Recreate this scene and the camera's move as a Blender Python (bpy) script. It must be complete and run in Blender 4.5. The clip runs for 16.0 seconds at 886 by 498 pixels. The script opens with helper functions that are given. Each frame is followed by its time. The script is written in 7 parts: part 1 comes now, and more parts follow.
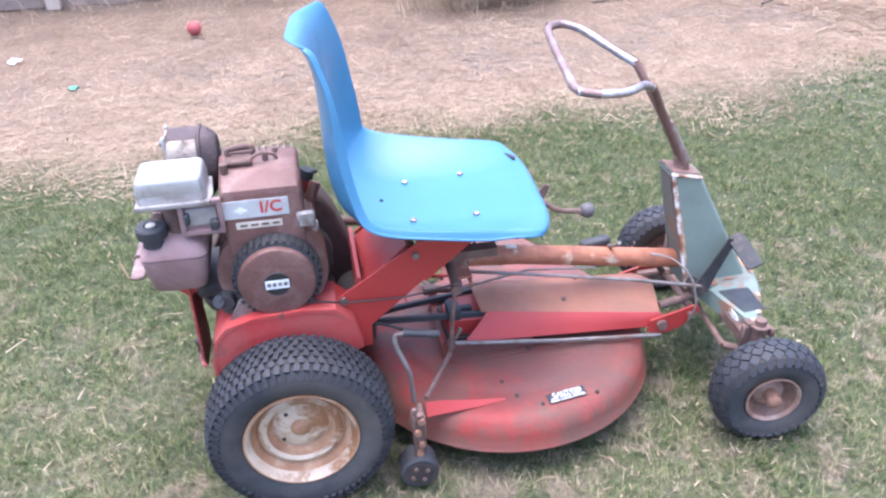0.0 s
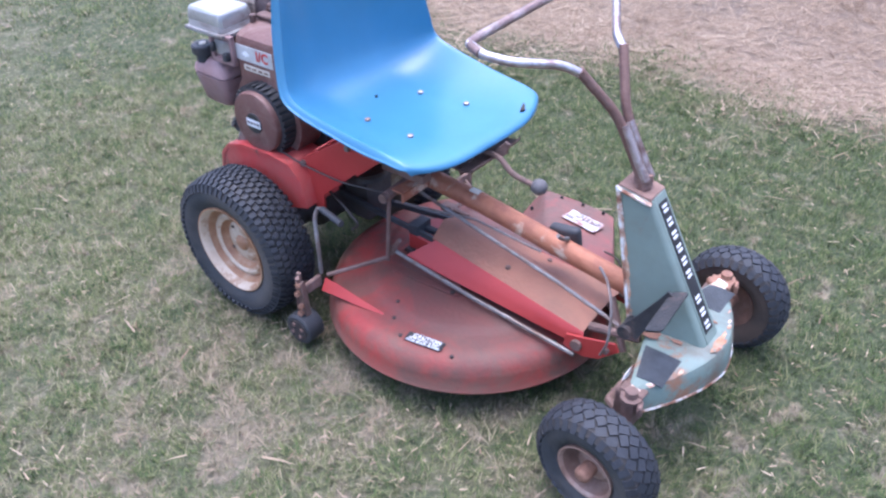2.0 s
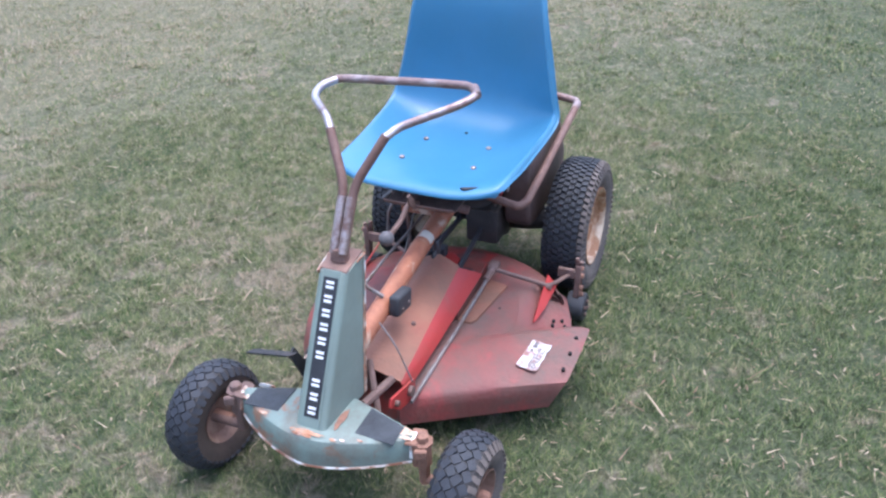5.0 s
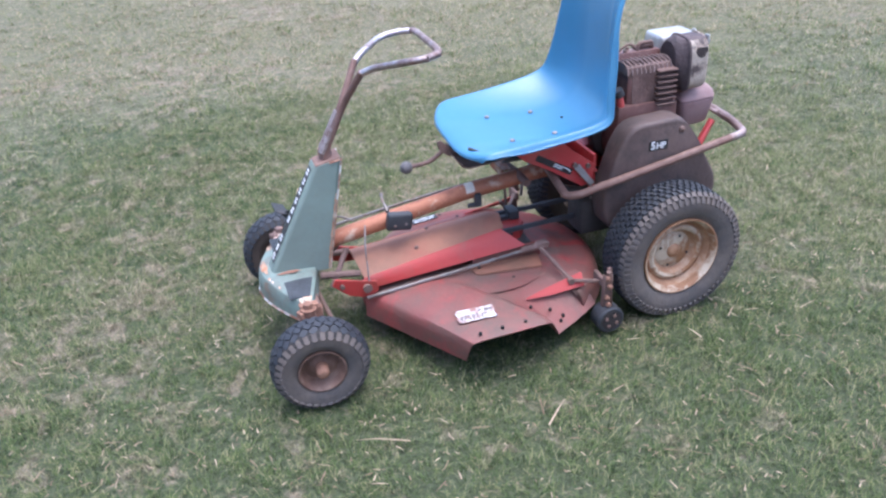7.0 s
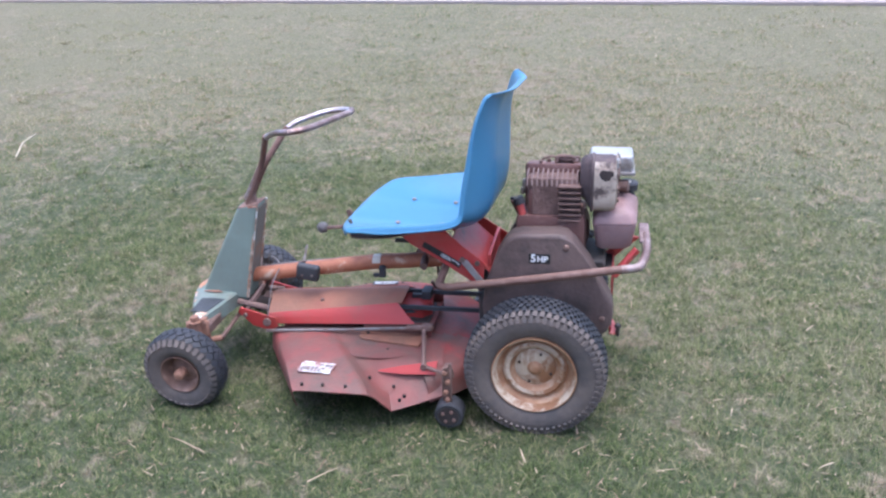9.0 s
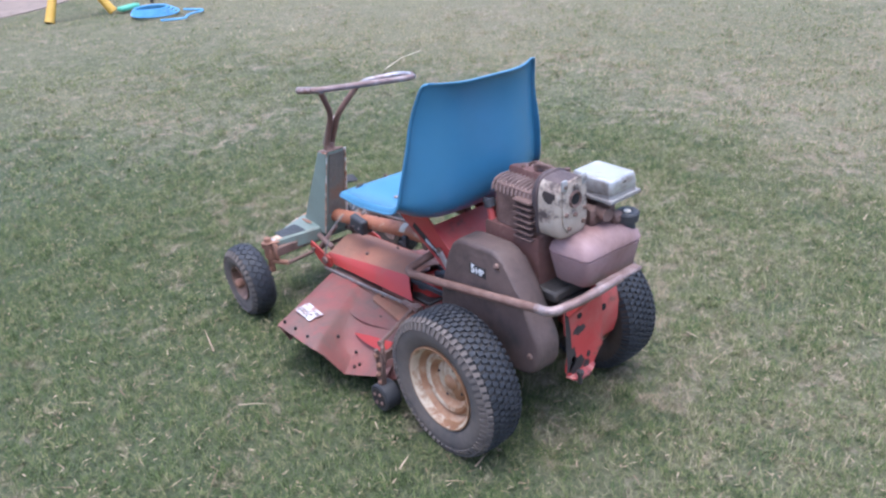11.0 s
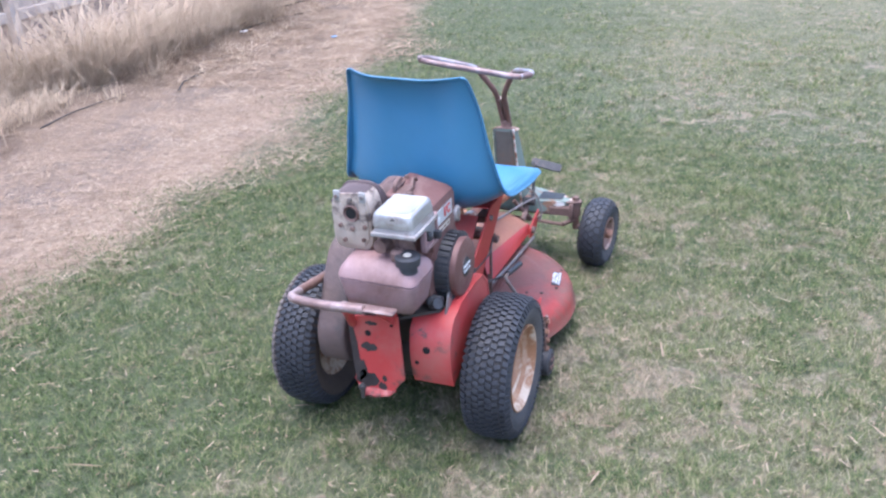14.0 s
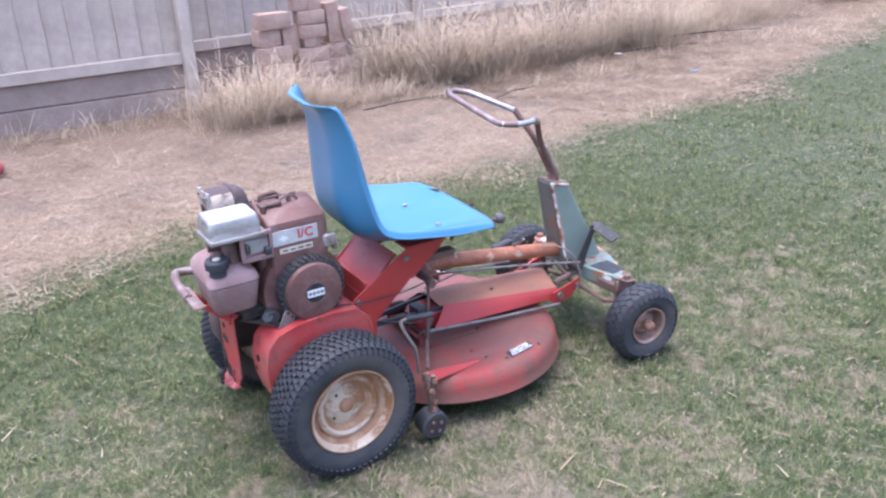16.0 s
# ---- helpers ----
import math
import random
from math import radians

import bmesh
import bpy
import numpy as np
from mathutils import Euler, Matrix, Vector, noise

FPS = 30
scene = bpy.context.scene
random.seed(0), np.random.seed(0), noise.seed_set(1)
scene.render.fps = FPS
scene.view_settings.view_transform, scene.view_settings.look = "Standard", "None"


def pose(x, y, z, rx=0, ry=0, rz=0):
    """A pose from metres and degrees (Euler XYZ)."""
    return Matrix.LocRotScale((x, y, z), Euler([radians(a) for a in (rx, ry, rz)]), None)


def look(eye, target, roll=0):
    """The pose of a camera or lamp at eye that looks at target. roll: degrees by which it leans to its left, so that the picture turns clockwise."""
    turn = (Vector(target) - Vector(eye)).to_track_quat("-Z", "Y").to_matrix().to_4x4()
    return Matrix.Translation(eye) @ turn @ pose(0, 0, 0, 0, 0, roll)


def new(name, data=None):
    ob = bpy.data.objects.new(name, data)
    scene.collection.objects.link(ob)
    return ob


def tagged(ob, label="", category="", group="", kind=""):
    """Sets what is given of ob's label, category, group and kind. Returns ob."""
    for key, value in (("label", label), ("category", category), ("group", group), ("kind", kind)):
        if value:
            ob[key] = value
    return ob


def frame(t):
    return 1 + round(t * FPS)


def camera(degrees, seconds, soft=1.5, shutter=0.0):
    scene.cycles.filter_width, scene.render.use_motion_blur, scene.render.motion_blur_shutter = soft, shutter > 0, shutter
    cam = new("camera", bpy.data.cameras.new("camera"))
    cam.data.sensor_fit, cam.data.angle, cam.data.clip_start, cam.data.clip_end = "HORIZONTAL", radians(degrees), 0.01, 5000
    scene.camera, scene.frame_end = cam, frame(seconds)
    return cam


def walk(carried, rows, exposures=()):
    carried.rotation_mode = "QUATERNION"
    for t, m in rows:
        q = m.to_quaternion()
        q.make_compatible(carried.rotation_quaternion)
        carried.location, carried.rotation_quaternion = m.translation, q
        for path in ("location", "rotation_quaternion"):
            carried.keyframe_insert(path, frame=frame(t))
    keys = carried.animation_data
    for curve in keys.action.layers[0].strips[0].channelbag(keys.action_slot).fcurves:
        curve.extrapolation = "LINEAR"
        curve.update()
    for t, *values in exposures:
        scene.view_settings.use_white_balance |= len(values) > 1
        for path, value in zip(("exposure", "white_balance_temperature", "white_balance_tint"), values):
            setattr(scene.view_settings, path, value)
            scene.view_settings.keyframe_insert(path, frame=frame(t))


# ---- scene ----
cam = camera(56.2, 16.0, soft=2.4)
PATH = [
    (0, (0.089, -1.61, 1.391), (0.372, 0.078, 0.357), -1.9),
    (0.5, (0.488, -1.676, 1.384), (0.394, 0.053, 0.383), -4.0),
    (1, (0.84, -1.622, 1.372), (0.492, 0.047, 0.326), -0.7),
    (1.5, (1.131, -1.467, 1.374), (0.507, 0.084, 0.276), -0.7),
    (2, (1.479, -1.311, 1.395), (0.458, -0.048, 0.228), -1.6),
    (2.5, (1.69, -1.063, 1.384), (0.44, 0.044, 0.283), 1.5),
    (3, (1.933, -0.795, 1.401), (0.408, -0.036, 0.353), -0.5),
    (3.5, (2.104, -0.458, 1.42), (0.479, -0.085, 0.315), -1.8),
    (4.2, (2.238, 0.090, 1.429), (0.526, -0.008, 0.354), -2.0),
    (4.65, (2.224, 0.487, 1.431), (0.557, 0.041, 0.380), -2.2),
    (5.2, (2.112, 0.957, 1.431), (0.594, 0.102, 0.411), -2.4),
    (5.8, (1.885, 1.379, 1.43), (0.635, 0.168, 0.445), -2.6),
    (6, (1.746, 1.456, 1.426), (0.597, 0.196, 0.383), -2.5),
    (6.5, (1.518, 1.744, 1.424), (0.567, 0.264, 0.474), -1.7),
    (7, (1.254, 2.053, 1.411), (0.73, 0.392, 0.426), -3.3),
    (7.5, (0.97, 2.195, 1.392), (0.621, 0.458, 0.465), -0.9),
    (8, (0.625, 2.318, 1.388), (0.493, 0.492, 0.583), -0.3),
    (8.5, (0.218, 2.343, 1.381), (0.381, 0.509, 0.598), -1.4),
    (9, (-0.171, 2.287, 1.434), (0.207, 0.491, 0.638), -2.1),
    (9.7, (-0.687, 2.107, 1.452), (0.137, 0.408, 0.624), -2.8),
    (10.15, (-0.980, 1.895, 1.461), (0.093, 0.355, 0.615), -3.3),
    (10.7, (-1.288, 1.568, 1.468), (0.038, 0.290, 0.603), -3.9),
    (11.3, (-1.549, 1.163, 1.471), (-0.021, 0.219, 0.591), -4.6),
    (11.5, (-1.666, 1.011, 1.457), (-0.049, 0.183, 0.619), -3.4),
    (12, (-1.804, 0.68, 1.474), (-0.11, 0.158, 0.549), -3.7),
    (12.5, (-1.849, 0.295, 1.481), (-0.086, 0.105, 0.555), -5.7),
    (13, (-1.894, -0.066, 1.471), (-0.124, 0.028, 0.545), -2.6),
    (13.5, (-1.893, -0.456, 1.458), (-0.145, 0.032, 0.617), -4.4),
    (14, (-1.779, -0.856, 1.447), (-0.116, -0.164, 0.578), -3.2),
    (14.5, (-1.605, -1.216, 1.462), (-0.093, -0.211, 0.622), -4.6),
    (15, (-1.328, -1.475, 1.448), (0.04, -0.297, 0.587), -3.8),
    (15.5, (-1.065, -1.792, 1.453), (0.095, -0.394, 0.617), -2.5),
    (16, (-0.737, -2.003, 1.406), (0.226, -0.432, 0.627), -2.2),
]
EXPOSURE = [(0, 2.27, 5600, 16), (1.5, 1.87, 5340, 18), (2.5, 1.83, 5250, 15), (4, 1.75, 5350, 11), (6, 1.69, 5400, 11), (8, 1.79, 5420, 12), (9, 1.65, 5450, 13), (11.5, 1.63, 5400, 11), (12.5, 1.95, 5250, 11), (13.5, 1.95, 5350, 13), (15, 2.00, 5450, 14), (16, 1.92, 5500, 16)]
walk(cam, [(t, look(eye, target, roll)) for t, eye, target, roll in PATH], EXPOSURE)

# ---------------------------------------------------------------- light
world = bpy.data.worlds.new("overcast_sky")
scene.world = world
world.use_nodes = True
wn = world.node_tree.nodes
sky = wn.new("ShaderNodeTexSky")
sky.sky_type, sky.sun_disc = "NISHITA", False
sky.sun_elevation, sky.sun_rotation = radians(83), radians(-56)
sky.air_density, sky.dust_density = 1.0, 5.0
wn["Background"].inputs["Strength"].default_value = 0.15
world.node_tree.links.new(sky.outputs["Color"], wn["Background"].inputs["Color"])

sun_data = bpy.data.lights.new("sun", "SUN")
sun_data.energy, sun_data.angle, sun_data.color = 0.5, radians(90), (1.0, 0.96, 0.92)
sun = new("sun", sun_data)
sun.matrix_world = look((-0.6, 0.4, 6.0), (0, 0, 0))


# ---------------------------------------------------------------- materials
def material(name, stops, scale=6.0, rough=0.6, metal=0.0, bump=0.15, bump_scale=60.0,
             dirt=None, dirt_amount=0.45, dirt_scale=3.0, dirt_soft=0.12, rough_var=0.15, coat=0.0, wear=None):
    """Colours of stops blended by a broken noise, stains of a second colour over them, fine relief."""
    m = bpy.data.materials.new(name)
    m.use_nodes = True
    nt = m.node_tree
    n, link = nt.nodes, nt.links.new
    b = n["Principled BSDF"]
    co = n.new("ShaderNodeTexCoord")
    a = n.new("ShaderNodeTexNoise")
    a.inputs["Scale"].default_value, a.inputs["Detail"].default_value, a.inputs["Roughness"].default_value = scale, 6, 0.62
    link(co.outputs["Object"], a.inputs["Vector"])
    ramp = n.new("ShaderNodeValToRGB")
    el = ramp.color_ramp.elements
    el[0].position, el[0].color = stops[0][0], (*stops[0][1], 1)
    el[1].position, el[1].color = stops[-1][0], (*stops[-1][1], 1)
    for p, c in stops[1:-1]:
        e = el.new(p)
        e.color = (*c, 1)
    link(a.outputs["Fac"], ramp.inputs["Fac"])
    colour = ramp.outputs["Color"]
    if dirt:
        d = n.new("ShaderNodeTexNoise")
        d.inputs["Scale"].default_value, d.inputs["Detail"].default_value, d.inputs["Roughness"].default_value = dirt_scale, 8, 0.7
        d.inputs["Distortion"].default_value = 0.4
        link(co.outputs["Object"], d.inputs["Vector"])
        r = n.new("ShaderNodeMapRange")
        r.inputs["From Min"].default_value = 1 - dirt_amount - dirt_soft
        r.inputs["From Max"].default_value = 1 - dirt_amount + dirt_soft
        link(d.outputs["Fac"], r.inputs["Value"])
        mix = n.new("ShaderNodeMix")
        mix.data_type = "RGBA"
        link(r.outputs["Result"], mix.inputs["Factor"])
        link(colour, mix.inputs["A"])
        mix.inputs["B"].default_value = (*dirt, 1)
        colour = mix.outputs["Result"]
    if wear:
        tint, amount, size, soft = wear
        shift = n.new("ShaderNodeMapping")
        shift.inputs["Location"].default_value = (3.7, 1.3, 5.9)
        link(co.outputs["Object"], shift.inputs["Vector"])
        d = n.new("ShaderNodeTexNoise")
        d.inputs["Scale"].default_value, d.inputs["Detail"].default_value, d.inputs["Roughness"].default_value = size, 7, 0.68
        link(shift.outputs["Vector"], d.inputs["Vector"])
        r = n.new("ShaderNodeMapRange")
        r.inputs["From Min"].default_value, r.inputs["From Max"].default_value = 1 - amount - soft, 1 - amount + soft
        link(d.outputs["Fac"], r.inputs["Value"])
        mix = n.new("ShaderNodeMix")
        mix.data_type = "RGBA"
        link(r.outputs["Result"], mix.inputs["Factor"])
        link(colour, mix.inputs["A"])
        mix.inputs["B"].default_value = (*tint, 1)
        colour = mix.outputs["Result"]
    link(colour, b.inputs["Base Color"])
    rr = n.new("ShaderNodeMapRange")
    rr.inputs["To Min"].default_value, rr.inputs["To Max"].default_value = rough - rough_var, min(1, rough + rough_var)
    link(a.outputs["Fac"], rr.inputs["Value"])
    link(rr.outputs["Result"], b.inputs["Roughness"])
    b.inputs["Metallic"].default_value = metal
    b.inputs["Coat Weight"].default_value = coat
    if bump:
        f = n.new("ShaderNodeTexNoise")
        f.inputs["Scale"].default_value, f.inputs["Detail"].default_value = bump_scale, 5
        link(co.outputs["Object"], f.inputs["Vector"])
        bp = n.new("ShaderNodeBump")
        bp.inputs["Strength"].default_value, bp.inputs["Distance"].default_value = bump, 0.01
        link(f.outputs["Fac"], bp.inputs["Height"])
        link(bp.outputs["Normal"], b.inputs["Normal"])
    return m


M_DECK = material("faded_red_deck", [(0.3, (0.210, 0.029, 0.027)), (0.5, (0.268, 0.040, 0.034)), (0.72, (0.255, 0.052, 0.043))], 5, 0.55, 0,
                  0.15, 90, dirt=(0.150, 0.072, 0.054), dirt_amount=0.45, dirt_scale=4.5, dirt_soft=0.08, wear=((0.098, 0.058, 0.048), 0.41, 5, 0.07))


def grime(m, centre, radius, tint, dust, dust_top):
    """Cut grass and grease caked in a blotchy ring on the deck's top, pale dust along its lower edge."""
    nt = m.node_tree
    n, link = nt.nodes, nt.links.new
    b = n["Principled BSDF"]
    colour = b.inputs["Base Color"].links[0].from_socket
    co = n.new("ShaderNodeTexCoord").outputs["Object"]

    def blend(fac, tint):
        mix = n.new("ShaderNodeMix")
        mix.data_type = "RGBA"
        link(fac, mix.inputs["Factor"])
        link(colour, mix.inputs["A"])
        mix.inputs["B"].default_value = (*tint, 1)
        return mix.outputs["Result"]

    def spread(value, lo, hi):
        r = n.new("ShaderNodeMapRange")
        r.inputs["From Min"].default_value, r.inputs["From Max"].default_value = lo, hi
        link(value, r.inputs["Value"])
        return r.outputs["Result"]

    def math2(op, a, c):
        k = n.new("ShaderNodeMath")
        k.operation = op
        link(a, k.inputs[0])
        if isinstance(c, float):
            k.inputs[1].default_value = c
        else:
            link(c, k.inputs[1])
        return k.outputs["Value"]

    far = n.new("ShaderNodeVectorMath")
    far.operation = "DISTANCE"
    link(co, far.inputs[0])
    far.inputs[1].default_value = centre
    cloud = n.new("ShaderNodeTexNoise")
    cloud.inputs["Scale"].default_value, cloud.inputs["Detail"].default_value, cloud.inputs["Roughness"].default_value = 6.5, 7, 0.66
    cloud.inputs["Distortion"].default_value = 0.5
    link(co, cloud.inputs["Vector"])
    reach = math2("ADD", far.outputs["Value"], math2("MULTIPLY", cloud.outputs["Fac"], -0.34))
    colour = blend(math2("MULTIPLY", spread(reach, radius + 0.05 - 0.17, radius - 0.06 - 0.17), 0.80), tint)
    xyz = n.new("ShaderNodeSeparateXYZ")
    link(co, xyz.inputs[0])
    low = math2("ADD", xyz.outputs["Z"], math2("MULTIPLY", cloud.outputs["Fac"], -0.07))
    colour = blend(math2("MULTIPLY", spread(low, dust_top - 0.035, dust_top - 0.035 - 0.045), 0.75), dust)
    link(colour, b.inputs["Base Color"])
    return m


M_DECK.node_tree.nodes["Principled BSDF"].inputs["Specular IOR Level"].default_value = 0.30
grime(M_DECK, (0.56, -0.03, 0.16), 0.245, (0.100, 0.053, 0.045), (0.150, 0.072, 0.054), 0.115)
M_RED = material("red_paint", [(0.3, (0.315, 0.028, 0.024)), (0.7, (0.375, 0.040, 0.033))], 7, 0.5, 0, 0.08, 90,
                 dirt=(0.25, 0.065, 0.045), dirt_amount=0.34, dirt_scale=6, dirt_soft=0.10)
M_CHUTE = material("grimy_red_chute", [(0.3, (0.158, 0.050, 0.043)), (0.5, (0.195, 0.063, 0.053)), (0.72, (0.222, 0.090, 0.073))], 6, 0.65, 0,
                   0.2, 90, dirt=(0.118, 0.072, 0.058), dirt_amount=0.50, dirt_scale=6.5, dirt_soft=0.12, wear=((0.30, 0.046, 0.044), 0.41, 4.0, 0.07))
M_REARRED = material("chipped_red_paint", [(0.3, (0.38, 0.036, 0.036)), (0.7, (0.46, 0.060, 0.055))], 6, 0.45, 0, 0.08, 90,
                     dirt=(0.10, 0.045, 0.04), dirt_amount=0.38, dirt_scale=11, dirt_soft=0.03, wear=((0.36, 0.12, 0.10), 0.40, 7, 0.15))
M_COVER = material("rusty_cover_top", [(0.3, (0.238, 0.096, 0.058)), (0.55, (0.284, 0.124, 0.076)), (0.75, (0.285, 0.094, 0.064))], 7, 0.7, 0,
                   0.2, 120, dirt=(0.200, 0.100, 0.064), dirt_amount=0.45, dirt_scale=4, wear=((0.16, 0.088, 0.066), 0.33, 8, 0.08))
M_TUBE = material("orange_rusty_tube", [(0.3, (0.29, 0.098, 0.050)), (0.5, (0.36, 0.140, 0.074)), (0.7, (0.21, 0.076, 0.048))], 14, 0.6, 0.1,
                  0.2, 120, dirt=(0.50, 0.36, 0.26), dirt_amount=0.40, dirt_scale=13, dirt_soft=0.05)
M_RUST = material("rusted_steel", [(0.3, (0.12, 0.075, 0.060)), (0.55, (0.18, 0.113, 0.093)), (0.75, (0.24, 0.160, 0.135))], 25, 0.7, 0.25, 0.35, 160)
M_ORANGE = material("orange_rust", [(0.3, (0.20, 0.10, 0.065)), (0.55, (0.28, 0.145, 0.095)), (0.75, (0.15, 0.075, 0.055))], 30, 0.75, 0.1, 0.4, 160)
M_BAR = material("worn_chrome_bar", [(0.3, (0.155, 0.098, 0.084)), (0.52, (0.235, 0.160, 0.146)), (0.66, (0.34, 0.27, 0.255))], 16, 0.5, 0.45,
                 0.3, 160, dirt=(0.42, 0.37, 0.36), dirt_amount=0.34, dirt_scale=9, dirt_soft=0.12)
M_BROWNBAR = material("rust_brown_bar", [(0.3, (0.115, 0.060, 0.046)), (0.52, (0.158, 0.088, 0.068)), (0.7, (0.21, 0.130, 0.106))], 18, 0.65, 0.1, 0.3, 160)
M_BACK = material("rusty_inside", [(0.3, (0.110, 0.095, 0.078)), (0.5, (0.150, 0.140, 0.118)), (0.68, (0.21, 0.110, 0.062))], 9, 0.75, 0.1, 0.3, 120)
M_CHROME = material("pitted_chrome", [(0.32, (0.36, 0.31, 0.30)), (0.7, (0.62, 0.60, 0.62))], 22, 0.38, 0.75, 0.15, 160,
                    dirt=(0.22, 0.14, 0.12), dirt_amount=0.51, dirt_scale=10, dirt_soft=0.12)
M_SHAFT = material("bare_worn_tube", [(0.36, (0.24, 0.17, 0.15)), (0.50, (0.36, 0.30, 0.28)), (0.64, (0.17, 0.10, 0.08))], 18, 0.42, 0.6, 0.2, 160)
M_STEEL = material("dull_steel", [(0.3, (0.14, 0.125, 0.118)), (0.7, (0.26, 0.24, 0.23))], 30, 0.55, 0.5, 0.15, 160, dirt=(0.16, 0.09, 0.06), dirt_amount=0.42, dirt_scale=25)
M_DARK = material("greasy_black_steel", [(0.3, (0.028, 0.025, 0.025)), (0.7, (0.065, 0.055, 0.050))], 14, 0.6, 0.2, 0.3, 80)
M_BLACK = material("black_plastic", [(0.3, (0.024, 0.024, 0.027)), (0.7, (0.046, 0.046, 0.050))], 18, 0.6, 0, 0.08, 120)
M_GREEN = material("sage_green_paint", [(0.3, (0.176, 0.230, 0.196)), (0.7, (0.212, 0.270, 0.230))], 5, 0.55, 0, 0.08, 80,
                   dirt=(0.22, 0.16, 0.12), dirt_amount=0.31, dirt_scale=9, dirt_soft=0.06, wear=((0.145, 0.165, 0.140), 0.44, 3.5, 0.2))
M_AXLE = material("rust_stained_green_paint", [(0.3, (0.150, 0.195, 0.170)), (0.7, (0.185, 0.235, 0.200))], 6, 0.55, 0, 0.10, 80,
                  dirt=(0.235, 0.125, 0.075), dirt_amount=0.435, dirt_scale=9, dirt_soft=0.035, wear=((0.125, 0.105, 0.082), 0.44, 6, 0.10))
M_TANRUST = material("tan_rusted_paint", [(0.35, (0.30, 0.13, 0.065)), (0.5, (0.46, 0.25, 0.15)), (0.62, (0.58, 0.44, 0.33))], 26, 0.75, 0, 0.3, 140,
                     dirt=(0.18, 0.20, 0.17), dirt_amount=0.42, dirt_scale=30, dirt_soft=0.05)
M_CHIP = material("chipped_paint_edge", [(0.42, (0.22, 0.09, 0.05)), (0.5, (0.46, 0.30, 0.22)), (0.58, (0.72, 0.70, 0.66))], 26, 0.7, 0, 0.3, 120)
M_STICKER = material("scuffed_white_sticker", [(0.3, (0.44, 0.42, 0.41)), (0.7, (0.64, 0.63, 0.63))], 40, 0.5, 0, 0.05, 120, dirt=(0.26, 0.13, 0.11), dirt_amount=0.49, dirt_scale=38, dirt_soft=0.06)
M_FADEINK = material("faded_dark_print", [(0.3, (0.06, 0.055, 0.06)), (0.7, (0.15, 0.13, 0.13))], 40, 0.6, 0, 0, dirt=(0.45, 0.43, 0.42), dirt_amount=0.40, dirt_scale=60, dirt_soft=0.08)
M_CHIPRED = material("scraped_red_paint", [(0.35, (0.07, 0.04, 0.035)), (0.48, (0.34, 0.05, 0.045)), (0.6, (0.42, 0.16, 0.13))], 30, 0.6, 0, 0.2, 120)
M_CAP = material("brown_rusty_cap", [(0.3, (0.15, 0.085, 0.065)), (0.55, (0.22, 0.13, 0.10)), (0.75, (0.30, 0.19, 0.15))], 26, 0.75, 0.1, 0.3, 160)
M_PEDAL = material("worn_dark_pedal", [(0.3, (0.022, 0.022, 0.025)), (0.7, (0.048, 0.046, 0.047))], 20, 0.65, 0.2, 0.3, 140, dirt=(0.15, 0.10, 0.08), dirt_amount=0.36, dirt_scale=20)
M_PAD = material("worn_black_pad", [(0.3, (0.025, 0.028, 0.032)), (0.7, (0.055, 0.06, 0.066))], 30, 0.8, 0, 0.4, 300)
M_TYRE = material("dusty_rubber", [(0.3, (0.026, 0.028, 0.032)), (0.7, (0.047, 0.049, 0.054))], 20, 0.8, 0, 0.2, 140,
                  dirt=(0.11, 0.092, 0.080), dirt_amount=0.38, dirt_scale=5, dirt_soft=0.2)
M_TREAD = material("tread_rubber", [(0.3, (0.013, 0.0145, 0.019)), (0.7, (0.030, 0.032, 0.039))], 26, 0.66, 0, 0.2, 140, dirt=(0.060, 0.052, 0.047), dirt_amount=0.28, dirt_scale=9, dirt_soft=0.15)
M_GROOVE = material("dusty_tread_groove", [(0.3, (0.020, 0.018, 0.018)), (0.7, (0.046, 0.040, 0.036))], 20, 0.9, 0, 0.3, 140)
M_DUST = material("dusty_sidewall", [(0.3, (0.092, 0.074, 0.066)), (0.5, (0.132, 0.107, 0.093)), (0.7, (0.078, 0.067, 0.063))], 9, 0.9, 0, 0.2, 140,
                  dirt=(0.07, 0.065, 0.065), dirt_amount=0.4, dirt_scale=12, dirt_soft=0.15)
M_INNER = material("muddy_inner_sidewall", [(0.3, (0.050, 0.036, 0.029)), (0.5, (0.075, 0.054, 0.043)), (0.7, (0.046, 0.038, 0.034))], 9, 0.9, 0, 0.2, 140)
M_RIM = material("cream_rusty_rim", [(0.3, (0.45, 0.335, 0.235)), (0.55, (0.56, 0.455, 0.345)), (0.75, (0.40, 0.255, 0.155))], 16, 0.55, 0, 0.25, 120,
                 dirt=(0.27, 0.13, 0.060), dirt_amount=0.47, dirt_scale=11, dirt_soft=0.05)
M_RIMRING = material("rusty_rim_groove", [(0.3, (0.24, 0.11, 0.055)), (0.55, (0.36, 0.20, 0.11)), (0.75, (0.50, 0.38, 0.27))], 22, 0.65, 0, 0.25, 120)
M_RIM2 = material("yellowed_rusty_rim", [(0.3, (0.43, 0.325, 0.225)), (0.55, (0.53, 0.435, 0.33)), (0.75, (0.37, 0.245, 0.145))], 16, 0.6, 0, 0.25, 120,
                  dirt=(0.25, 0.12, 0.055), dirt_amount=0.485, dirt_scale=13, dirt_soft=0.06)
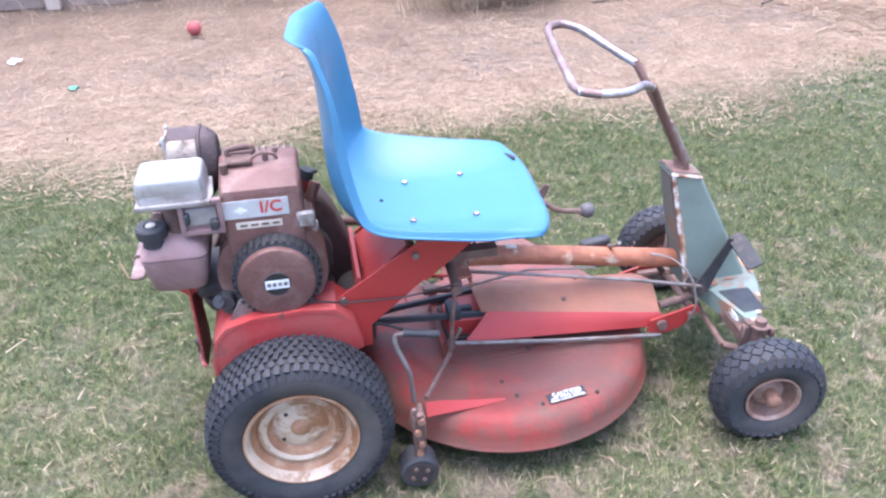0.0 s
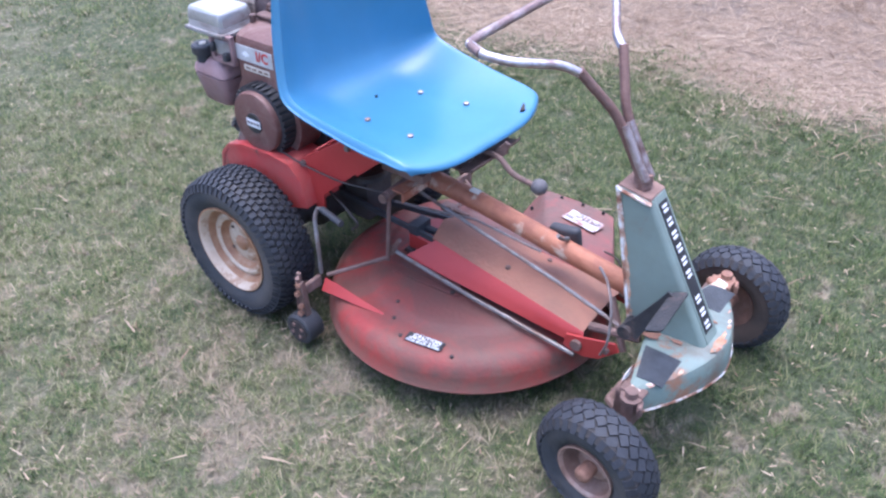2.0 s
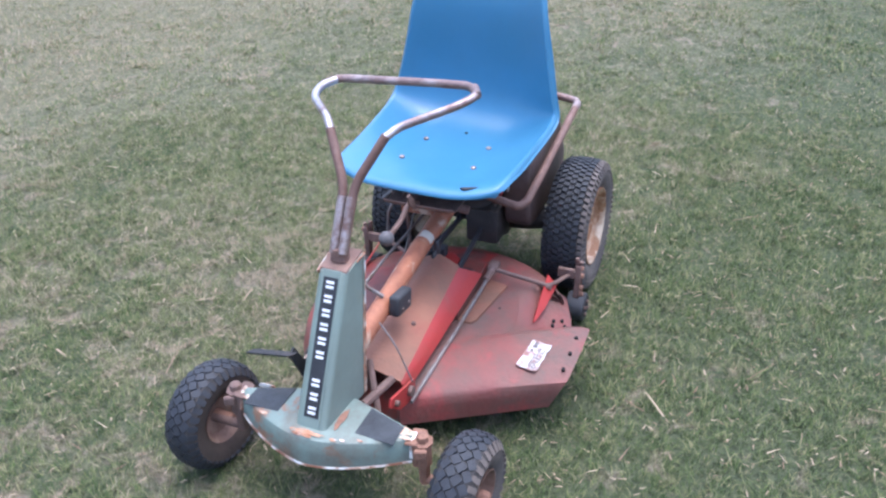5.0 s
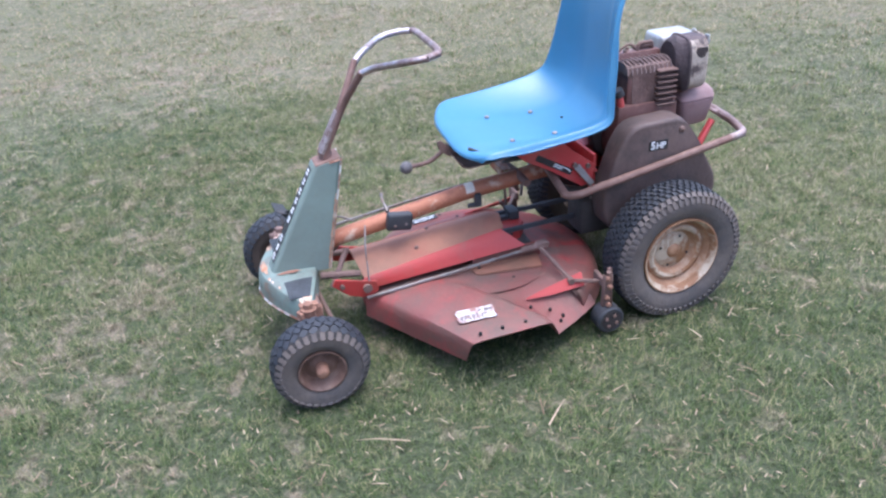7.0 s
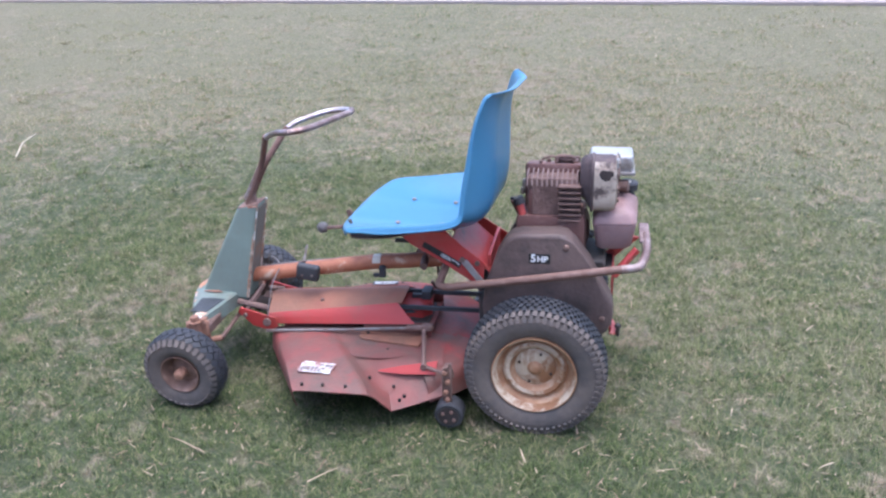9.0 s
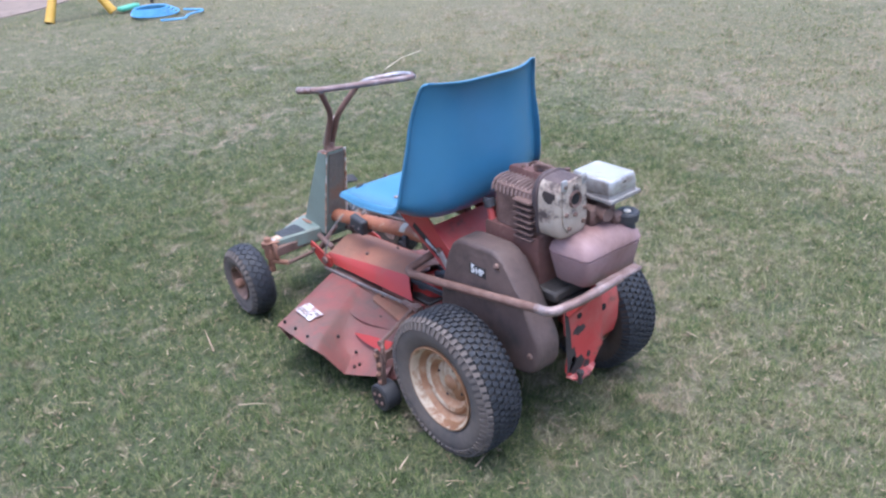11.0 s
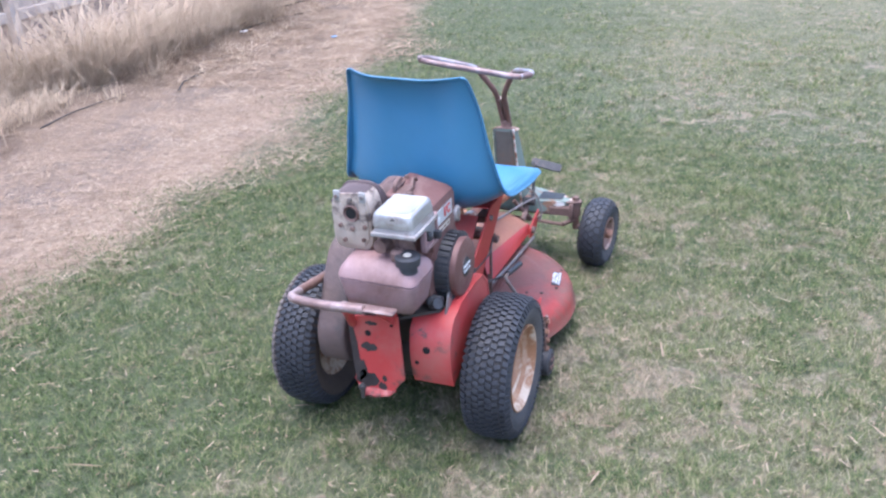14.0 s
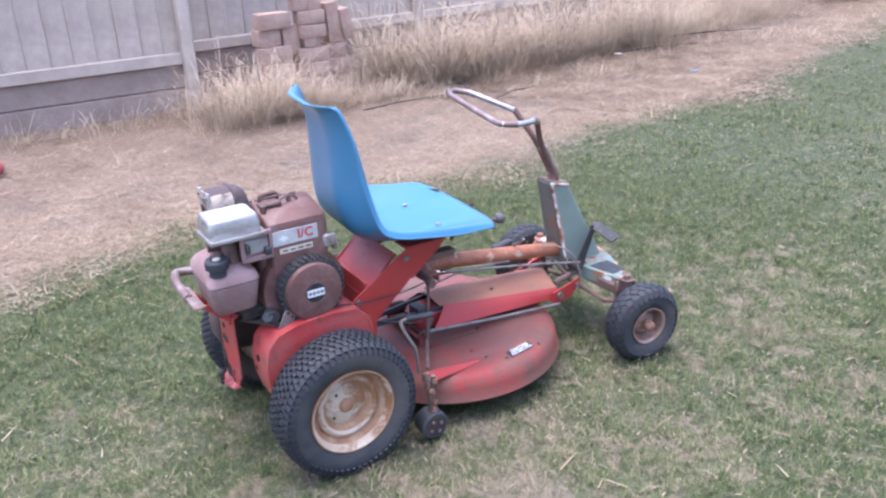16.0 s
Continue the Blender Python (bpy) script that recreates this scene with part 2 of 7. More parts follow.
M_RIMRUST = material("rust_brown_rim", [(0.3, (0.105, 0.056, 0.040)), (0.55, (0.18, 0.105, 0.078)), (0.75, (0.28, 0.19, 0.15))], 20, 0.7, 0.1, 0.3, 140)
M_RIMPALE = material("pale_rusty_rim", [(0.3, (0.19, 0.105, 0.075)), (0.52, (0.30, 0.19, 0.145)), (0.72, (0.42, 0.32, 0.26))], 22, 0.7, 0.1, 0.3, 140)
M_SEAT = material("blue_moulded_plastic", [(0.3, (0.050, 0.166, 0.280)), (0.7, (0.060, 0.184, 0.304))], 3, 0.30, 0, 0.03, 260, rough_var=0.06, wear=((0.060, 0.190, 0.330), 0.40, 9, 0.2))
M_SEAT.node_tree.nodes["Principled BSDF"].inputs["Specular IOR Level"].default_value = 0.50
M_ENGINE = material("brown_engine_paint", [(0.3, (0.105, 0.050, 0.042)), (0.7, (0.165, 0.080, 0.068))], 9, 0.55, 0.1, 0.2, 90,
                    dirt=(0.23, 0.15, 0.13), dirt_amount=0.40, dirt_scale=8, dirt_soft=0.1)
M_FIN = material("sooty_cast_metal", [(0.3, (0.085, 0.05, 0.042)), (0.7, (0.20, 0.125, 0.105))], 22, 0.7, 0.2, 0.4, 120)
M_TANK = material("faded_mauve_tank", [(0.3, (0.225, 0.130, 0.126)), (0.55, (0.285, 0.185, 0.182)), (0.75, (0.245, 0.135, 0.122))], 7, 0.6, 0, 0.12, 120,
                  dirt=(0.16, 0.09, 0.075), dirt_amount=0.38, dirt_scale=6, dirt_soft=0.12)
M_LID = material("white_enamel_lid", [(0.3, (0.31, 0.305, 0.295)), (0.7, (0.43, 0.425, 0.41))], 10, 0.40, 0.25, 0.05, 90,
                 dirt=(0.34, 0.25, 0.19), dirt_amount=0.40, dirt_scale=14, dirt_soft=0.06)
M_SILVER = material("dull_silver_steel", [(0.3, (0.34, 0.33, 0.32)), (0.7, (0.50, 0.49, 0.48))], 14, 0.42, 0.6, 0.1, 120, dirt=(0.22, 0.17, 0.14), dirt_amount=0.38, dirt_scale=16, dirt_soft=0.1)
M_FINTIP = material("pale_cast_fin", [(0.3, (0.15, 0.10, 0.088)), (0.7, (0.28, 0.20, 0.18))], 24, 0.65, 0.2, 0.3, 120)
M_GREY = material("dull_aluminium", [(0.3, (0.26, 0.24, 0.23)), (0.7, (0.42, 0.40, 0.39))], 14, 0.5, 0.35, 0.15, 120,
                  dirt=(0.15, 0.10, 0.08), dirt_amount=0.40, dirt_scale=12)
M_MUFF = material("bleached_muffler", [(0.3, (0.31, 0.245, 0.195)), (0.55, (0.40, 0.335, 0.275)), (0.75, (0.22, 0.140, 0.110))], 9, 0.75, 0.1, 0.25, 120,
                  dirt=(0.08, 0.06, 0.055), dirt_amount=0.42, dirt_scale=9, dirt_soft=0.04)
M_MUFFDARK = material("sooty_muffler", [(0.3, (0.048, 0.034, 0.035)), (0.55, (0.082, 0.058, 0.058)), (0.75, (0.15, 0.112, 0.105))], 12, 0.75, 0.1, 0.3, 120)
M_CASE = material("brown_black_guard", [(0.3, (0.070, 0.047, 0.042)), (0.55, (0.100, 0.068, 0.061)), (0.75, (0.135, 0.092, 0.080))], 10, 0.6, 0.1,
                  0.2, 90, dirt=(0.10, 0.068, 0.058), dirt_amount=0.38, dirt_scale=7, dirt_soft=0.15, wear=((0.045, 0.036, 0.034), 0.40, 9, 0.1))
M_WHITE = material("white_print", [(0.3, (0.66, 0.66, 0.66)), (0.7, (0.80, 0.80, 0.80))], 30, 0.5, 0, 0)
M_INK = material("black_print", [(0.3, (0.012, 0.012, 0.014)), (0.7, (0.03, 0.03, 0.033))], 30, 0.5, 0, 0)
M_REDINK = material("red_print", [(0.3, (0.42, 0.03, 0.035)), (0.7, (0.50, 0.05, 0.05))], 30, 0.5, 0, 0)
M_DECAL = material("scuffed_silver_decal", [(0.3, (0.42, 0.42, 0.42)), (0.7, (0.60, 0.60, 0.60))], 20, 0.45, 0.2, 0,
                   dirt=(0.30, 0.20, 0.16), dirt_amount=0.3, dirt_scale=30)
M_CREAM = material("cream_plate", [(0.3, (0.48, 0.42, 0.34)), (0.7, (0.60, 0.54, 0.45))], 20, 0.5, 0, 0)
M_HOLE = material("black_void", [(0.3, (0.004, 0.004, 0.004)), (0.7, (0.008, 0.008, 0.008))], 10, 0.9, 0, 0)
M_KNOB = material("worn_grey_knob", [(0.3, (0.075, 0.068, 0.068)), (0.7, (0.125, 0.112, 0.112))], 30, 0.6, 0, 0.1)
M_SOOT = material("sooty_chip", [(0.3, (0.02, 0.016, 0.015)), (0.7, (0.055, 0.04, 0.036))], 18, 0.8, 0, 0.2)


# ---------------------------------------------------------------- mesh helpers
def link_mesh(name, bm, mats, smooth=38):
    me = bpy.data.meshes.new(name)
    bmesh.ops.recalc_face_normals(bm, faces=bm.faces)
    bm.to_mesh(me)
    bm.free()
    for m in mats if isinstance(mats, (list, tuple)) else (mats,):
        me.materials.append(m)
    if smooth:
        me.polygons.foreach_set("use_smooth", [True] * len(me.polygons))
        me.set_sharp_from_angle(angle=radians(smooth))
    return new(name, me)


def part(name, bm, mats, parent, label="", smooth=38):
    ob = link_mesh(name, bm, mats, smooth)
    ob.parent = parent
    return tagged(ob, label)


def box(bm, c, s, turn=None, bevel=0.0, segments=1, index=0):
    """A box at c of size s, turned by a matrix, its edges rounded."""
    m = Matrix.Translation(c) @ (turn or Matrix.Identity(4)) @ Matrix.Diagonal((*s, 1))
    got = bmesh.ops.create_cube(bm, size=1, matrix=m)["verts"]
    faces = {f for v in got for f in v.link_faces}
    for f in faces:
        f.material_index = index
    if bevel:
        edges = {e for v in got for e in v.link_edges}
        bmesh.ops.bevel(bm, geom=list(edges), offset=bevel, segments=segments, profile=0.6, affect="EDGES")
    return bm


def spin(bm, c, axis, profile, n=32, close=False, index=0):
    """A turned shape about the axis ('x', 'y' or 'z') through c; profile of (along, radius)."""
    rings = []
    for a, r in profile:
        ring = []
        for k in range(n):
            u, v = r * math.cos(2 * math.pi * k / n), r * math.sin(2 * math.pi * k / n)
            p = {"x": (a, u, v), "y": (u, a, v), "z": (u, v, a)}[axis]
            ring.append(bm.verts.new((c[0] + p[0], c[1] + p[1], c[2] + p[2])))
        rings.append(ring)
    pairs = list(zip(rings, rings[1:] + rings[:1] if close else rings[1:]))
    for a, b in pairs:
        for k in range(n):
            f = bm.faces.new((a[k], a[(k + 1) % n], b[(k + 1) % n], b[k]))
            f.material_index = index
    if not close:
        for ring in (rings[0], rings[-1]):
            f = bm.faces.new(ring)
            f.material_index = index
    return bm


def rounded(points, radius, steps=5, closed=False):
    """The polyline with its corners turned into arcs."""
    pts = [Vector(p) for p in points]
    out = []
    n = len(pts)
    for i, p in enumerate(pts):
        if not closed and i in (0, n - 1):
            out.append(p)
            continue
        a, b = pts[i - 1] - p, pts[(i + 1) % n] - p
        d = min(radius, a.length * 0.45, b.length * 0.45)
        s, e = p + a.normalized() * d, p + b.normalized() * d
        for k in range(steps + 1):
            t = k / steps
            out.append((1 - t) ** 2 * s + 2 * t * (1 - t) * p + t * t * e)
    return out


def rod(bm, points, r, n=8, closed=False, fillet=0.0, index=0):
    """A round bar along points."""
    pts = rounded(points, fillet, closed=closed) if fillet else [Vector(p) for p in points]
    rings, side = [], None
    m = len(pts)
    for i, p in enumerate(pts):
        a = pts[i - 1] if (closed or i) else p
        b = pts[(i + 1) % m] if (closed or i < m - 1) else p
        d = (b - a).normalized()
        if side is None:
            side = d.orthogonal().normalized()
        side = (side - d * side.dot(d)).normalized()
        up = d.cross(side)
        rad = r[i] if isinstance(r, (list, tuple)) else r
        rings.append([bm.verts.new(p + rad * (math.cos(2 * math.pi * k / n) * side + math.sin(2 * math.pi * k / n) * up)) for k in range(n)])
    for i in range(m if closed else m - 1):
        a, b = rings[i], rings[(i + 1) % m]
        off = 0
        if closed and i == m - 1:
            off = min(range(n), key=lambda o: (a[0].co - b[o].co).length)
        for k in range(n):
            f = bm.faces.new((a[k], a[(k + 1) % n], b[(k + 1 + off) % n], b[(k + off) % n]))
            f.material_index = index
    if not closed:
        for ring in (rings[0], rings[-1]):
            f = bm.faces.new(ring)
            f.material_index = index
    return bm


def slab(bm, outline, plane, lo, hi, bevel=0.0, segments=2, index=0):
    """A flat outline in the plane 'xy', 'xz' or 'yz', drawn out from lo to hi."""
    put = {"xy": lambda u, v, w: (u, v, w), "xz": lambda u, v, w: (u, w, v), "yz": lambda u, v, w: (w, u, v)}[plane]
    a = [bm.verts.new(put(u, v, lo)) for u, v in outline]
    b = [bm.verts.new(put(u, v, hi)) for u, v in outline]
    k = len(outline)
    faces = [bm.faces.new(a), bm.faces.new(b)] + [bm.faces.new((a[i], a[(i + 1) % k], b[(i + 1) % k], b[i])) for i in range(k)]
    for f in faces:
        f.material_index = index
    if bevel:
        edges = {e for f in faces[:2] for e in f.edges}
        bmesh.ops.bevel(bm, geom=list(edges), offset=bevel, segments=segments, profile=0.6, affect="EDGES")
    return bm


def loft(bm, rings, caps=True, index=0):
    """A skin over rings of equally many points."""
    vs = [[bm.verts.new(p) for p in ring] for ring in rings]
    n = len(vs[0])
    for a, b in zip(vs, vs[1:]):
        for k in range(n):
            f = bm.faces.new((a[k], a[(k + 1) % n], b[(k + 1) % n], b[k]))
            f.material_index = index
    if caps:
        for ring in (vs[0], vs[-1]):
            bm.faces.new(ring).material_index = index
    return bm


def sheet(bm, rows, thick=0.0):
    """A grid of points as a skin; thick gives it a second side."""
    vs = [[bm.verts.new(p) for p in row] for row in rows]
    faces = []
    for a, b in zip(vs, vs[1:]):
        for k in range(len(a) - 1):
            faces.append(bm.faces.new((a[k], a[k + 1], b[k + 1], b[k])))
    if thick:
        bmesh.ops.recalc_face_normals(bm, faces=bm.faces)
        bmesh.ops.solidify(bm, geom=faces, thickness=thick)
    return bm


def writing(name, text, size, m, mat, parent, label="", depth=0.0004, spread=1.0):
    """Text in the built-in font as a thin mesh, centred at the pose m (its x along the words, z out of the face)."""
    cu = bpy.data.curves.new(name, "FONT")
    cu.body, cu.size, cu.align_x, cu.align_y, cu.extrude = text, size, "CENTER", "CENTER", depth
    cu.space_character, cu.offset = spread, size * 0.022
    tmp = bpy.data.objects.new(name, cu)
    scene.collection.objects.link(tmp)
    bpy.context.view_layer.update()
    me = bpy.data.meshes.new_from_object(tmp.evaluated_get(bpy.context.evaluated_depsgraph_get()))
    bpy.data.objects.remove(tmp)
    me.transform(m)
    me.materials.clear()
    me.materials.append(mat)
    ob = new(name, me)
    ob.parent = parent
    return tagged(ob, label)


def face_pose(origin, right, up):
    """A pose whose x runs along right and y along up."""
    r = Vector(right).normalized()
    u = (Vector(up) - r * Vector(up).dot(r)).normalized()
    m = Matrix((r, u, r.cross(u))).transposed().to_4x4()
    m.translation = origin
    return m


def circle(cx, cz, r, n=28, a0=0, a1=360):
    return [(cx + r * math.cos(radians(a0 + (a1 - a0) * k / n)), cz + r * math.sin(radians(a0 + (a1 - a0) * k / n))) for k in range(n)]


# ---------------------------------------------------------------- ground
def lawn_edge(x):
    """Where the lawn gives way to the dry strip along the fence."""
    return 1.58 + 0.035 * np.maximum(x, 0) ** 1.85


def noise_node(nt, co, scale, detail=5, rough=0.6, distortion=0.0):
    t = nt.nodes.new("ShaderNodeTexNoise")
    t.inputs["Scale"].default_value, t.inputs["Detail"].default_value = scale, detail
    t.inputs["Roughness"].default_value, t.inputs["Distortion"].default_value = rough, distortion
    nt.links.new(co, t.inputs["Vector"])
    return t.outputs["Fac"]


def ramp_node(nt, fac, stops):
    r = nt.nodes.new("ShaderNodeValToRGB")
    el = r.color_ramp.elements
    el[0].position, el[0].color = stops[0][0], (*stops[0][1], 1)
    el[1].position, el[1].color = stops[-1][0], (*stops[-1][1], 1)
    for p, c in stops[1:-1]:
        el.new(p).color = (*c, 1)
    nt.links.new(fac, r.inputs["Fac"])
    return r.outputs["Color"]


def mix_node(nt, fac, a, b, kind="MIX"):
    m = nt.nodes.new("ShaderNodeMix")
    m.data_type, m.blend_type = "RGBA", kind
    for sock, v in ((m.inputs["Factor"], fac), (m.inputs["A"], a), (m.inputs["B"], b)):
        if isinstance(v, (int, float)):
            sock.default_value = v
        elif isinstance(v, tuple):
            sock.default_value = (*v, 1)
        else:
            nt.links.new(v, sock)
    return m.outputs["Result"]


def math_node(nt, op, a, b=0.0, c=0.0):
    m = nt.nodes.new("ShaderNodeMath")
    m.operation = op
    for sock, v in zip(m.inputs, (a, b, c)):
        if isinstance(v, (int, float)):
            sock.default_value = v
        else:
            nt.links.new(v, sock)
    return m.outputs["Value"]


def range_node(nt, v, lo, hi, to_lo=0.0, to_hi=1.0):
    r = nt.nodes.new("ShaderNodeMapRange")
    for key, val in (("From Min", lo), ("From Max", hi), ("To Min", to_lo), ("To Max", to_hi)):
        r.inputs[key].default_value = val
    nt.links.new(v, r.inputs["Value"])
    return r.outputs["Result"]


def patches(nt, co):
    """How dry the lawn is coloured, from place to place: 0 green, 1 straw; the far lawn's hazy brightness is included.
    """
    big = noise_node(nt, co, 0.8, 4, 0.55, 0.3)
    mid = noise_node(nt, co, 4.6, 5, 0.62, 0.4)
    small = noise_node(nt, co, 19.0, 4, 0.62, 0.3)
    s = math_node(nt, "MULTIPLY_ADD", big, 0.24, math_node(nt, "MULTIPLY_ADD", mid, 0.34, math_node(nt, "MULTIPLY", small, 0.42)))
    xyz = nt.nodes.new("ShaderNodeSeparateXYZ")
    nt.links.new(co, xyz.inputs[0])
    x, y = xyz.outputs["X"], xyz.outputs["Y"]
    # besides real dry areas, drift paints in the far lawn's haze and brighter light
    drift = range_node(nt, y, -1.7, -3.1, 0.0, 0.21)
    for axis, lo, hi, at_lo, at_hi in ((y, 1.1, -0.3, -0.180, -0.015), (y, -0.4, -1.0, 0.0, -0.010), (x, 0.6, 1.6, 0.0, -0.075), (x, 0.1, -0.7, 0.0, 0.030),
                                       (x, -2.0, -4.0, 0.0, 0.12), (x, 2.4, 4.6, 0.0, 0.135)):
        drift = math_node(nt, "ADD", drift, range_node(nt, axis, lo, hi, at_lo, at_hi))
    return range_node(nt, math_node(nt, "ADD", s, drift), 0.40, 0.625)


def thatch(nt, co):
    """Small worn spots where dead brown thatch shows through the lawn."""
    spot = noise_node(nt, co, 10.0, 6, 0.68, 0.8)
    where = noise_node(nt, co, 0.9, 3, 0.5)
    xyz = nt.nodes.new("ShaderNodeSeparateXYZ")
    nt.links.new(co, xyz.inputs[0])
    bias = math_node(nt, "ADD", math_node(nt, "ADD", range_node(nt, xyz.outputs["Y"], 0.1, 0.9, 0.0, -0.05), math_node(nt, "ADD", range_node(nt, xyz.outputs["X"], 0.1, -0.6, 0.0, -0.045), range_node(nt, xyz.outputs["X"], 0.8, 1.6, 0.0, -0.03))), math_node(nt, "MULTIPLY", where, 0.35))
    return range_node(nt, math_node(nt, "ADD", bias, spot), 0.685, 0.81)


def ground_material():
    m = bpy.data.materials.new("lawn_and_dry_earth")
    m.use_nodes = True
    nt = m.node_tree
    b = nt.nodes["Principled BSDF"]
    co = nt.nodes.new("ShaderNodeTexCoord").outputs["Object"]
    dry = patches(nt, co)
    fine = noise_node(nt, co, 55, 6, 0.7)
    green = ramp_node(nt, fine, [(0.3, (0.044, 0.054, 0.031)), (0.5, (0.076, 0.088, 0.049)), (0.72, (0.130, 0.138, 0.080))])
    tan = ramp_node(nt, fine, [(0.3, (0.112, 0.103, 0.064)), (0.5, (0.190, 0.168, 0.109)), (0.72, (0.28, 0.248, 0.160))])
    lawn = mix_node(nt, math_node(nt, "MULTIPLY", dry, 0.62), green, tan)
    lawn = mix_node(nt, math_node(nt, "MULTIPLY", thatch(nt, co), 0.75), lawn, ramp_node(nt, fine, [(0.3, (0.150, 0.118, 0.090)), (0.7, (0.30, 0.245, 0.185))]))
    straw_fine = noise_node(nt, co, 38, 7, 0.72, 0.8)
    straw = ramp_node(nt, straw_fine, [(0.3, (0.160, 0.112, 0.080)), (0.5, (0.250, 0.188, 0.136)), (0.7, (0.36, 0.288, 0.212))])
    bare = range_node(nt, noise_node(nt, co, 1.3, 5, 0.6, 0.6), 0.52, 0.70)
    xyz = nt.nodes.new("ShaderNodeSeparateXYZ")
    nt.links.new(co, xyz.inputs[0])
    x, y = xyz.outputs["X"], xyz.outputs["Y"]
    edge = math_node(nt, "MULTIPLY_ADD", math_node(nt, "POWER", math_node(nt, "MAXIMUM", x, 0.0), 1.85), 0.035, 1.58)
    wob = math_node(nt, "MULTIPLY_ADD", noise_node(nt, co, 2.2, 5, 0.6), 0.7, -0.35)
    d = math_node(nt, "ADD", math_node(nt, "SUBTRACT", y, edge), wob)
    mask = range_node(nt, d, -0.16, 0.24)
    litter = math_node(nt, "MULTIPLY", range_node(nt, d, 0.5, 1.5), 0.5)
    straw = mix_node(nt, math_node(nt, "MAXIMUM", math_node(nt, "MULTIPLY", bare, 0.6), litter), straw, (0.165, 0.125, 0.108))
    worn = math_node(nt, "SUBTRACT", 0.55, math_node(nt, "ABSOLUTE", math_node(nt, "SUBTRACT", d, 0.95)))
    worn = math_node(nt, "MULTIPLY", range_node(nt, worn, 0.0, 0.5), range_node(nt, noise_node(nt, co, 1.9, 6, 0.65, 0.5), 0.46, 0.62))
    straw = mix_node(nt, math_node(nt, "MULTIPLY", worn, 0.75), straw, (0.135, 0.115, 0.105))
    nt.links.new(mix_node(nt, mask, lawn, straw), b.inputs["Base Color"])
    b.inputs["Roughness"].default_value = 0.95
    b.inputs["Specular IOR Level"].default_value = 0.15
    bp = nt.nodes.new("ShaderNodeBump")
    bp.inputs["Strength"].default_value, bp.inputs["Distance"].default_value = 0.8, 0.02
    nt.links.new(fine, bp.inputs["Height"])
    nt.links.new(bp.outputs["Normal"], b.inputs["Normal"])
    return m


def blade_material(name, stops, use_patches, rough=0.7):
    m = bpy.data.materials.new(name)
    m.use_nodes = True
    nt = m.node_tree
    b = nt.nodes["Principled BSDF"]
    co = nt.nodes.new("ShaderNodeTexCoord").outputs["Object"]
    rnd = nt.nodes.new("ShaderNodeNewGeometry").outputs["Random Per Island"]
    if use_patches:
        v = math_node(nt, "ADD", math_node(nt, "ADD", math_node(nt, "MULTIPLY_ADD", rnd, 0.53, -0.065), math_node(nt, "MULTIPLY", range_node(nt, noise_node(nt, co, 30, 3, 0.6), 0.34, 0.66), 0.26)), math_node(nt, "MULTIPLY", patches(nt, co), 0.29))
    else:
        v = math_node(nt, "ADD", math_node(nt, "MULTIPLY", rnd, 0.56), math_node(nt, "MULTIPLY", range_node(nt, noise_node(nt, co, 2.6, 6, 0.68, 0.5), 0.33, 0.67), 0.44))
    colour = ramp_node(nt, v, stops)
    if use_patches:
        dead = ramp_node(nt, rnd, [(0.05, (0.150, 0.118, 0.082)), (0.5, (0.215, 0.168, 0.116)), (0.95, (0.33, 0.265, 0.190))])
        colour = mix_node(nt, math_node(nt, "MULTIPLY", thatch(nt, co), 0.72), colour, dead)
    nt.links.new(colour, b.inputs["Base Color"])
    b.inputs["Roughness"].default_value = rough
    b.inputs["Specular IOR Level"].default_value = 0.1
    # soft blades catch the sky much like the turf they stand in
    soft = nt.nodes.new("ShaderNodeVectorMath")
    soft.operation = "MULTIPLY_ADD"
    nt.links.new(nt.nodes.new("ShaderNodeNewGeometry").outputs["True Normal"], soft.inputs[0])
    soft.inputs[1].default_value, soft.inputs[2].default_value = (0.45, 0.45, 0.45), (0, 0, 1)
    unit = nt.nodes.new("ShaderNodeVectorMath")
    unit.operation = "NORMALIZE"
    nt.links.new(soft.outputs[0], unit.inputs[0])
    nt.links.new(unit.outputs[0], b.inputs["Normal"])
    return m


def blades(name, mat, root, tip, width, sag=0.35):
    """Many narrow tapering blades from root to tip, bent in the middle, in one mesh."""
    n = len(root)
    run = tip - root
    flat = np.stack([-run[:, 1], run[:, 0], np.zeros(n)], 1)
    flat /= np.maximum(np.linalg.norm(flat, axis=1, keepdims=True), 1e-6)
    side = flat * width[:, None] / 2
    mid = root + run * 0.55
    mid[:, 2] += np.abs(run[:, 2]) * sag * 0.5 + np.linalg.norm(run[:, :2], axis=1) * sag * 0.3
    v = np.stack([root - side, root + side, mid + side * 0.8, mid - side * 0.8, tip], 1).reshape(-1, 3)
    me = bpy.data.meshes.new(name)
    me.vertices.add(5 * n)
    me.vertices.foreach_set("co", v.astype(np.float32).ravel())
    loops = np.array([0, 1, 2, 3, 3, 2, 4])[None] + 5 * np.arange(n)[:, None]
    me.loops.add(7 * n)
    me.loops.foreach_set("vertex_index", loops.ravel().astype(np.int32))
    me.polygons.add(2 * n)
    starts = (np.array([0, 4])[None] + 7 * np.arange(n)[:, None]).ravel().astype(np.int32)
    me.polygons.foreach_set("loop_start", starts)
    me.update(calc_edges=True)
    me.materials.append(mat)
    return new(name, me)


rng = np.random.default_rng(7)


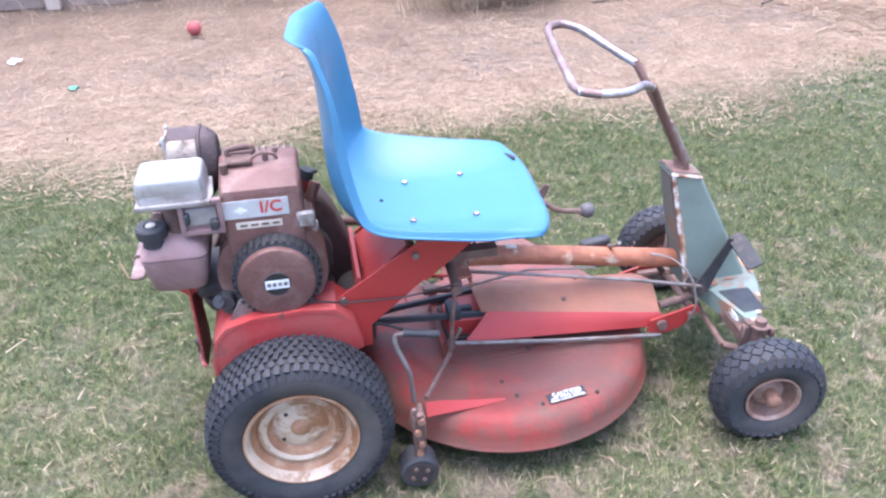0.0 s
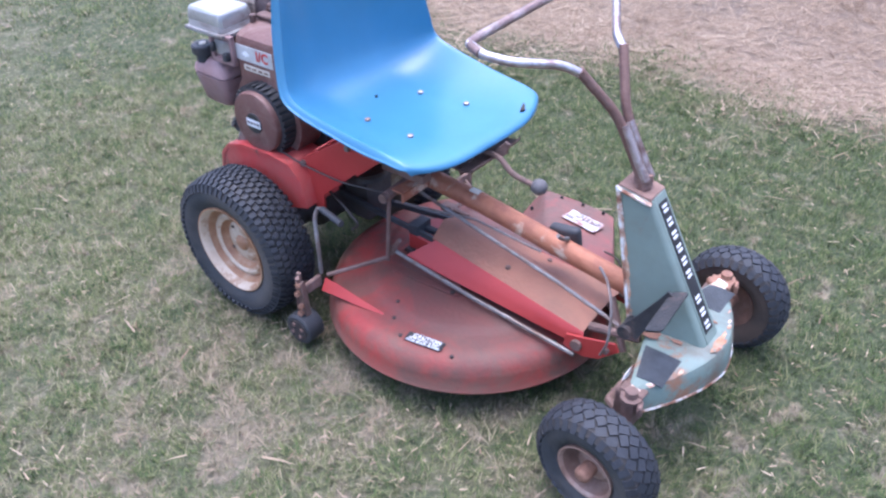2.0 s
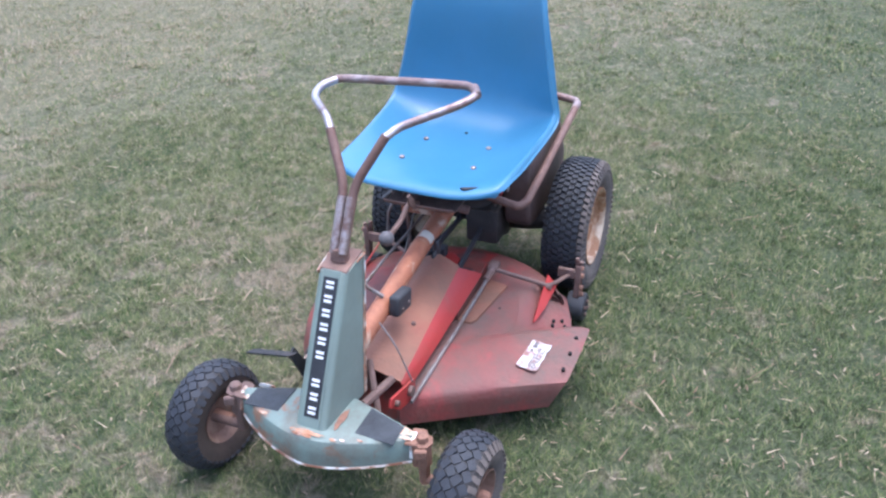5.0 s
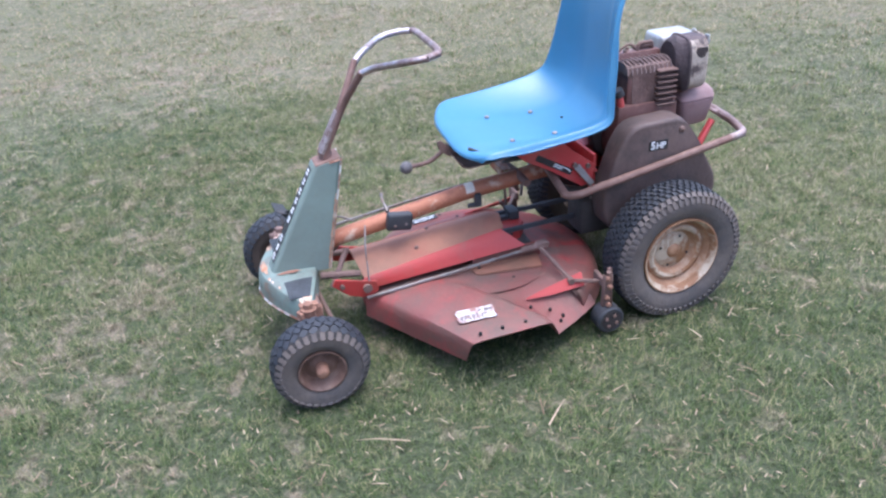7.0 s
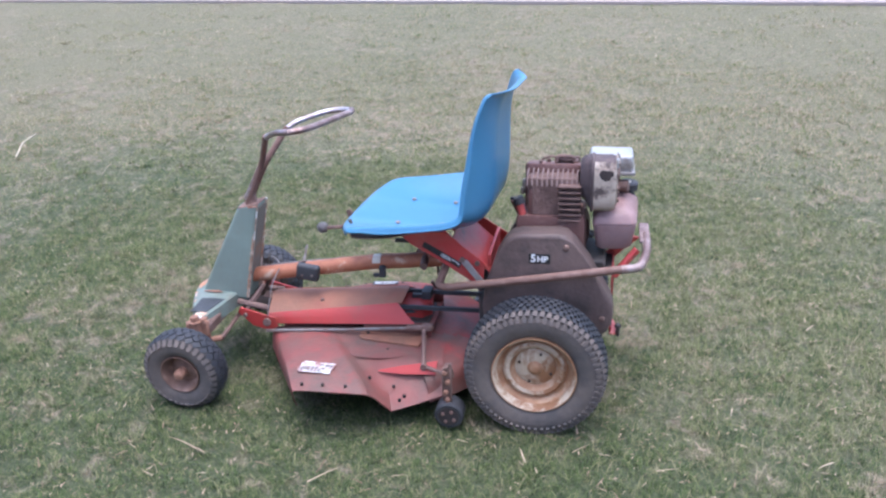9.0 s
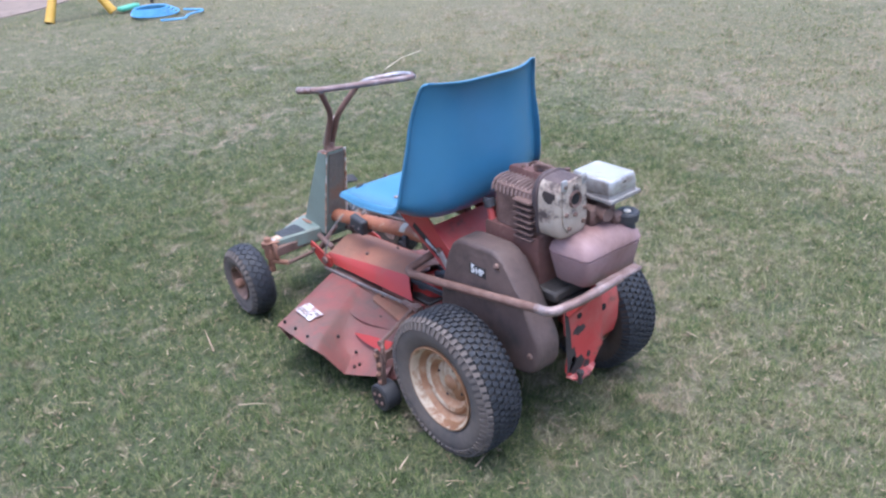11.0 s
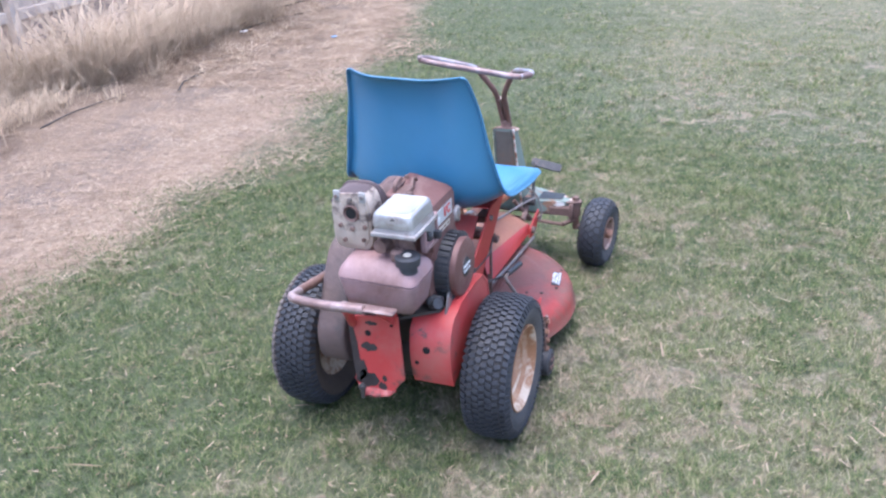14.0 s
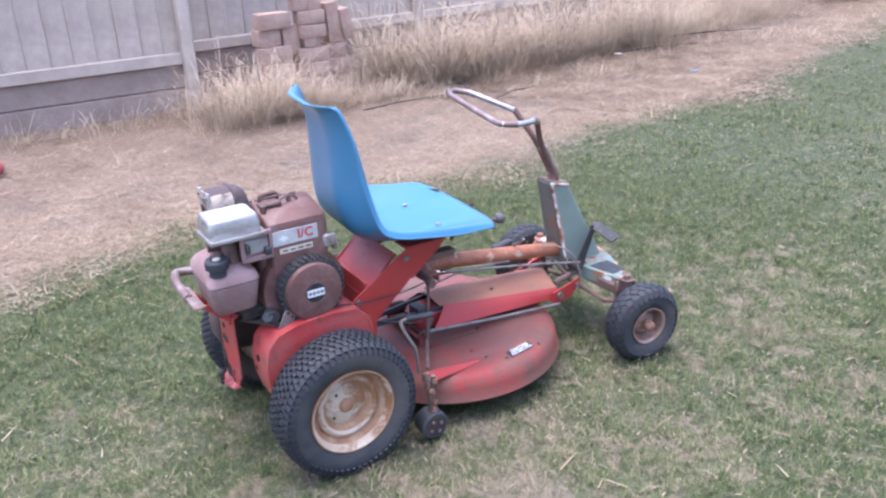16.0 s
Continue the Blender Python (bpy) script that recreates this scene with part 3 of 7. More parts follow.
def ground_height(x, y):
    """Gentle unevenness, level under the mower and far away."""
    r = np.hypot(x - 0.5, y)
    fade = np.clip((r - 0.9) / 1.2, 0, 1) * np.exp(-r / 12)
    return fade * (0.018 * np.sin(1.7 * x + 0.6) * np.cos(1.3 * y + 1.1) + 0.010 * np.sin(3.9 * x - 2.2 * y))


def make_ground():
    s = np.linspace(-1, 1, 161)
    line = np.sinh(s * 6.2) / np.sinh(6.2) * 400
    xs, ys = np.meshgrid(line + 0.5, line)
    zs = ground_height(xs, ys)
    n = len(line)
    me = bpy.data.meshes.new("ground")
    idx = np.arange(n * n).reshape(n, n)
    quads = np.stack([idx[:-1, :-1], idx[:-1, 1:], idx[1:, 1:], idx[1:, :-1]], -1).reshape(-1, 4)
    me.from_pydata(np.stack([xs, ys, zs], -1).reshape(-1, 3).tolist(), [], quads.tolist())
    me.polygons.foreach_set("use_smooth", [True] * len(me.polygons))
    me.materials.append(ground_material())
    return tagged(new("ground", me), "patchy green lawn giving way to dry straw-covered earth", "ground", kind="structure")


make_ground()

LAWN_STOPS = [(0.06, (0.026, 0.041, 0.017)), (0.24, (0.060, 0.088, 0.032)), (0.42, (0.101, 0.124, 0.047)), (0.56, (0.163, 0.164, 0.079)),
              (0.72, (0.232, 0.197, 0.128)), (0.95, (0.345, 0.290, 0.208))]
M_LAWN = blade_material("lawn_blades", LAWN_STOPS, True)
STRAW_STOPS = [(0.12, (0.130, 0.088, 0.060)), (0.36, (0.215, 0.152, 0.104)), (0.66, (0.315, 0.240, 0.168)), (0.97, (0.43, 0.345, 0.250))]
M_STRAW = blade_material("dry_straw", STRAW_STOPS, False)
TALL_STOPS = [(0.1, (0.30, 0.225, 0.160)), (0.45, (0.43, 0.335, 0.245)), (0.75, (0.52, 0.42, 0.315)), (0.95, (0.30, 0.27, 0.19))]
M_TALL = blade_material("tall_dry_grass", TALL_STOPS, False)


def lawn(name, count, r0, r1, tall, wide, label):
    tufts = count // 16
    a = rng.uniform(0, 2 * np.pi, tufts)
    r = np.sqrt(rng.uniform(r0 * r0, r1 * r1, tufts))
    r = r * (1 + rng.normal(0, 0.09, tufts) * (r > 0.75 * r1))
    home = rng.integers(0, tufts, count)
    size = rng.lognormal(0, 0.35, tufts)
    spread = (0.012 if r1 < 4 else 0.020 if r1 < 6 else 0.045) * size[home]
    out = rng.normal(0, 1, (2, count))
    loose = rng.random(count) < 0.3
    out[:, loose] *= 3.0
    x = 0.5 + (r * np.cos(a))[home] + out[0] * spread
    y = (r * np.sin(a))[home] + out[1] * spread
    vigour = size[home]
    ragged = 0.16 * np.sin(2.3 * x + 0.4) + 0.10 * np.sin(5.1 * x + 1.3) + 0.06 * np.sin(11.7 * x) + rng.normal(0, 0.17, count)
    keep = y < lawn_edge(x) + ragged
    x, y, vigour = x[keep], y[keep], vigour[keep]
    n = len(x)
    root = np.stack([x, y, ground_height(x, y) - 0.002], 1)
    h = np.clip(rng.normal(tall, tall * 0.35, n), tall * 0.25, tall * 2.2) * np.clip(vigour, 0.6, 1.7)
    lean = h * np.abs(rng.normal(0.95, 0.6, n))
    yaw = np.arctan2(out[1][keep], out[0][keep]) + rng.normal(0, 1.1, n)
    tip = root + np.stack([lean * np.cos(yaw), lean * np.sin(yaw), h], 1)
    ob = blades(name, M_LAWN, root, tip, rng.uniform(0.65, 1.35, n) * wide)
    return tagged(ob, label, "grass", kind="stuff")


lawn("lawn_grass", 470000, 0.0, 2.2, 0.0115, 0.0021, "short patchy lawn of green and bleached grass blades")
lawn("lawn_grass", 230000, 2.2, 5.2, 0.0125, 0.0048, "short patchy lawn of green and bleached grass blades")
lawn("lawn_grass", 90000, 5.2, 11.0, 0.013, 0.0100, "thin patchy lawn further from the mower")


def lying_straw(name, count, x0, x1, y0, y1, length, width, label, on_lawn=False):
    x, y = rng.uniform(x0, x1, count), rng.uniform(y0, y1, count)
    ragged = 0.16 * np.sin(2.3 * x + 0.4) + 0.10 * np.sin(5.1 * x + 1.3) + rng.normal(0, 0.10, count)
    keep = (y < lawn_edge(x)) if on_lawn else (y > lawn_edge(x) + ragged - 0.02 - rng.exponential(0.08, count))
    x, y = x[keep], y[keep]
    n = len(x)
    lift = 0.009 if on_lawn else 0.004
    root = np.stack([x, y, ground_height(x, y) + lift + rng.uniform(0, 0.012, n)], 1)
    ln = length * rng.lognormal(0, 0.45, n)
    yaw = rng.uniform(0, 2 * np.pi, n)
    tip = root + np.stack([ln * np.cos(yaw), ln * np.sin(yaw), rng.uniform(-0.004, 0.35, n) * ln * 0.5], 1)
    return tagged(blades(name, M_STRAW, root, tip, width * rng.uniform(0.6, 1.4, n), 0.1), label, "straw", kind="stuff")


lying_straw("loose_straw", 100000, -4.5, 6.0, 1.25, 4.3, 0.048, 0.0034, "loose dry straw and dead grass lying on bare earth")
lying_straw("loose_straw", 30000, 3.0, 12.0, 1.7, 6.0, 0.09, 0.009, "loose dry straw and dead grass lying on bare earth")
lying_straw("loose_straw", 26000, -3.6, 5.0, -5.0, 1.7, 0.016, 0.0030, "single dead grass stalks lying on the lawn", True)

lying_straw("loose_straw", 260, -3.0, 4.2, -3.4, 1.6, 0.055, 0.0042, "long bleached stalks scattered over the lawn", True)


def arched_blades(name, mat, root, tip, width, steps=5):
    """Long limp blades that rise, arch over and droop towards their tips."""
    n = len(root)
    run = tip - root
    flat = np.stack([-run[:, 1], run[:, 0], np.zeros(n)], 1)
    flat /= np.maximum(np.linalg.norm(flat, axis=1, keepdims=True), 1e-6)
    droop = rng.uniform(0.0, 1.25, n)
    sway = rng.normal(0, 0.16, n) * np.linalg.norm(run, axis=1)
    rows = []
    for k in range(steps + 1):
        s = k / steps
        p = root + run * np.array([1, 1, 0]) * (0.25 * s + 0.75 * s ** 1.8)
        p = p + flat * (sway * math.sin(2.2 * s))[:, None]
        p[:, 2] += run[:, 2] * (s * (1 + droop) - droop * s ** 2.4)
        p[:, 2] = np.maximum(p[:, 2], 0.004)
        half = flat * (width * (1 - 0.85 * s ** 1.5))[:, None] / 2
        rows += [p - half, p + half]
    v = np.stack(rows, 1).reshape(-1, 3)
    quad = np.concatenate([np.array([2 * k, 2 * k + 1, 2 * k + 3, 2 * k + 2]) for k in range(steps)])
    me = bpy.data.meshes.new(name)
    me.vertices.add(len(v))
    me.vertices.foreach_set("co", v.astype(np.float32).ravel())
    loops = quad[None] + 2 * (steps + 1) * np.arange(n)[:, None]
    me.loops.add(loops.size)
    me.loops.foreach_set("vertex_index", loops.ravel().astype(np.int32))
    me.polygons.add(n * steps)
    me.polygons.foreach_set("loop_start", np.arange(0, loops.size, 4, dtype=np.int32))
    me.update(calc_edges=True)
    me.materials.append(mat)
    return new(name, me)


def tall_grass(name, clumps, label):
    roots, tips, widths = [], [], []
    for cx, cy, spread, count, height in clumps:
        x, y = rng.normal(cx, spread, count), rng.normal(cy, spread * 0.7, count)
        root = np.stack([x, y, np.zeros(count)], 1)
        h = height * np.clip(rng.normal(0.62, 0.36, count), 0.12, 1.6)
        lean = h * np.abs(rng.normal(1.0, 0.6, count))
        yaw = rng.uniform(0, 2 * np.pi, count)
        roots.append(root)
        tips.append(root + np.stack([lean * np.cos(yaw), lean * np.sin(yaw) - 0.25 * lean, h * 0.8], 1))
        widths.append(rng.uniform(0.0022, 0.0055, count))
    ob = arched_blades(name, M_TALL, np.concatenate(roots), np.concatenate(tips), np.concatenate(widths))
    return tagged(ob, label, "dry grass", kind="stuff")


clumps = []
tufts = random.Random(21)
for k in range(72):
    x = 2.35 + 3.2 * tufts.random()
    clumps.append((x, 4.28 - 0.55 * tufts.random() ** 1.6, tufts.uniform(0.05, 0.16), tufts.randint(50, 170), tufts.uniform(0.28, 0.85)))
for k in range(46):
    x = 5.3 + 5.6 * tufts.random()
    clumps.append((x, 4.95 + 0.08 * (x - 5) - 0.9 * tufts.random() ** 1.5, tufts.uniform(0.08, 0.26), tufts.randint(70, 240), tufts.uniform(0.25, 0.72)))
for k in range(26):
    clumps.append((2.3 + 6.5 * tufts.random(), 3.75 - 0.6 * tufts.random(), tufts.uniform(0.05, 0.12), tufts.randint(20, 60), tufts.uniform(0.06, 0.18)))
for k in range(36):
    clumps.append((0.9 + 0.75 * tufts.random() ** 1.2, 4.08 - 0.6 * tufts.random(), tufts.uniform(0.05, 0.14), tufts.randint(50, 120), tufts.uniform(0.2, 0.5)))
for k in range(22):
    clumps.append((1.4 + 1.0 * tufts.random(), 4.0 - 0.45 * tufts.random(), tufts.uniform(0.05, 0.13), tufts.randint(25, 70), tufts.uniform(0.10, 0.26)))
for k in range(12):
    clumps.append((-0.4 + 1.5 * tufts.random(), 4.1 - 0.2 * tufts.random(), tufts.uniform(0.05, 0.12), tufts.randint(15, 50), tufts.uniform(0.08, 0.22)))
clumps += [(-4.5 + 0.35 * k, 4.12, 0.12, 26, 0.14) for k in range(15)]
tall_grass("tall_dry_grass", clumps, "tall bleached dry grass grown up along the fence")


# ---------------------------------------------------------------- fence along the dry strip
M_BOARD = material("weathered_grey_board", [(0.3, (0.41, 0.345, 0.290)), (0.55, (0.49, 0.418, 0.352)), (0.75, (0.55, 0.475, 0.405))], 7, 0.85, 0, 0.3, 60,
                   dirt=(0.33, 0.265, 0.225), dirt_amount=0.42, dirt_scale=2.5, dirt_soft=0.2)
# near-black board colour stands in for the shade on the east fence
M_SHADED = material("shade_darkened_board", [(0.3, (0.055, 0.05, 0.055)), (0.7, (0.10, 0.092, 0.10))], 7, 0.85, 0, 0.3, 60)
M_SLEEPER = material("pinkish_old_sleeper", [(0.3, (0.26, 0.195, 0.165)), (0.55, (0.34, 0.265, 0.225)), (0.75, (0.40, 0.325, 0.28))], 6, 0.9, 0, 0.3, 50,
                     dirt=(0.20, 0.15, 0.125), dirt_amount=0.42, dirt_scale=3, dirt_soft=0.2)


def fence(name, x0, x1, y, height, label, y_turn=0.0, board=M_BOARD):
    """Upright boards on a rail and a low plinth, along x from x0 to x1, turned about its start."""
    base = tagged(new(name), label, "fence", kind="structure")
    base.matrix_world = pose(x0, y, 0, 0, 0, y_turn)
    n = int((x1 - x0) / 0.153)
    shared = []
    for k in range(4):
        bm = box(bmesh.new(), (0, 0, 0), (0.156, 0.018, height - 0.36), bevel=0.003)
        ob = link_mesh("board", bm, board)
        shared.append(ob.data)
        bpy.data.objects.remove(ob)
    for k in range(n):
        ob = new("board", shared[k % 4])
        ob.parent = base
        ob.location = (0.077 + 0.153 * k, 0.010 * (k % 2) + random.uniform(-0.004, 0.004), 0.36 + (height - 0.36) / 2 + random.uniform(-0.012, 0.012))
        ob.rotation_euler = (0, radians(random.uniform(-0.3, 0.3)), 0)
    length = x1 - x0
    part("rail", box(bmesh.new(), (length / 2, -0.03, 0.39), (length, 0.045, 0.085), bevel=0.006), M_BOARD, base)
    for k, (z, h) in enumerate(((0.085, 0.17), (0.258, 0.168))):
        part("plinth_board", box(bmesh.new(), (length / 2, 0.004 * k, z), (length, 0.05, h), bevel=0.008), M_SLEEPER, base)
    for k in range(int(length / 2.4) + 1):
        part("post", box(bmesh.new(), (length - 0.05 - 2.4 * k, -0.06, height / 2), (0.09, 0.07, height), bevel=0.006), M_BOARD, base)
    return base


fence("fence_north", -9.0, 1.0, 4.28, 1.7, "weathered grey paling fence on a low plinth")
fence("fence_north_back", 1.0, 13.0, 4.75, 1.7, "weathered grey paling fence behind tall dry grass", 6.0)
fence("fence_east", -8.0, 6.5, 0.0, 1.7, "paling fence at the end of the lawn, its shade coloured into the boards", board=M_SHADED)
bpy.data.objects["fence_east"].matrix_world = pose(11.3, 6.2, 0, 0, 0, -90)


# ---------------------------------------------------------------- ride-on mower
mower = tagged(new("ride_on_mower"), "old red ride-on mower with a blue bucket seat on grass", "lawn mower")


def tread_blocks(bm, radius, rows, count, size, height, zigzag=0.0, outer=0):
    """Raised rubber blocks round a tyre whose axis is y."""
    for j, (y, lean) in enumerate(rows):
        for k in range(count):
            a = 2 * math.pi * (k + (0.5 if j % 2 else 0.0)) / count
            r = radius - abs(lean) * 0.004
            m = Matrix.Rotation(-a, 4, "Y") @ Matrix.Translation((r, y, 0)) @ Matrix.Rotation(radians(lean * 18), 4, "Z") @ \
                Matrix.Rotation(radians(zigzag * (1 if j % 2 else -1)), 4, "X")
            s = Matrix.Diagonal((height, size[0], size[1], 1))
            vs = bmesh.ops.create_cube(bm, size=1, matrix=m @ s)["verts"]
            for v in vs:
                for f in v.link_faces:
                    f.material_index = outer if j == len(rows) - 1 else 1
    return bm


def rear_wheel(y, turn, sign, side_mat, rim_mat):
    """A turf-tyred rear wheel, its outer side towards +y."""
    hub = part("rear_wheel", spin(bmesh.new(), (0, 0, 0), "y", [(-0.08, 0.02), (-0.02, 0.022), (0.014, 0.022), (0.020, 0.017), (0.024, 0.008)], 20), M_RIMRING, mower,
               "turf-tyred rear wheel on a cream rusty rim")
    bm = bmesh.new()
    tyre = [(-0.050, 0.110), (-0.062, 0.122), (-0.0715, 0.146), (-0.070, 0.167), (-0.060, 0.182), (-0.040, 0.1875), (0.0, 0.189), (0.040, 0.1875), (0.060, 0.182),
            (0.070, 0.167), (0.0715, 0.148), (0.062, 0.122), (0.050, 0.110)]
    spin(bm, (0, 0, 0), "y", tyre, 64, close=True)
    for f in bm.faces:
        c = f.calc_center_median()
        r = math.hypot(c.x, c.z)
        f.material_index = 1 if r > 0.178 else (2 if c.y > 0.045 and r < 0.176 else 3 if c.y < -0.04 else 0)
    narrow = Matrix.Diagonal((1, 0.88, 1, 1))
    bm.transform(narrow)
    part("tyre", bm, [M_TYRE, M_GROOVE, side_mat, M_INNER], hub, "black rubber turf tyre", 30)
    bm = bmesh.new()
    tread_blocks(bm, 0.1880, [(-0.0560, -1.5), (-0.0375, -0.6), (-0.0187, -0.1), (0.0, 0), (0.0187, 0.1), (0.0375, 0.6), (0.0560, 1.5)], 62,
                 (0.0175, 0.0112), 0.0135, 9, 2 if side_mat is M_DUST else 1)
    tread_blocks(bm, 0.1868, [(-0.0672, -3.4), (0.0672, 3.4)], 62, (0.021, 0.0088), 0.0075, 0, 2 if side_mat is M_DUST else 1)
    bm.transform(narrow)
    tagged(part("tread", bm, [M_TREAD, M_TREAD, side_mat], hub, "worn block tread", 30), kind="stuff")
    bm = bmesh.new()
    spin(bm, (0, 0, 0), "y", [(0.060, 0.1165), (0.064, 0.1180), (0.0645, 0.1145), (0.058, 0.1085), (0.040, 0.1040), (0.026, 0.098), (0.020, 0.092), (0.028, 0.087),
                              (0.032, 0.078), (0.027, 0.070), (0.010, 0.064), (0.006, 0.058), (0.012, 0.050), (0.015, 0.034), (0.015, 0.012), (-0.012, 0.012),
                              (-0.03, 0.09), (-0.052, 0.1165)], 48, close=True)
    for f in bm.faces:
        c = f.calc_center_median()
        r = math.hypot(c.x, c.z)
        f.material_index = 1 if (0.088 < r < 0.103 or 0.056 < r < 0.0675 or r > 0.1155) and c.y > -0.005 else 0
    bm.transform(narrow)
    part("rim", bm, [rim_mat, M_RIMRING], hub, "cream painted steel rim with rust rings")
    for k in range(4) if sign > 0 else (0, 1):
        a = radians(40 + 90 * k)
        bm = spin(bmesh.new(), (0.047 * math.cos(a), 0.0132, 0.047 * math.sin(a)), "y", [(0, 0.0042), (0.002, 0.0042)], 10)
        part("bolt_hole", bm, M_SOOT, hub)
    if sign > 0:
        for ob in hub.children:
            if ob.name.startswith("t"):
                ob.data.transform(Matrix.Diagonal((1.03, 1, 1.03, 1)))
    hub.matrix_local = pose(0, y, 0.193 + 0.003 * (sign > 0), 0, turn, 0 if sign > 0 else 180)
    return hub


rear_wheel(0.271, 20, 1, M_DUST, M_RIM2)
rear_wheel(-0.275, 75, -1, M_TYRE, M_RIM)


def front_wheel(x, y, yaw, camber, sign, side_mat, rim_mat):
    """A small knobbly front wheel, its outer side towards +y."""
    hub = part("front_wheel", spin(bmesh.new(), (0, 0, 0), "y", [(-0.055, 0.013), (0.012, 0.016), (0.040, 0.017), (0.046, 0.0165), (0.050, 0.013), (0.052, 0.006)], 16), M_ORANGE, mower,
               "small knobbly front wheel on a rusted rim")
    bm = bmesh.new()
    tyre = [(-0.028, 0.058), (-0.038, 0.068), (-0.0445, 0.088), (-0.043, 0.108), (-0.034, 0.119), (-0.018, 0.1235), (0.0, 0.125), (0.018, 0.1235), (0.034, 0.119),
            (0.043, 0.108), (0.0445, 0.088), (0.038, 0.068), (0.028, 0.058)]
    spin(bm, (0, 0, 0), "y", tyre, 48, close=True)
    for f in bm.faces:
        c = f.calc_center_median()
        r = math.hypot(c.x, c.z)
        f.material_index = 1 if r > 0.112 else (2 if c.y > 0.02 else 3 if c.y < -0.02 else 0)
    part("tyre", bm, [M_TYRE, M_GROOVE, side_mat, M_INNER], hub, "black rubber tyre", 30)
    bm = bmesh.new()
    tread_blocks(bm, 0.1235, [(-0.0235, -1.2), (-0.0078, -0.2), (0.0078, 0.2), (0.0235, 1.2)], 30, (0.0168, 0.0205), 0.0105, 38, 1)
    tread_blocks(bm, 0.1205, [(-0.0375, -2.9), (0.0375, 2.9)], 34, (0.021, 0.0125), 0.0095, 0, 2 if side_mat is M_DUST else 1)
    tagged(part("tread", bm, [M_TREAD, M_TREAD, side_mat], hub, "chunky block tread", 30), kind="stuff")
    bm = bmesh.new()
    spin(bm, (0, 0, 0), "y", [(0.036, 0.0605), (0.040, 0.0625), (0.0405, 0.059), (0.034, 0.054), (0.014, 0.050), (0.006, 0.044), (0.010, 0.034), (0.016, 0.024),
                              (0.017, 0.012), (-0.005, 0.012), (-0.012, 0.045), (-0.034, 0.0605)], 32, close=True)
    for f in bm.faces:
        c = f.calc_center_median()
        f.material_index = 1 if 0.038 < math.hypot(c.x, c.z) < 0.0525 and c.y > 0 else 0
    part("rim", bm, [rim_mat, M_RIMRUST], hub, "rusty brown pressed-steel rim")
    hub.matrix_local = pose(x, y, 0.128, 0, 15, yaw + (0 if sign > 0 else 180)) @ pose(0, 0, 0, camber, 0, 0)
    return hub


front_wheel(1.053, 0.318, -3, -2, 1, M_DUST, M_RIMRUST)
front_wheel(1.038, -0.316, -7, -2, -1, M_TYRE, M_RIMPALE)

# rear axle and drive under the seat
bm = bmesh.new()
rod(bm, [(0, -0.27, 0.197), (0, 0.27, 0.197)], 0.013, 12)
spin(bm, (0, 0, 0.197), "y", [(-0.19, 0.03), (-0.12, 0.045), (-0.05, 0.05), (-0.05, 0.075), (0.05, 0.075), (0.05, 0.05), (0.12, 0.045), (0.19, 0.03)], 20)
box(bm, (0.03, 0.0, 0.27), (0.16, 0.16, 0.12), bevel=0.015, segments=2)
box(bm, (0.13, 0.03, 0.24), (0.12, 0.10, 0.11), bevel=0.012, segments=2)
spin(bm, (0.17, 0.0, 0.33), "z", [(-0.012, 0.06), (-0.004, 0.055), (0.004, 0.055), (0.012, 0.06)], 24)
part("transaxle", bm, M_DARK, mower, "greasy black gearbox and axle")

# chassis tube
bm = bmesh.new()
rod(bm, [(0.20, 0, 0.397), (0.33, 0, 0.386), (0.54, 0, 0.365), (0.95, 0, 0.298)], 0.0235, 16)
part("chassis_tube", bm, M_TUBE, mower, "orange rusty chassis tube")
bm = bmesh.new()
ends = [[(x, 0.0243 * math.sin(radians(a)), z + 0.0243 * math.cos(radians(a))) for a in range(-20, 81, 10)] for x, z in ((0.507, 0.3686), (0.516, 0.3677), (0.533, 0.3660))]
sheet(bm, ends, 0.0008)
part("paper_tag", bm, M_CREAM, mower, "pale paper tag stuck on the tube")

# side plates carrying the seat
R_PLATE = [(0.405, 0.522), (0.285, 0.522), (0.112, 0.412), (0.085, 0.378), (0.150, 0.275), (0.172, 0.275), (0.172, 0.330), (0.290, 0.428)]
bm = slab(bmesh.new(), R_PLATE, "xz", -0.152, -0.147, 0.001, 1)
slab(bm, [(0.405, 0.522), (0.29, 0.428), (0.295, 0.424), (0.411, 0.520)], "xz", -0.152, -0.128)
r_plate = part("seat_support", bm, M_RED, mower, "bright red steel seat support plate")
L_PLATE = [(0.432, 0.516), (0.278, 0.518), (0.232, 0.476), (0.165, 0.424), (0.172, 0.368), (0.204, 0.362), (0.306, 0.430), (0.385, 0.474)]
bm = slab(bmesh.new(), L_PLATE, "xz", 0.094, 0.099, 0.001, 1)
# the more crimson red puts the plate's bluish shade into its colour
l_plate = part("seat_support", bm, M_REARRED, mower, "bright red steel seat support plate with a black decal")
bm = box(bmesh.new(), (0.345, -0.025, 0.519), (0.13, 0.24, 0.006))
slab(bm, [(0.15, 0.40), (0.26, 0.500), (0.265, 0.495), (0.155, 0.395)], "xz", -0.12, 0.094)
box(bm, (0.155, -0.03, 0.38), (0.008, 0.22, 0.13))
part("seat_frame", bm, M_REARRED, mower, "red cross plate under the seat")
s_pose = face_pose((0.292, 0.0995, 0.440), (-0.62, 0, -0.36), (-0.36, 0, 0.62))
bm = box(bmesh.new(), (-0.004, 0.004, 0), (0.128, 0.019, 0.0008))
bm.transform(s_pose)
decal = part("decal", bm, M_INK, l_plate, "black decal with unreadable white print")
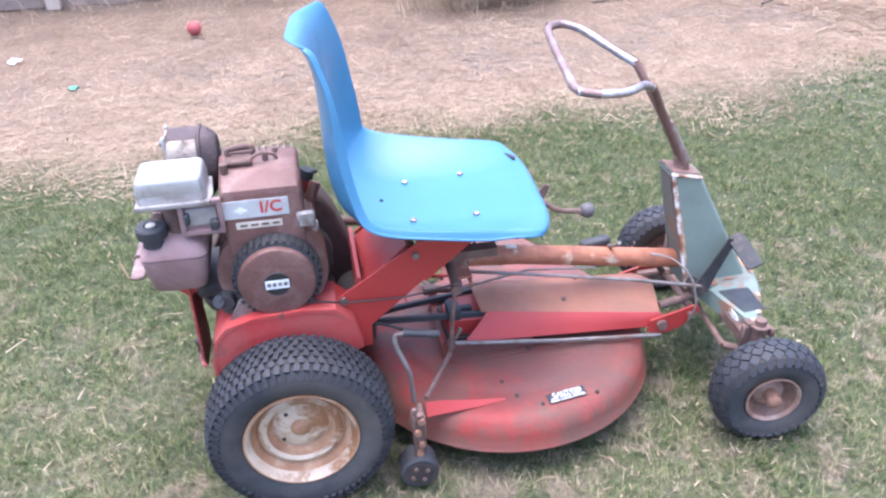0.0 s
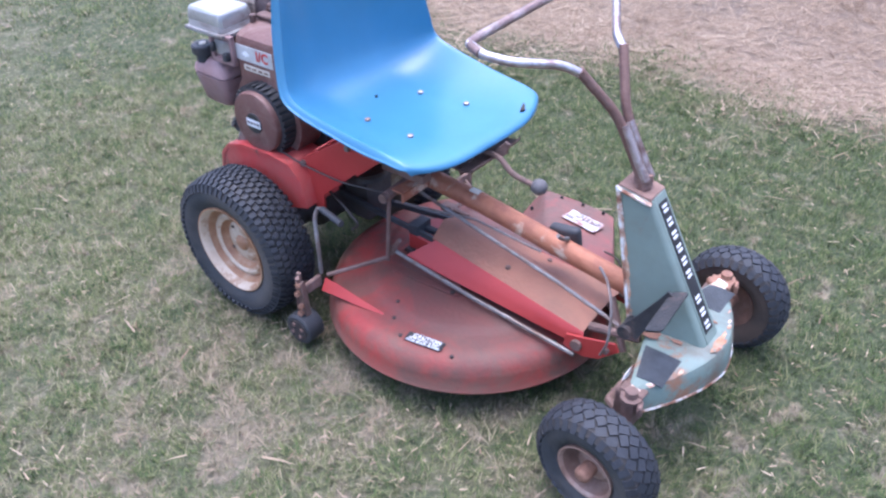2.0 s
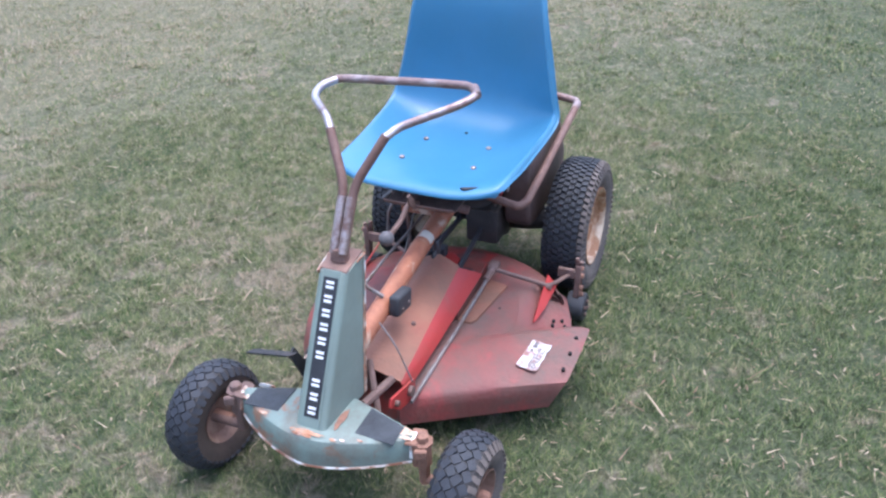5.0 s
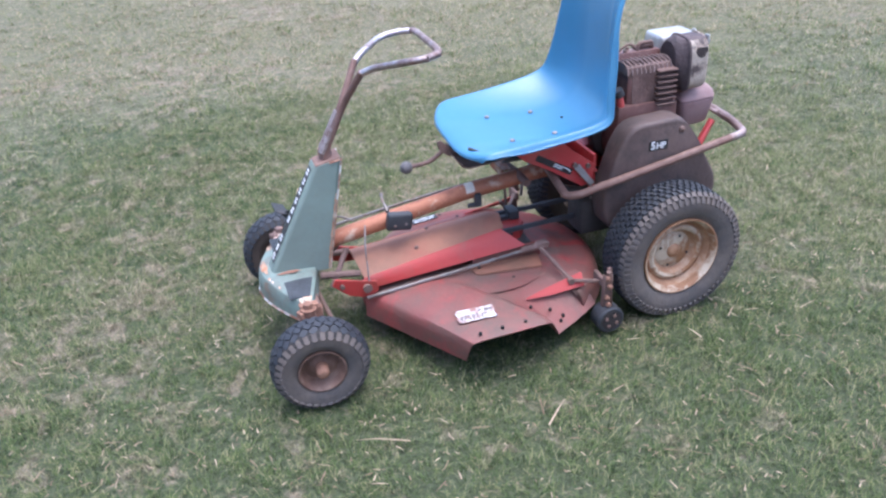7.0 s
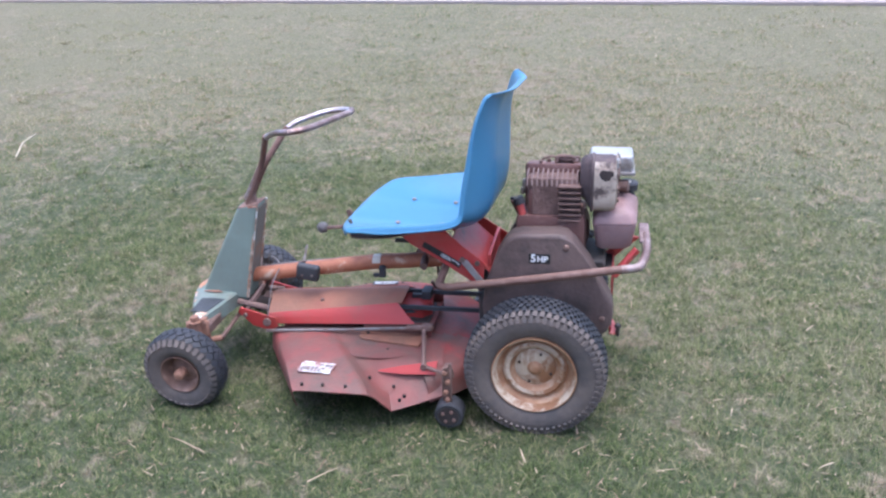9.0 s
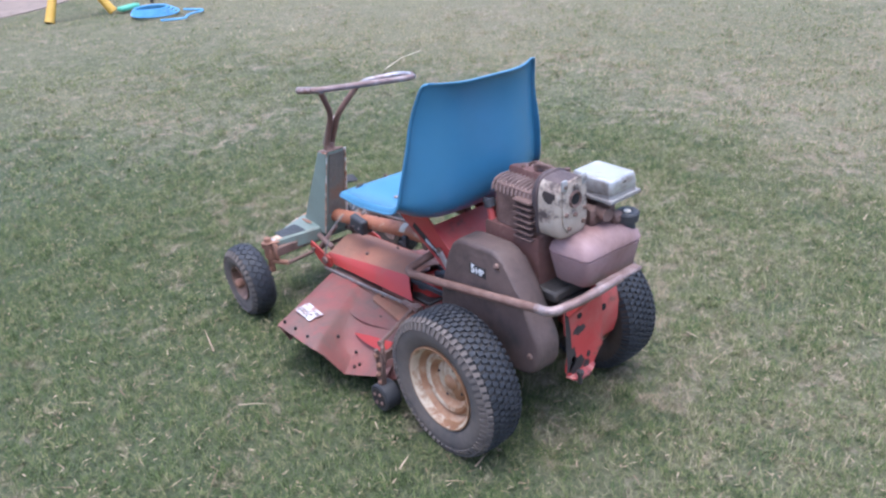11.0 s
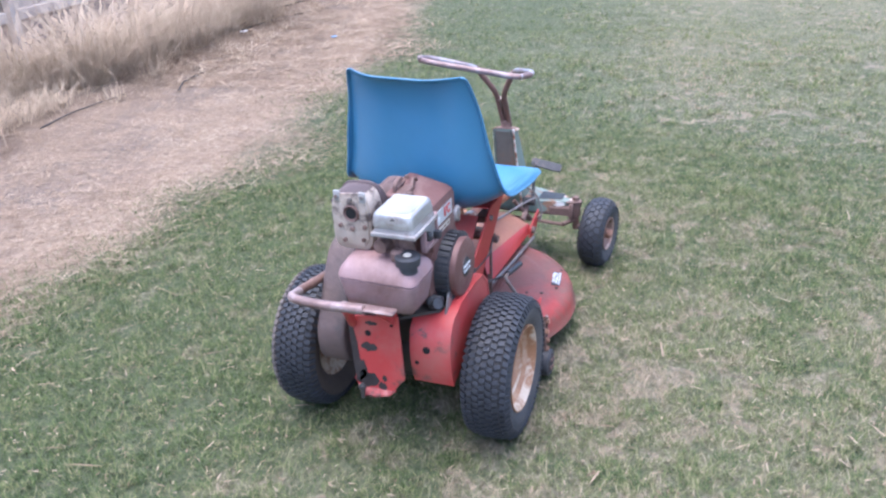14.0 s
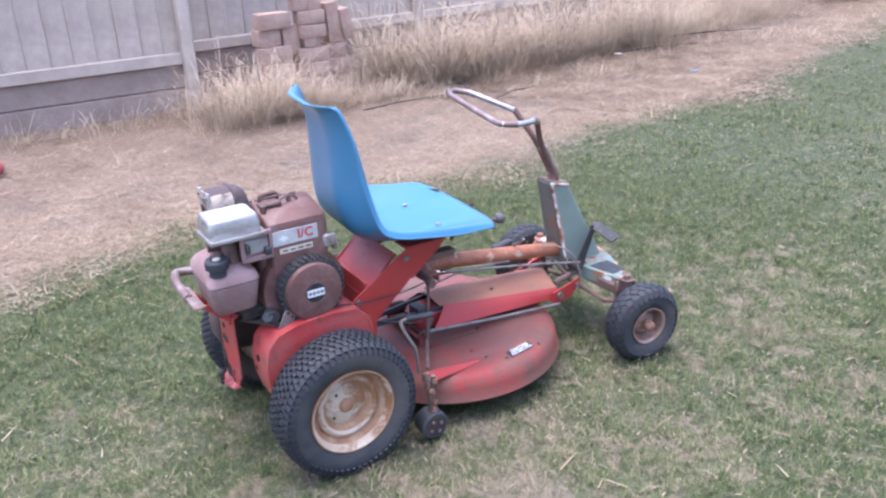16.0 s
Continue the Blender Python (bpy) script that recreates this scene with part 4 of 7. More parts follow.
bm = bmesh.new()
for k, (u, v, w) in enumerate(((0.022, 0.0075, 0.056), (0.010, 0.0015, 0.034), (0.052, 0.004, 0.007))):
    box(bm, (u, v, 0.0008), (w, 0.0026, 0.0006))
bm.transform(s_pose)
tagged(part("print_bar", bm, M_WHITE, l_plate), kind="stuff")
for x, z, ob, y in ((0.118, 0.402, r_plate, -0.156), (0.275, 0.492, r_plate, -0.156), (0.232, 0.436, l_plate, 0.106), (0.188, 0.425, l_plate, 0.103)):
    bm = spin(bmesh.new(), (x, y, z), "y", [(-0.004, 0.008), (0.004, 0.008)], 6)
    part("bolt", bm, M_STEEL, ob)

bm = slab(bmesh.new(), [(0.233, 0.425), (0.219, 0.438), (0.168, 0.372), (0.182, 0.361)], "xz", 0.1035, 0.110, 0.001, 1)
part("seat_strap", bm, M_GREY, l_plate, "bolted grey steel strap")
bm = rod(bmesh.new(), [(0.150, 0.060, 0.300), (0.168, 0.062, 0.272), (0.160, 0.062, 0.236), (0.112, 0.062, 0.200), (0.094, 0.062, 0.206), (0.078, 0.062, 0.246)], 0.0035, 8, fillet=0.010)
part("wire_stirrup", bm, M_STEEL, mower, "bent grey wire stirrup under the guard")

# rear panel and right fender
bm = slab(bmesh.new(), [(0.070, 0.405), (-0.070, 0.422), (-0.076, 0.240), (-0.040, 0.196), (0.050, 0.190), (0.066, 0.215), (0.052, 0.30), (0.068, 0.33)], "yz", -0.205, -0.2)
rear_panel = part("rear_panel", bm, M_REARRED, mower, "red rear panel with dark chipped patches")
bm = bmesh.new()
loft(bm, [[(-0.201, 0.062, 0.196), (-0.201, -0.048, 0.196), (-0.201, -0.048, 0.200), (-0.201, 0.062, 0.200)],
          [(-0.214, 0.050, 0.187), (-0.214, -0.034, 0.187), (-0.214, -0.034, 0.191), (-0.214, 0.050, 0.191)],
          [(-0.226, 0.034, 0.184), (-0.226, 0.000, 0.184), (-0.226, 0.000, 0.188), (-0.226, 0.034, 0.188)]])
part("hitch_tongue", bm, M_CHIPRED, rear_panel, "bent hitch lip with scraped red paint")
bm = spin(bmesh.new(), (-0.226, 0.036, 0.205), "z", [(-0.028, 0.006), (0.0, 0.006), (0.001, 0.010), (0.009, 0.010), (0.013, 0.006)], 6)
part("hitch_pin", bm, M_DARK, rear_panel, "dark hitch bolt")
bm = slab(bmesh.new(), [(0.070, 0.398), (0.060, 0.398), (0.048, 0.33), (0.044, 0.26), (0.050, 0.225), (0.062, 0.214)], "yz", -0.2057, -0.2049)
part("bare_strip", bm, M_SOOT, rear_panel, "dark bare strip down the panel's edge")
for y, z, r in ((0.015, 0.363, 0.0085), (-0.052, 0.395, 0.004), (0.046, 0.235, 0.005)):
    part("hole", spin(bmesh.new(), (-0.2052, y, z), "x", [(-0.0012, r), (0.0012, r)], 14), M_HOLE, rear_panel)
bm = bmesh.new()
for y, z, sy, sz in ((0.016, 0.322, 0.046, 0.026), (0.046, 0.250, 0.034, 0.07), (0.030, 0.222, 0.066, 0.050), (0.004, 0.393, 0.034, 0.012), (-0.012, 0.206, 0.024, 0.026), (-0.020, 0.232, 0.014, 0.02)):
    n = 14
    ring = [(y + sy / 2 * math.cos(6.283 * k / n) * (1 + 0.25 * math.sin(3.1 * k)), z + sz / 2 * math.sin(6.283 * k / n) * (1 + 0.25 * math.cos(2.3 * k))) for k in range(n)]
    slab(bm, ring, "yz", -0.2056, -0.2049)
tagged(part("chipped_patch", bm, M_SOOT, rear_panel, "dark bare patches in the red paint"), kind="stuff")
bm = bmesh.new()
prof = [(-0.150, 0.205), (-0.163, 0.25), (-0.166, 0.31), (-0.155, 0.360), (-0.125, 0.392), (-0.07, 0.408), (0.03, 0.413), (0.10, 0.405), (0.135, 0.37), (0.15, 0.30),
        (0.145, 0.30), (0.13, 0.362), (0.098, 0.397), (0.03, 0.405), (-0.068, 0.400), (-0.12, 0.385), (-0.148, 0.355), (-0.158, 0.31), (-0.155, 0.25), (-0.143, 0.205)]
slab(bm, prof, "xz", -0.188, -0.078)
side = [(x * 0.975 - 0.0005, 0.205 + (z - 0.205) * 0.972) for x, z in prof[:10]]
slab(bm, side, "xz", -0.186, -0.182)
slab(bm, side, "xz", -0.085, -0.081)
fender = part("fender", bm, M_REARRED, mower, "curved red rear fender")
part("hole", spin(bmesh.new(), (-0.1662, -0.124, 0.312), "x", [(-0.0015, 0.010), (0.0015, 0.010)], 14), M_HOLE, fender)
part("hole", spin(bmesh.new(), (-0.161, -0.095, 0.27), "x", [(-0.004, 0.006), (0.0015, 0.006)], 12), M_HOLE, fender)
bm = slab(bmesh.new(), [(-0.20, -0.045), (-0.20, 0.055), (0.06, 0.07), (0.06, -0.15), (-0.12, -0.15)], "xy", 0.402, 0.410)
box(bm, (-0.08, -0.01, 0.425), (0.20, 0.17, 0.03), bevel=0.006)
part("engine_plate", bm, M_DARK, mower, "black greasy engine mounting plate")
part("bar_strut", rod(bmesh.new(), [(-0.205, 0.055, 0.385), (-0.268, 0.035, 0.463)], 0.011, 8), M_REARRED, mower, "red strut carrying the rear bar")
bm = bmesh.new()
slab(bm, [(-0.18, 0.415), (-0.205, 0.40), (-0.275, 0.465), (-0.255, 0.468)], "xz", -0.06, -0.048)
part("bar_strut", bm, M_REARRED, mower, "red strut carrying the rear bar")

# drive guard on the left
C_OUT = [(0.118, 0.232), (0.140, 0.240), (0.154, 0.256), (0.162, 0.282), (0.166, 0.315), (0.158, 0.380), (0.124, 0.482), (0.100, 0.523), (0.080, 0.540), (0.055, 0.547), (-0.050, 0.551), (-0.074, 0.545), (-0.094, 0.524), (-0.138, 0.462),
         (-0.198, 0.360), (-0.206, 0.338), (-0.208, 0.310), (-0.204, 0.280), (-0.190, 0.255), (-0.165, 0.239), (-0.130, 0.232)]
bm = slab(bmesh.new(), C_OUT, "xz", 0.088, 0.166, 0.013, 3)
guard = part("drive_guard", bm, M_CASE, mower, "dark brown steel drive guard with rounded shoulders")
part("label_plate", box(bmesh.new(), (0.001, 0.1664, 0.478), (0.060, 0.0012, 0.029)), M_INK, guard, "black label")
hp = face_pose((0.001, 0.1673, 0.478), (-1, 0, 0), (0, 0, 1))
writing("lettering", "5", 0.032, hp @ Matrix.Translation((-0.0175, 0, 0)), M_WHITE, guard)
writing("lettering", "HP", 0.0250, hp @ Matrix.Translation((0.0080, -0.002, 0)), M_WHITE, guard)
for x, z in ((-0.072, 0.515), (-0.178, 0.30)):
    part("bolt", spin(bmesh.new(), (x, 0.168, z), "y", [(-0.003, 0.009), (0.003, 0.008), (0.005, 0.005)], 12), M_RUST, guard)

# rear bumper bar
bm = bmesh.new()
rod(bm, [(0.285, 0.03, 0.410), (0.292, 0.175, 0.381), (0.26, 0.190, 0.385), (0.0, 0.189, 0.428), (-0.225, 0.1865, 0.467)], 0.0116, 12, fillet=0.035)
bar = part("bumper_bar", bm, M_BROWNBAR, mower, "bent steel bumper bar, rust-brown and worn bright at the rear")
bm = bmesh.new()
rod(bm, [(-0.224, 0.1865, 0.4668), (-0.272, 0.186, 0.474), (-0.292, 0.10, 0.480), (-0.294, -0.03, 0.486)], 0.0118, 12, fillet=0.035)
part("rear_bar", bm, M_BAR, bar, "rear bend worn to bright metal")
bm = box(bmesh.new(), (-0.288, -0.035, 0.487), (0.030, 0.145, 0.008), bevel=0.003)
part("flattened_end", bm, M_BAR, bar)

# ---- engine
bm = bmesh.new()
box(bm, (-0.02, -0.01, 0.49), (0.20, 0.16, 0.16), bevel=0.02, segments=2)
box(bm, (-0.02, 0.012, 0.60), (0.135, 0.088, 0.10), bevel=0.014, segments=2)
rod(bm, [(0.06, 0.0, 0.53), (0.088, 0.02, 0.60)], 0.013, 10)
engine = part("engine", bm, M_ENGINE, mower, "brown single-cylinder petrol engine, faded and dusty")
for k in range(11):
    part("cooling_fin", slab(bmesh.new(), [(-0.005, 0.655), (-0.005, 0.687), (0.030, 0.688), (0.048, 0.683), (0.059, 0.670), (0.062, 0.655)], "yz", 0.0460 - 0.0140 * k, 0.0505 - 0.0140 * k, 0.0012, 1), M_FINTIP, engine)
for k in range(7):
    part("cooling_fin", box(bmesh.new(), (-0.073, 0.063, 0.560 + 0.0165 * k), (0.062, 0.034, 0.006), bevel=0.002), M_FIN, engine)
bm = bmesh.new()
box(bm, (-0.025, 0.026, 0.660), (0.144, 0.062, 0.036), bevel=0.010, segments=2)
box(bm, (-0.035, 0.050, 0.61), (0.14, 0.016, 0.11), bevel=0.004)
part("cylinder_head", bm, M_FIN, engine, "sooty cast cylinder head")
# blower shroud
bm = bmesh.new()
outline = circle(-0.017, 0.478, 0.112, 40)
slab(bm, outline, "xz", -0.128, -0.055, 0.014, 3)
slab(bm, [(-0.132, 0.53), (-0.132, 0.655), (-0.127, 0.668), (-0.113, 0.676), (-0.030, 0.697), (-0.012, 0.698), (-0.008, 0.690), (-0.008, 0.53)], "yz", -0.098, 0.060, 0.010, 3)
shroud = part("blower_shroud", bm, M_ENGINE, engine, "brown pressed-steel blower shroud")
bm = bmesh.new()
spin(bm, (-0.010, -0.128, 0.481), "y", [(0.0, 0.089), (-0.034, 0.083), (-0.036, 0.076), (0.0, 0.076)], 48, close=True)
for k in range(34):
    a = 2 * math.pi * k / 34
    box(bm, (-0.010 + 0.0865 * math.cos(a), -0.146, 0.481 + 0.0865 * math.sin(a)), (0.0075, 0.036, 0.0080), turn=Matrix.Rotation(-a, 4, "Y"))
tagged(part("intake_screen", bm, M_BLACK, engine, "black ribbed air intake ring"), kind="stuff")
bm = spin(bmesh.new(), (-0.010, -0.18, 0.481), "y", [(0.030, 0.076), (0.007, 0.0775), (0.002, 0.075), (0.0, 0.070), (-0.001, 0.03), (-0.002, 0.01)], 48)
recoil = part("recoil_cover", bm, M_ENGINE, engine, "round brown recoil starter cover")
part("badge", spin(bmesh.new(), (-0.010, -0.1822, 0.481), "y", [(-0.0012, 0.0255), (0.0012, 0.0265)], 28), M_INK, engine, "round black and white power badge")
bm = box(bmesh.new(), (-0.010, -0.1838, 0.481), (0.047, 0.0006, 0.020), bevel=0.0002)
part("badge_band", bm, M_WHITE, engine)
bm = bmesh.new()
for k in range(4):
    box(bm, (-0.0265 + 0.011 * k, -0.1843, 0.481), (0.008, 0.0006, 0.0085))
tagged(part("print_bar", bm, M_FADEINK, engine), kind="stuff")
bm = box(bmesh.new(), (-0.032, -0.1328, 0.630), (0.128, 0.0014, 0.039), bevel=0.0006)
part("nameplate", bm, M_DECAL, engine, "silver nameplate with red print")
writing("lettering", "I/C", 0.034, face_pose((-0.003, -0.1342, 0.631), (1, 0, 0), (0, 0, 1)), M_REDINK, engine, spread=1.05)
bm = box(bmesh.new(), (-0.062, -0.1336, 0.628), (0.026, 0.0006, 0.0035))
slab(bm, [(-0.075, 0.628), (-0.062, 0.620), (-0.049, 0.628), (-0.062, 0.637)], "xz", -0.1337, -0.1334)
part("maker_mark", bm, M_WHITE, engine, "small plain mark")
part("plate", box(bmesh.new(), (-0.030, -0.1318, 0.594), (0.090, 0.0016, 0.015), bevel=0.0006), M_CREAM, engine, "cream data plate")
bm = bmesh.new()
for k in range(4):
    box(bm, (-0.06 + 0.021 * k, -0.1329, 0.594), (0.015, 0.0006, 0.005))
tagged(part("print_bar", bm, M_RUST, engine), kind="stuff")
# control panel
bm = bmesh.new()
for c, s in (((-0.135, -0.140, 0.660), (0.082, 0.014, 0.012)), ((-0.135, -0.140, 0.597), (0.082, 0.014, 0.012)), ((-0.172, -0.140, 0.628), (0.011, 0.014, 0.072)),
             ((-0.099, -0.140, 0.628), (0.010, 0.014, 0.072))):
    box(bm, c, s, bevel=0.004, segments=2)
box(bm, (-0.135, -0.134, 0.628), (0.07, 0.008, 0.06))
panel = part("control_bracket", bm, M_TANK, engine, "mauve control bracket")
part("control_plate", box(bmesh.new(), (-0.135, -0.1405, 0.629), (0.058, 0.004, 0.036), bevel=0.002), M_GREY, engine, "grey control plate")
bm = box(bmesh.new(), (-0.112, -0.151, 0.615), (0.016, 0.018, 0.020), bevel=0.004, segments=2)
part("throttle_knob", box(bmesh.new(), (-0.162, -0.149, 0.630), (0.010, 0.014, 0.024), bevel=0.003), M_BLACK, engine)
part("throttle_knob", bm, M_BLACK, engine)
# air cleaner
bm = bmesh.new()
def tray(bm, levels, cx, cy):
    loft(bm, [[(cx + sx * w / 2, cy + sy * d / 2, z) for sx, sy in ((-1, -0.84), (-0.9, -1), (0.9, -1), (1, -0.84), (1, 0.84), (0.9, 1), (-0.9, 1), (-1, 0.84))] for z, w, d in levels])


tray(bm, [(0.662, 0.132, 0.104), (0.680, 0.126, 0.098), (0.700, 0.119, 0.090)], -0.183, -0.099)
slab(bm, [(-0.252, -0.155), (-0.114, -0.155), (-0.108, -0.12), (-0.114, -0.043), (-0.252, -0.043)], "xy", 0.658, 0.668, 0.003)
air = part("air_cleaner", bm, M_GREY, engine, "grey pressed-metal air cleaner body")
bm = bmesh.new()
tray(bm, [(0.680, 0.128, 0.100), (0.690, 0.129, 0.101), (0.707, 0.124, 0.096), (0.713, 0.120, 0.092), (0.7155, 0.113, 0.085), (0.7145, 0.109, 0.081), (0.7145, 0.08, 0.05)], -0.184, -0.097)
bmesh.ops.recalc_face_normals(bm, faces=bm.faces)
for f in bm.faces:
    f.material_index = 1 if f.normal.z > 0.6 else 0
part("air_cleaner_lid", bm, [M_SILVER, M_LID], engine, "white worn air cleaner lid")
bm = box(bmesh.new(), (-0.2445, -0.099, 0.6925), (0.004, 0.082, 0.0085), bevel=0.0015)
spin(bm, (-0.2445, -0.099, 0.699), "x", [(-0.0025, 0.006), (0.002, 0.006)], 12)
part("lid_slot", bm, M_SOOT, engine, "dark open slot at the back of the lid")
bm = bmesh.new()
rod(bm, [(-0.19, -0.10, 0.66), (-0.19, -0.10, 0.57)], 0.022, 14)
rod(bm, [(-0.20, -0.06, 0.625), (-0.235, -0.055, 0.625)], 0.017, 14)
box(bm, (-0.17, -0.07, 0.615), (0.07, 0.075, 0.055), bevel=0.008)
box(bm, (-0.225, -0.095, 0.605), (0.03, 0.03, 0.03), bevel=0.006)
part("carburettor", bm, M_FIN, engine, "sooty carburettor under the air cleaner")
# fuel tank
TANK = [(-0.262, 0.054), (-0.270, -0.150), (-0.138, -0.152), (-0.138, 0.062)]


def tank_ring(z, inset):
    """The tank's outline, drawn in by inset, with rounded corners."""
    cx, cy = -0.197, -0.048
    pts = []
    for x, y in TANK:
        pts.append(Vector((x - math.copysign(inset, x - cx), y - math.copysign(inset, y - cy), z)))
    return rounded(pts, 0.022, 4, True)


bm = bmesh.new()
loft(bm, [tank_ring(0.464, 0.018), tank_ring(0.471, 0.012), tank_ring(0.541, 0.001), tank_ring(0.5415, -0.004), tank_ring(0.5465, -0.004), tank_ring(0.547, 0.0), tank_ring(0.563, 0.004),
          tank_ring(0.576, 0.014), tank_ring(0.587, 0.028), tank_ring(0.591, 0.040), tank_ring(0.592, 0.052)])
bmesh.ops.recalc_face_normals(bm, faces=bm.faces)
tank = part("fuel_tank", bm, M_TANK, engine, "faded mauve fuel tank with a seam")
bm = spin(bmesh.new(), (-0.236, -0.125, 0.006), "z", [(0.565, 0.022), (0.584, 0.020), (0.585, 0.029), (0.604, 0.030), (0.608, 0.027), (0.6085, 0.014), (0.606, 0.012)], 28)
part("fuel_cap", bm, M_BLACK, engine, "black screw fuel cap")
part("cap_centre", spin(bmesh.new(), (-0.236, -0.125, 0.6135), "z", [(0, 0.010), (0.0022, 0.009)], 16), M_CREAM, engine)
# exhaust plate and muffler
bm = slab(bmesh.new(), [(0.070, 0.690), (0.066, 0.735), (-0.004, 0.740), (-0.012, 0.720), (-0.014, 0.625), (0.000, 0.604), (0.05, 0.604), (0.068, 0.63)], "yz", -0.203, -0.197, 0.002)
plate = part("exhaust_plate", bm, M_MUFF, engine, "bleached exhaust flange plate")
bm = spin(bmesh.new(), (-0.203, 0.028, 0.687), "x", [(0.012, 0.013), (0.0, 0.013), (-0.005, 0.019), (-0.002, 0.020), (0.0, 0.0215), (0.012, 0.0215)], 24, close=True)
part("exhaust_port", bm, M_FIN, engine)
for y in (-0.004, 0.062):
    part("plate_ear", box(bmesh.new(), (-0.201, y, 0.729), (0.007, 0.017, 0.026), bevel=0.003, segments=2), M_LID, engine, "pale ear of the exhaust plate")
part("port_bore", spin(bmesh.new(), (-0.2045, 0.028, 0.687), "x", [(-0.0005, 0.0135), (0.004, 0.0135)], 20), M_HOLE, engine, "black exhaust opening")
for y, z in ((0.062, 0.727), (-0.004, 0.730), (0.058, 0.655), (-0.005, 0.655), (0.028, 0.722), (0.028, 0.648), (0.0, 0.622), (0.05, 0.617)):
    part("bolt", spin(bmesh.new(), (-0.2045, y, z), "x", [(-0.004, 0.005), (0.002, 0.006)], 8), M_STEEL if z > 0.7 else M_RUST, engine)
def soft_square(x, cy, cz, hy, hz, power, n=40):
    """A ring in the plane of constant x between an ellipse (power 2) and a rectangle, rounder on top."""
    ring = []
    for k in range(n):
        c, s = math.cos(2 * math.pi * k / n), math.sin(2 * math.pi * k / n)
        e = min(power, 3.6) if s > 0 else power
        r = (abs(c) ** e + abs(s) ** e) ** (-1 / e)
        ring.append((x, cy + hy * r * c, cz + hz * r * s))
    return ring


bm = bmesh.new()
loft(bm, [soft_square(-0.199, 0.031, 0.664, 0.046, 0.067, 5), soft_square(-0.196, 0.031, 0.664, 0.051, 0.072, 5), soft_square(-0.188, 0.032, 0.664, 0.0535, 0.075, 5),
          soft_square(-0.139, 0.032, 0.664, 0.0535, 0.075, 5), soft_square(-0.137, 0.032, 0.664, 0.0575, 0.079, 5), soft_square(-0.131, 0.032, 0.664, 0.0575, 0.079, 5),
          soft_square(-0.129, 0.031, 0.664, 0.053, 0.074, 4), soft_square(-0.118, 0.028, 0.672, 0.050, 0.068, 2.4), soft_square(-0.104, 0.024, 0.676, 0.048, 0.055, 2),
          soft_square(-0.100, 0.024, 0.676, 0.043, 0.050, 2), soft_square(-0.102, 0.024, 0.676, 0.030, 0.034, 2)])
bmesh.ops.recalc_face_normals(bm, faces=bm.faces)
for f in bm.faces:
    c = f.calc_center_median()
    f.material_index = 0 if c.x < -0.138 and f.normal.z < 0.80 else 1
part("muffler", bm, [M_MUFF, M_MUFFDARK], engine, "bleached muffler box with sooty top and seam")
bm = slab(bmesh.new(), [(-0.190, 0.712), (-0.158, 0.714), (-0.152, 0.702), (-0.158, 0.690), (-0.170, 0.683), (-0.181, 0.686), (-0.185, 0.696), (-0.191, 0.699)], "xz", 0.0790, 0.0858)
part("burnt_patch", bm, M_SOOT, engine, "dark burnt patch on the muffler side")
# linkage, spark plug, filler, wires
bm = bmesh.new()
rod(bm, [(-0.078, -0.03, 0.694), (-0.078, -0.03, 0.716), (-0.03, -0.025, 0.718), (-0.028, -0.025, 0.694)], 0.006, 8, fillet=0.012)
rod(bm, [(-0.086, -0.075, 0.68), (-0.086, -0.075, 0.704)], 0.008, 8)
box(bm, (-0.052, -0.03, 0.708), (0.05, 0.014, 0.008), bevel=0.003)
box(bm, (-0.060, -0.05, 0.697), (0.06, 0.03, 0.010), bevel=0.003)
part("governor_linkage", bm, M_FIN, engine)
bm = bmesh.new()
rod(bm, [(0.015, -0.02, 0.69), (0.015, -0.02, 0.706)], [0.008, 0.005], 8)
rod(bm, [(-0.045, -0.060, 0.680), (-0.040, -0.058, 0.700), (-0.012, -0.050, 0.712), (0.014, -0.046, 0.702), (0.020, -0.046, 0.688)], 0.0034, 8, fillet=0.014)
rod(bm, [(-0.005, -0.045, 0.69), (-0.005, -0.045, 0.704)], 0.006, 8)
part("top_stud", bm, M_RUST, engine)
bm = bmesh.new()
rod(bm, [(0.045, 0.060, 0.500), (0.060, 0.052, 0.560), (0.070, 0.050, 0.602)], 0.011, 10)
part("oil_filler_tube", bm, M_REARRED, engine, "red oil filler tube")
bm = bmesh.new()
rod(bm, [(0.068, 0.050, 0.598), (0.075, 0.050, 0.617)], [0.017, 0.015], 14)
box(bm, (0.082, 0.048, 0.612), (0.030, 0.010, 0.008), bevel=0.002)
part("oil_filler_cap", bm, M_BLACK, engine, "black oil filler cap")
bm = box(bmesh.new(), (0.062, -0.132, 0.595), (0.036, 0.014, 0.034), bevel=0.004)
box(bm, (0.078, -0.128, 0.575), (0.014, 0.014, 0.022), bevel=0.003)
part("shroud_clip", bm, M_GREY, engine)
bm = bmesh.new()
rod(bm, [(-0.10, -0.10, 0.445), (-0.125, -0.135, 0.425), (-0.135, -0.15, 0.435)], 0.014, 10)
spin(bm, (-0.118, -0.135, 0.43), "y", [(-0.018, 0.016), (0.012, 0.018)], 14)
part("starter_handle", bm, M_BLACK, engine)
bm = box(bmesh.new(), (-0.088, -0.160, 0.412), (0.034, 0.006, 0.062), turn=Matrix.Rotation(radians(28), 4, "Y"), bevel=0.002)
part("cable_bracket", bm, M_STEEL, engine, "grey steel bracket under the recoil starter")
bm = bmesh.new()
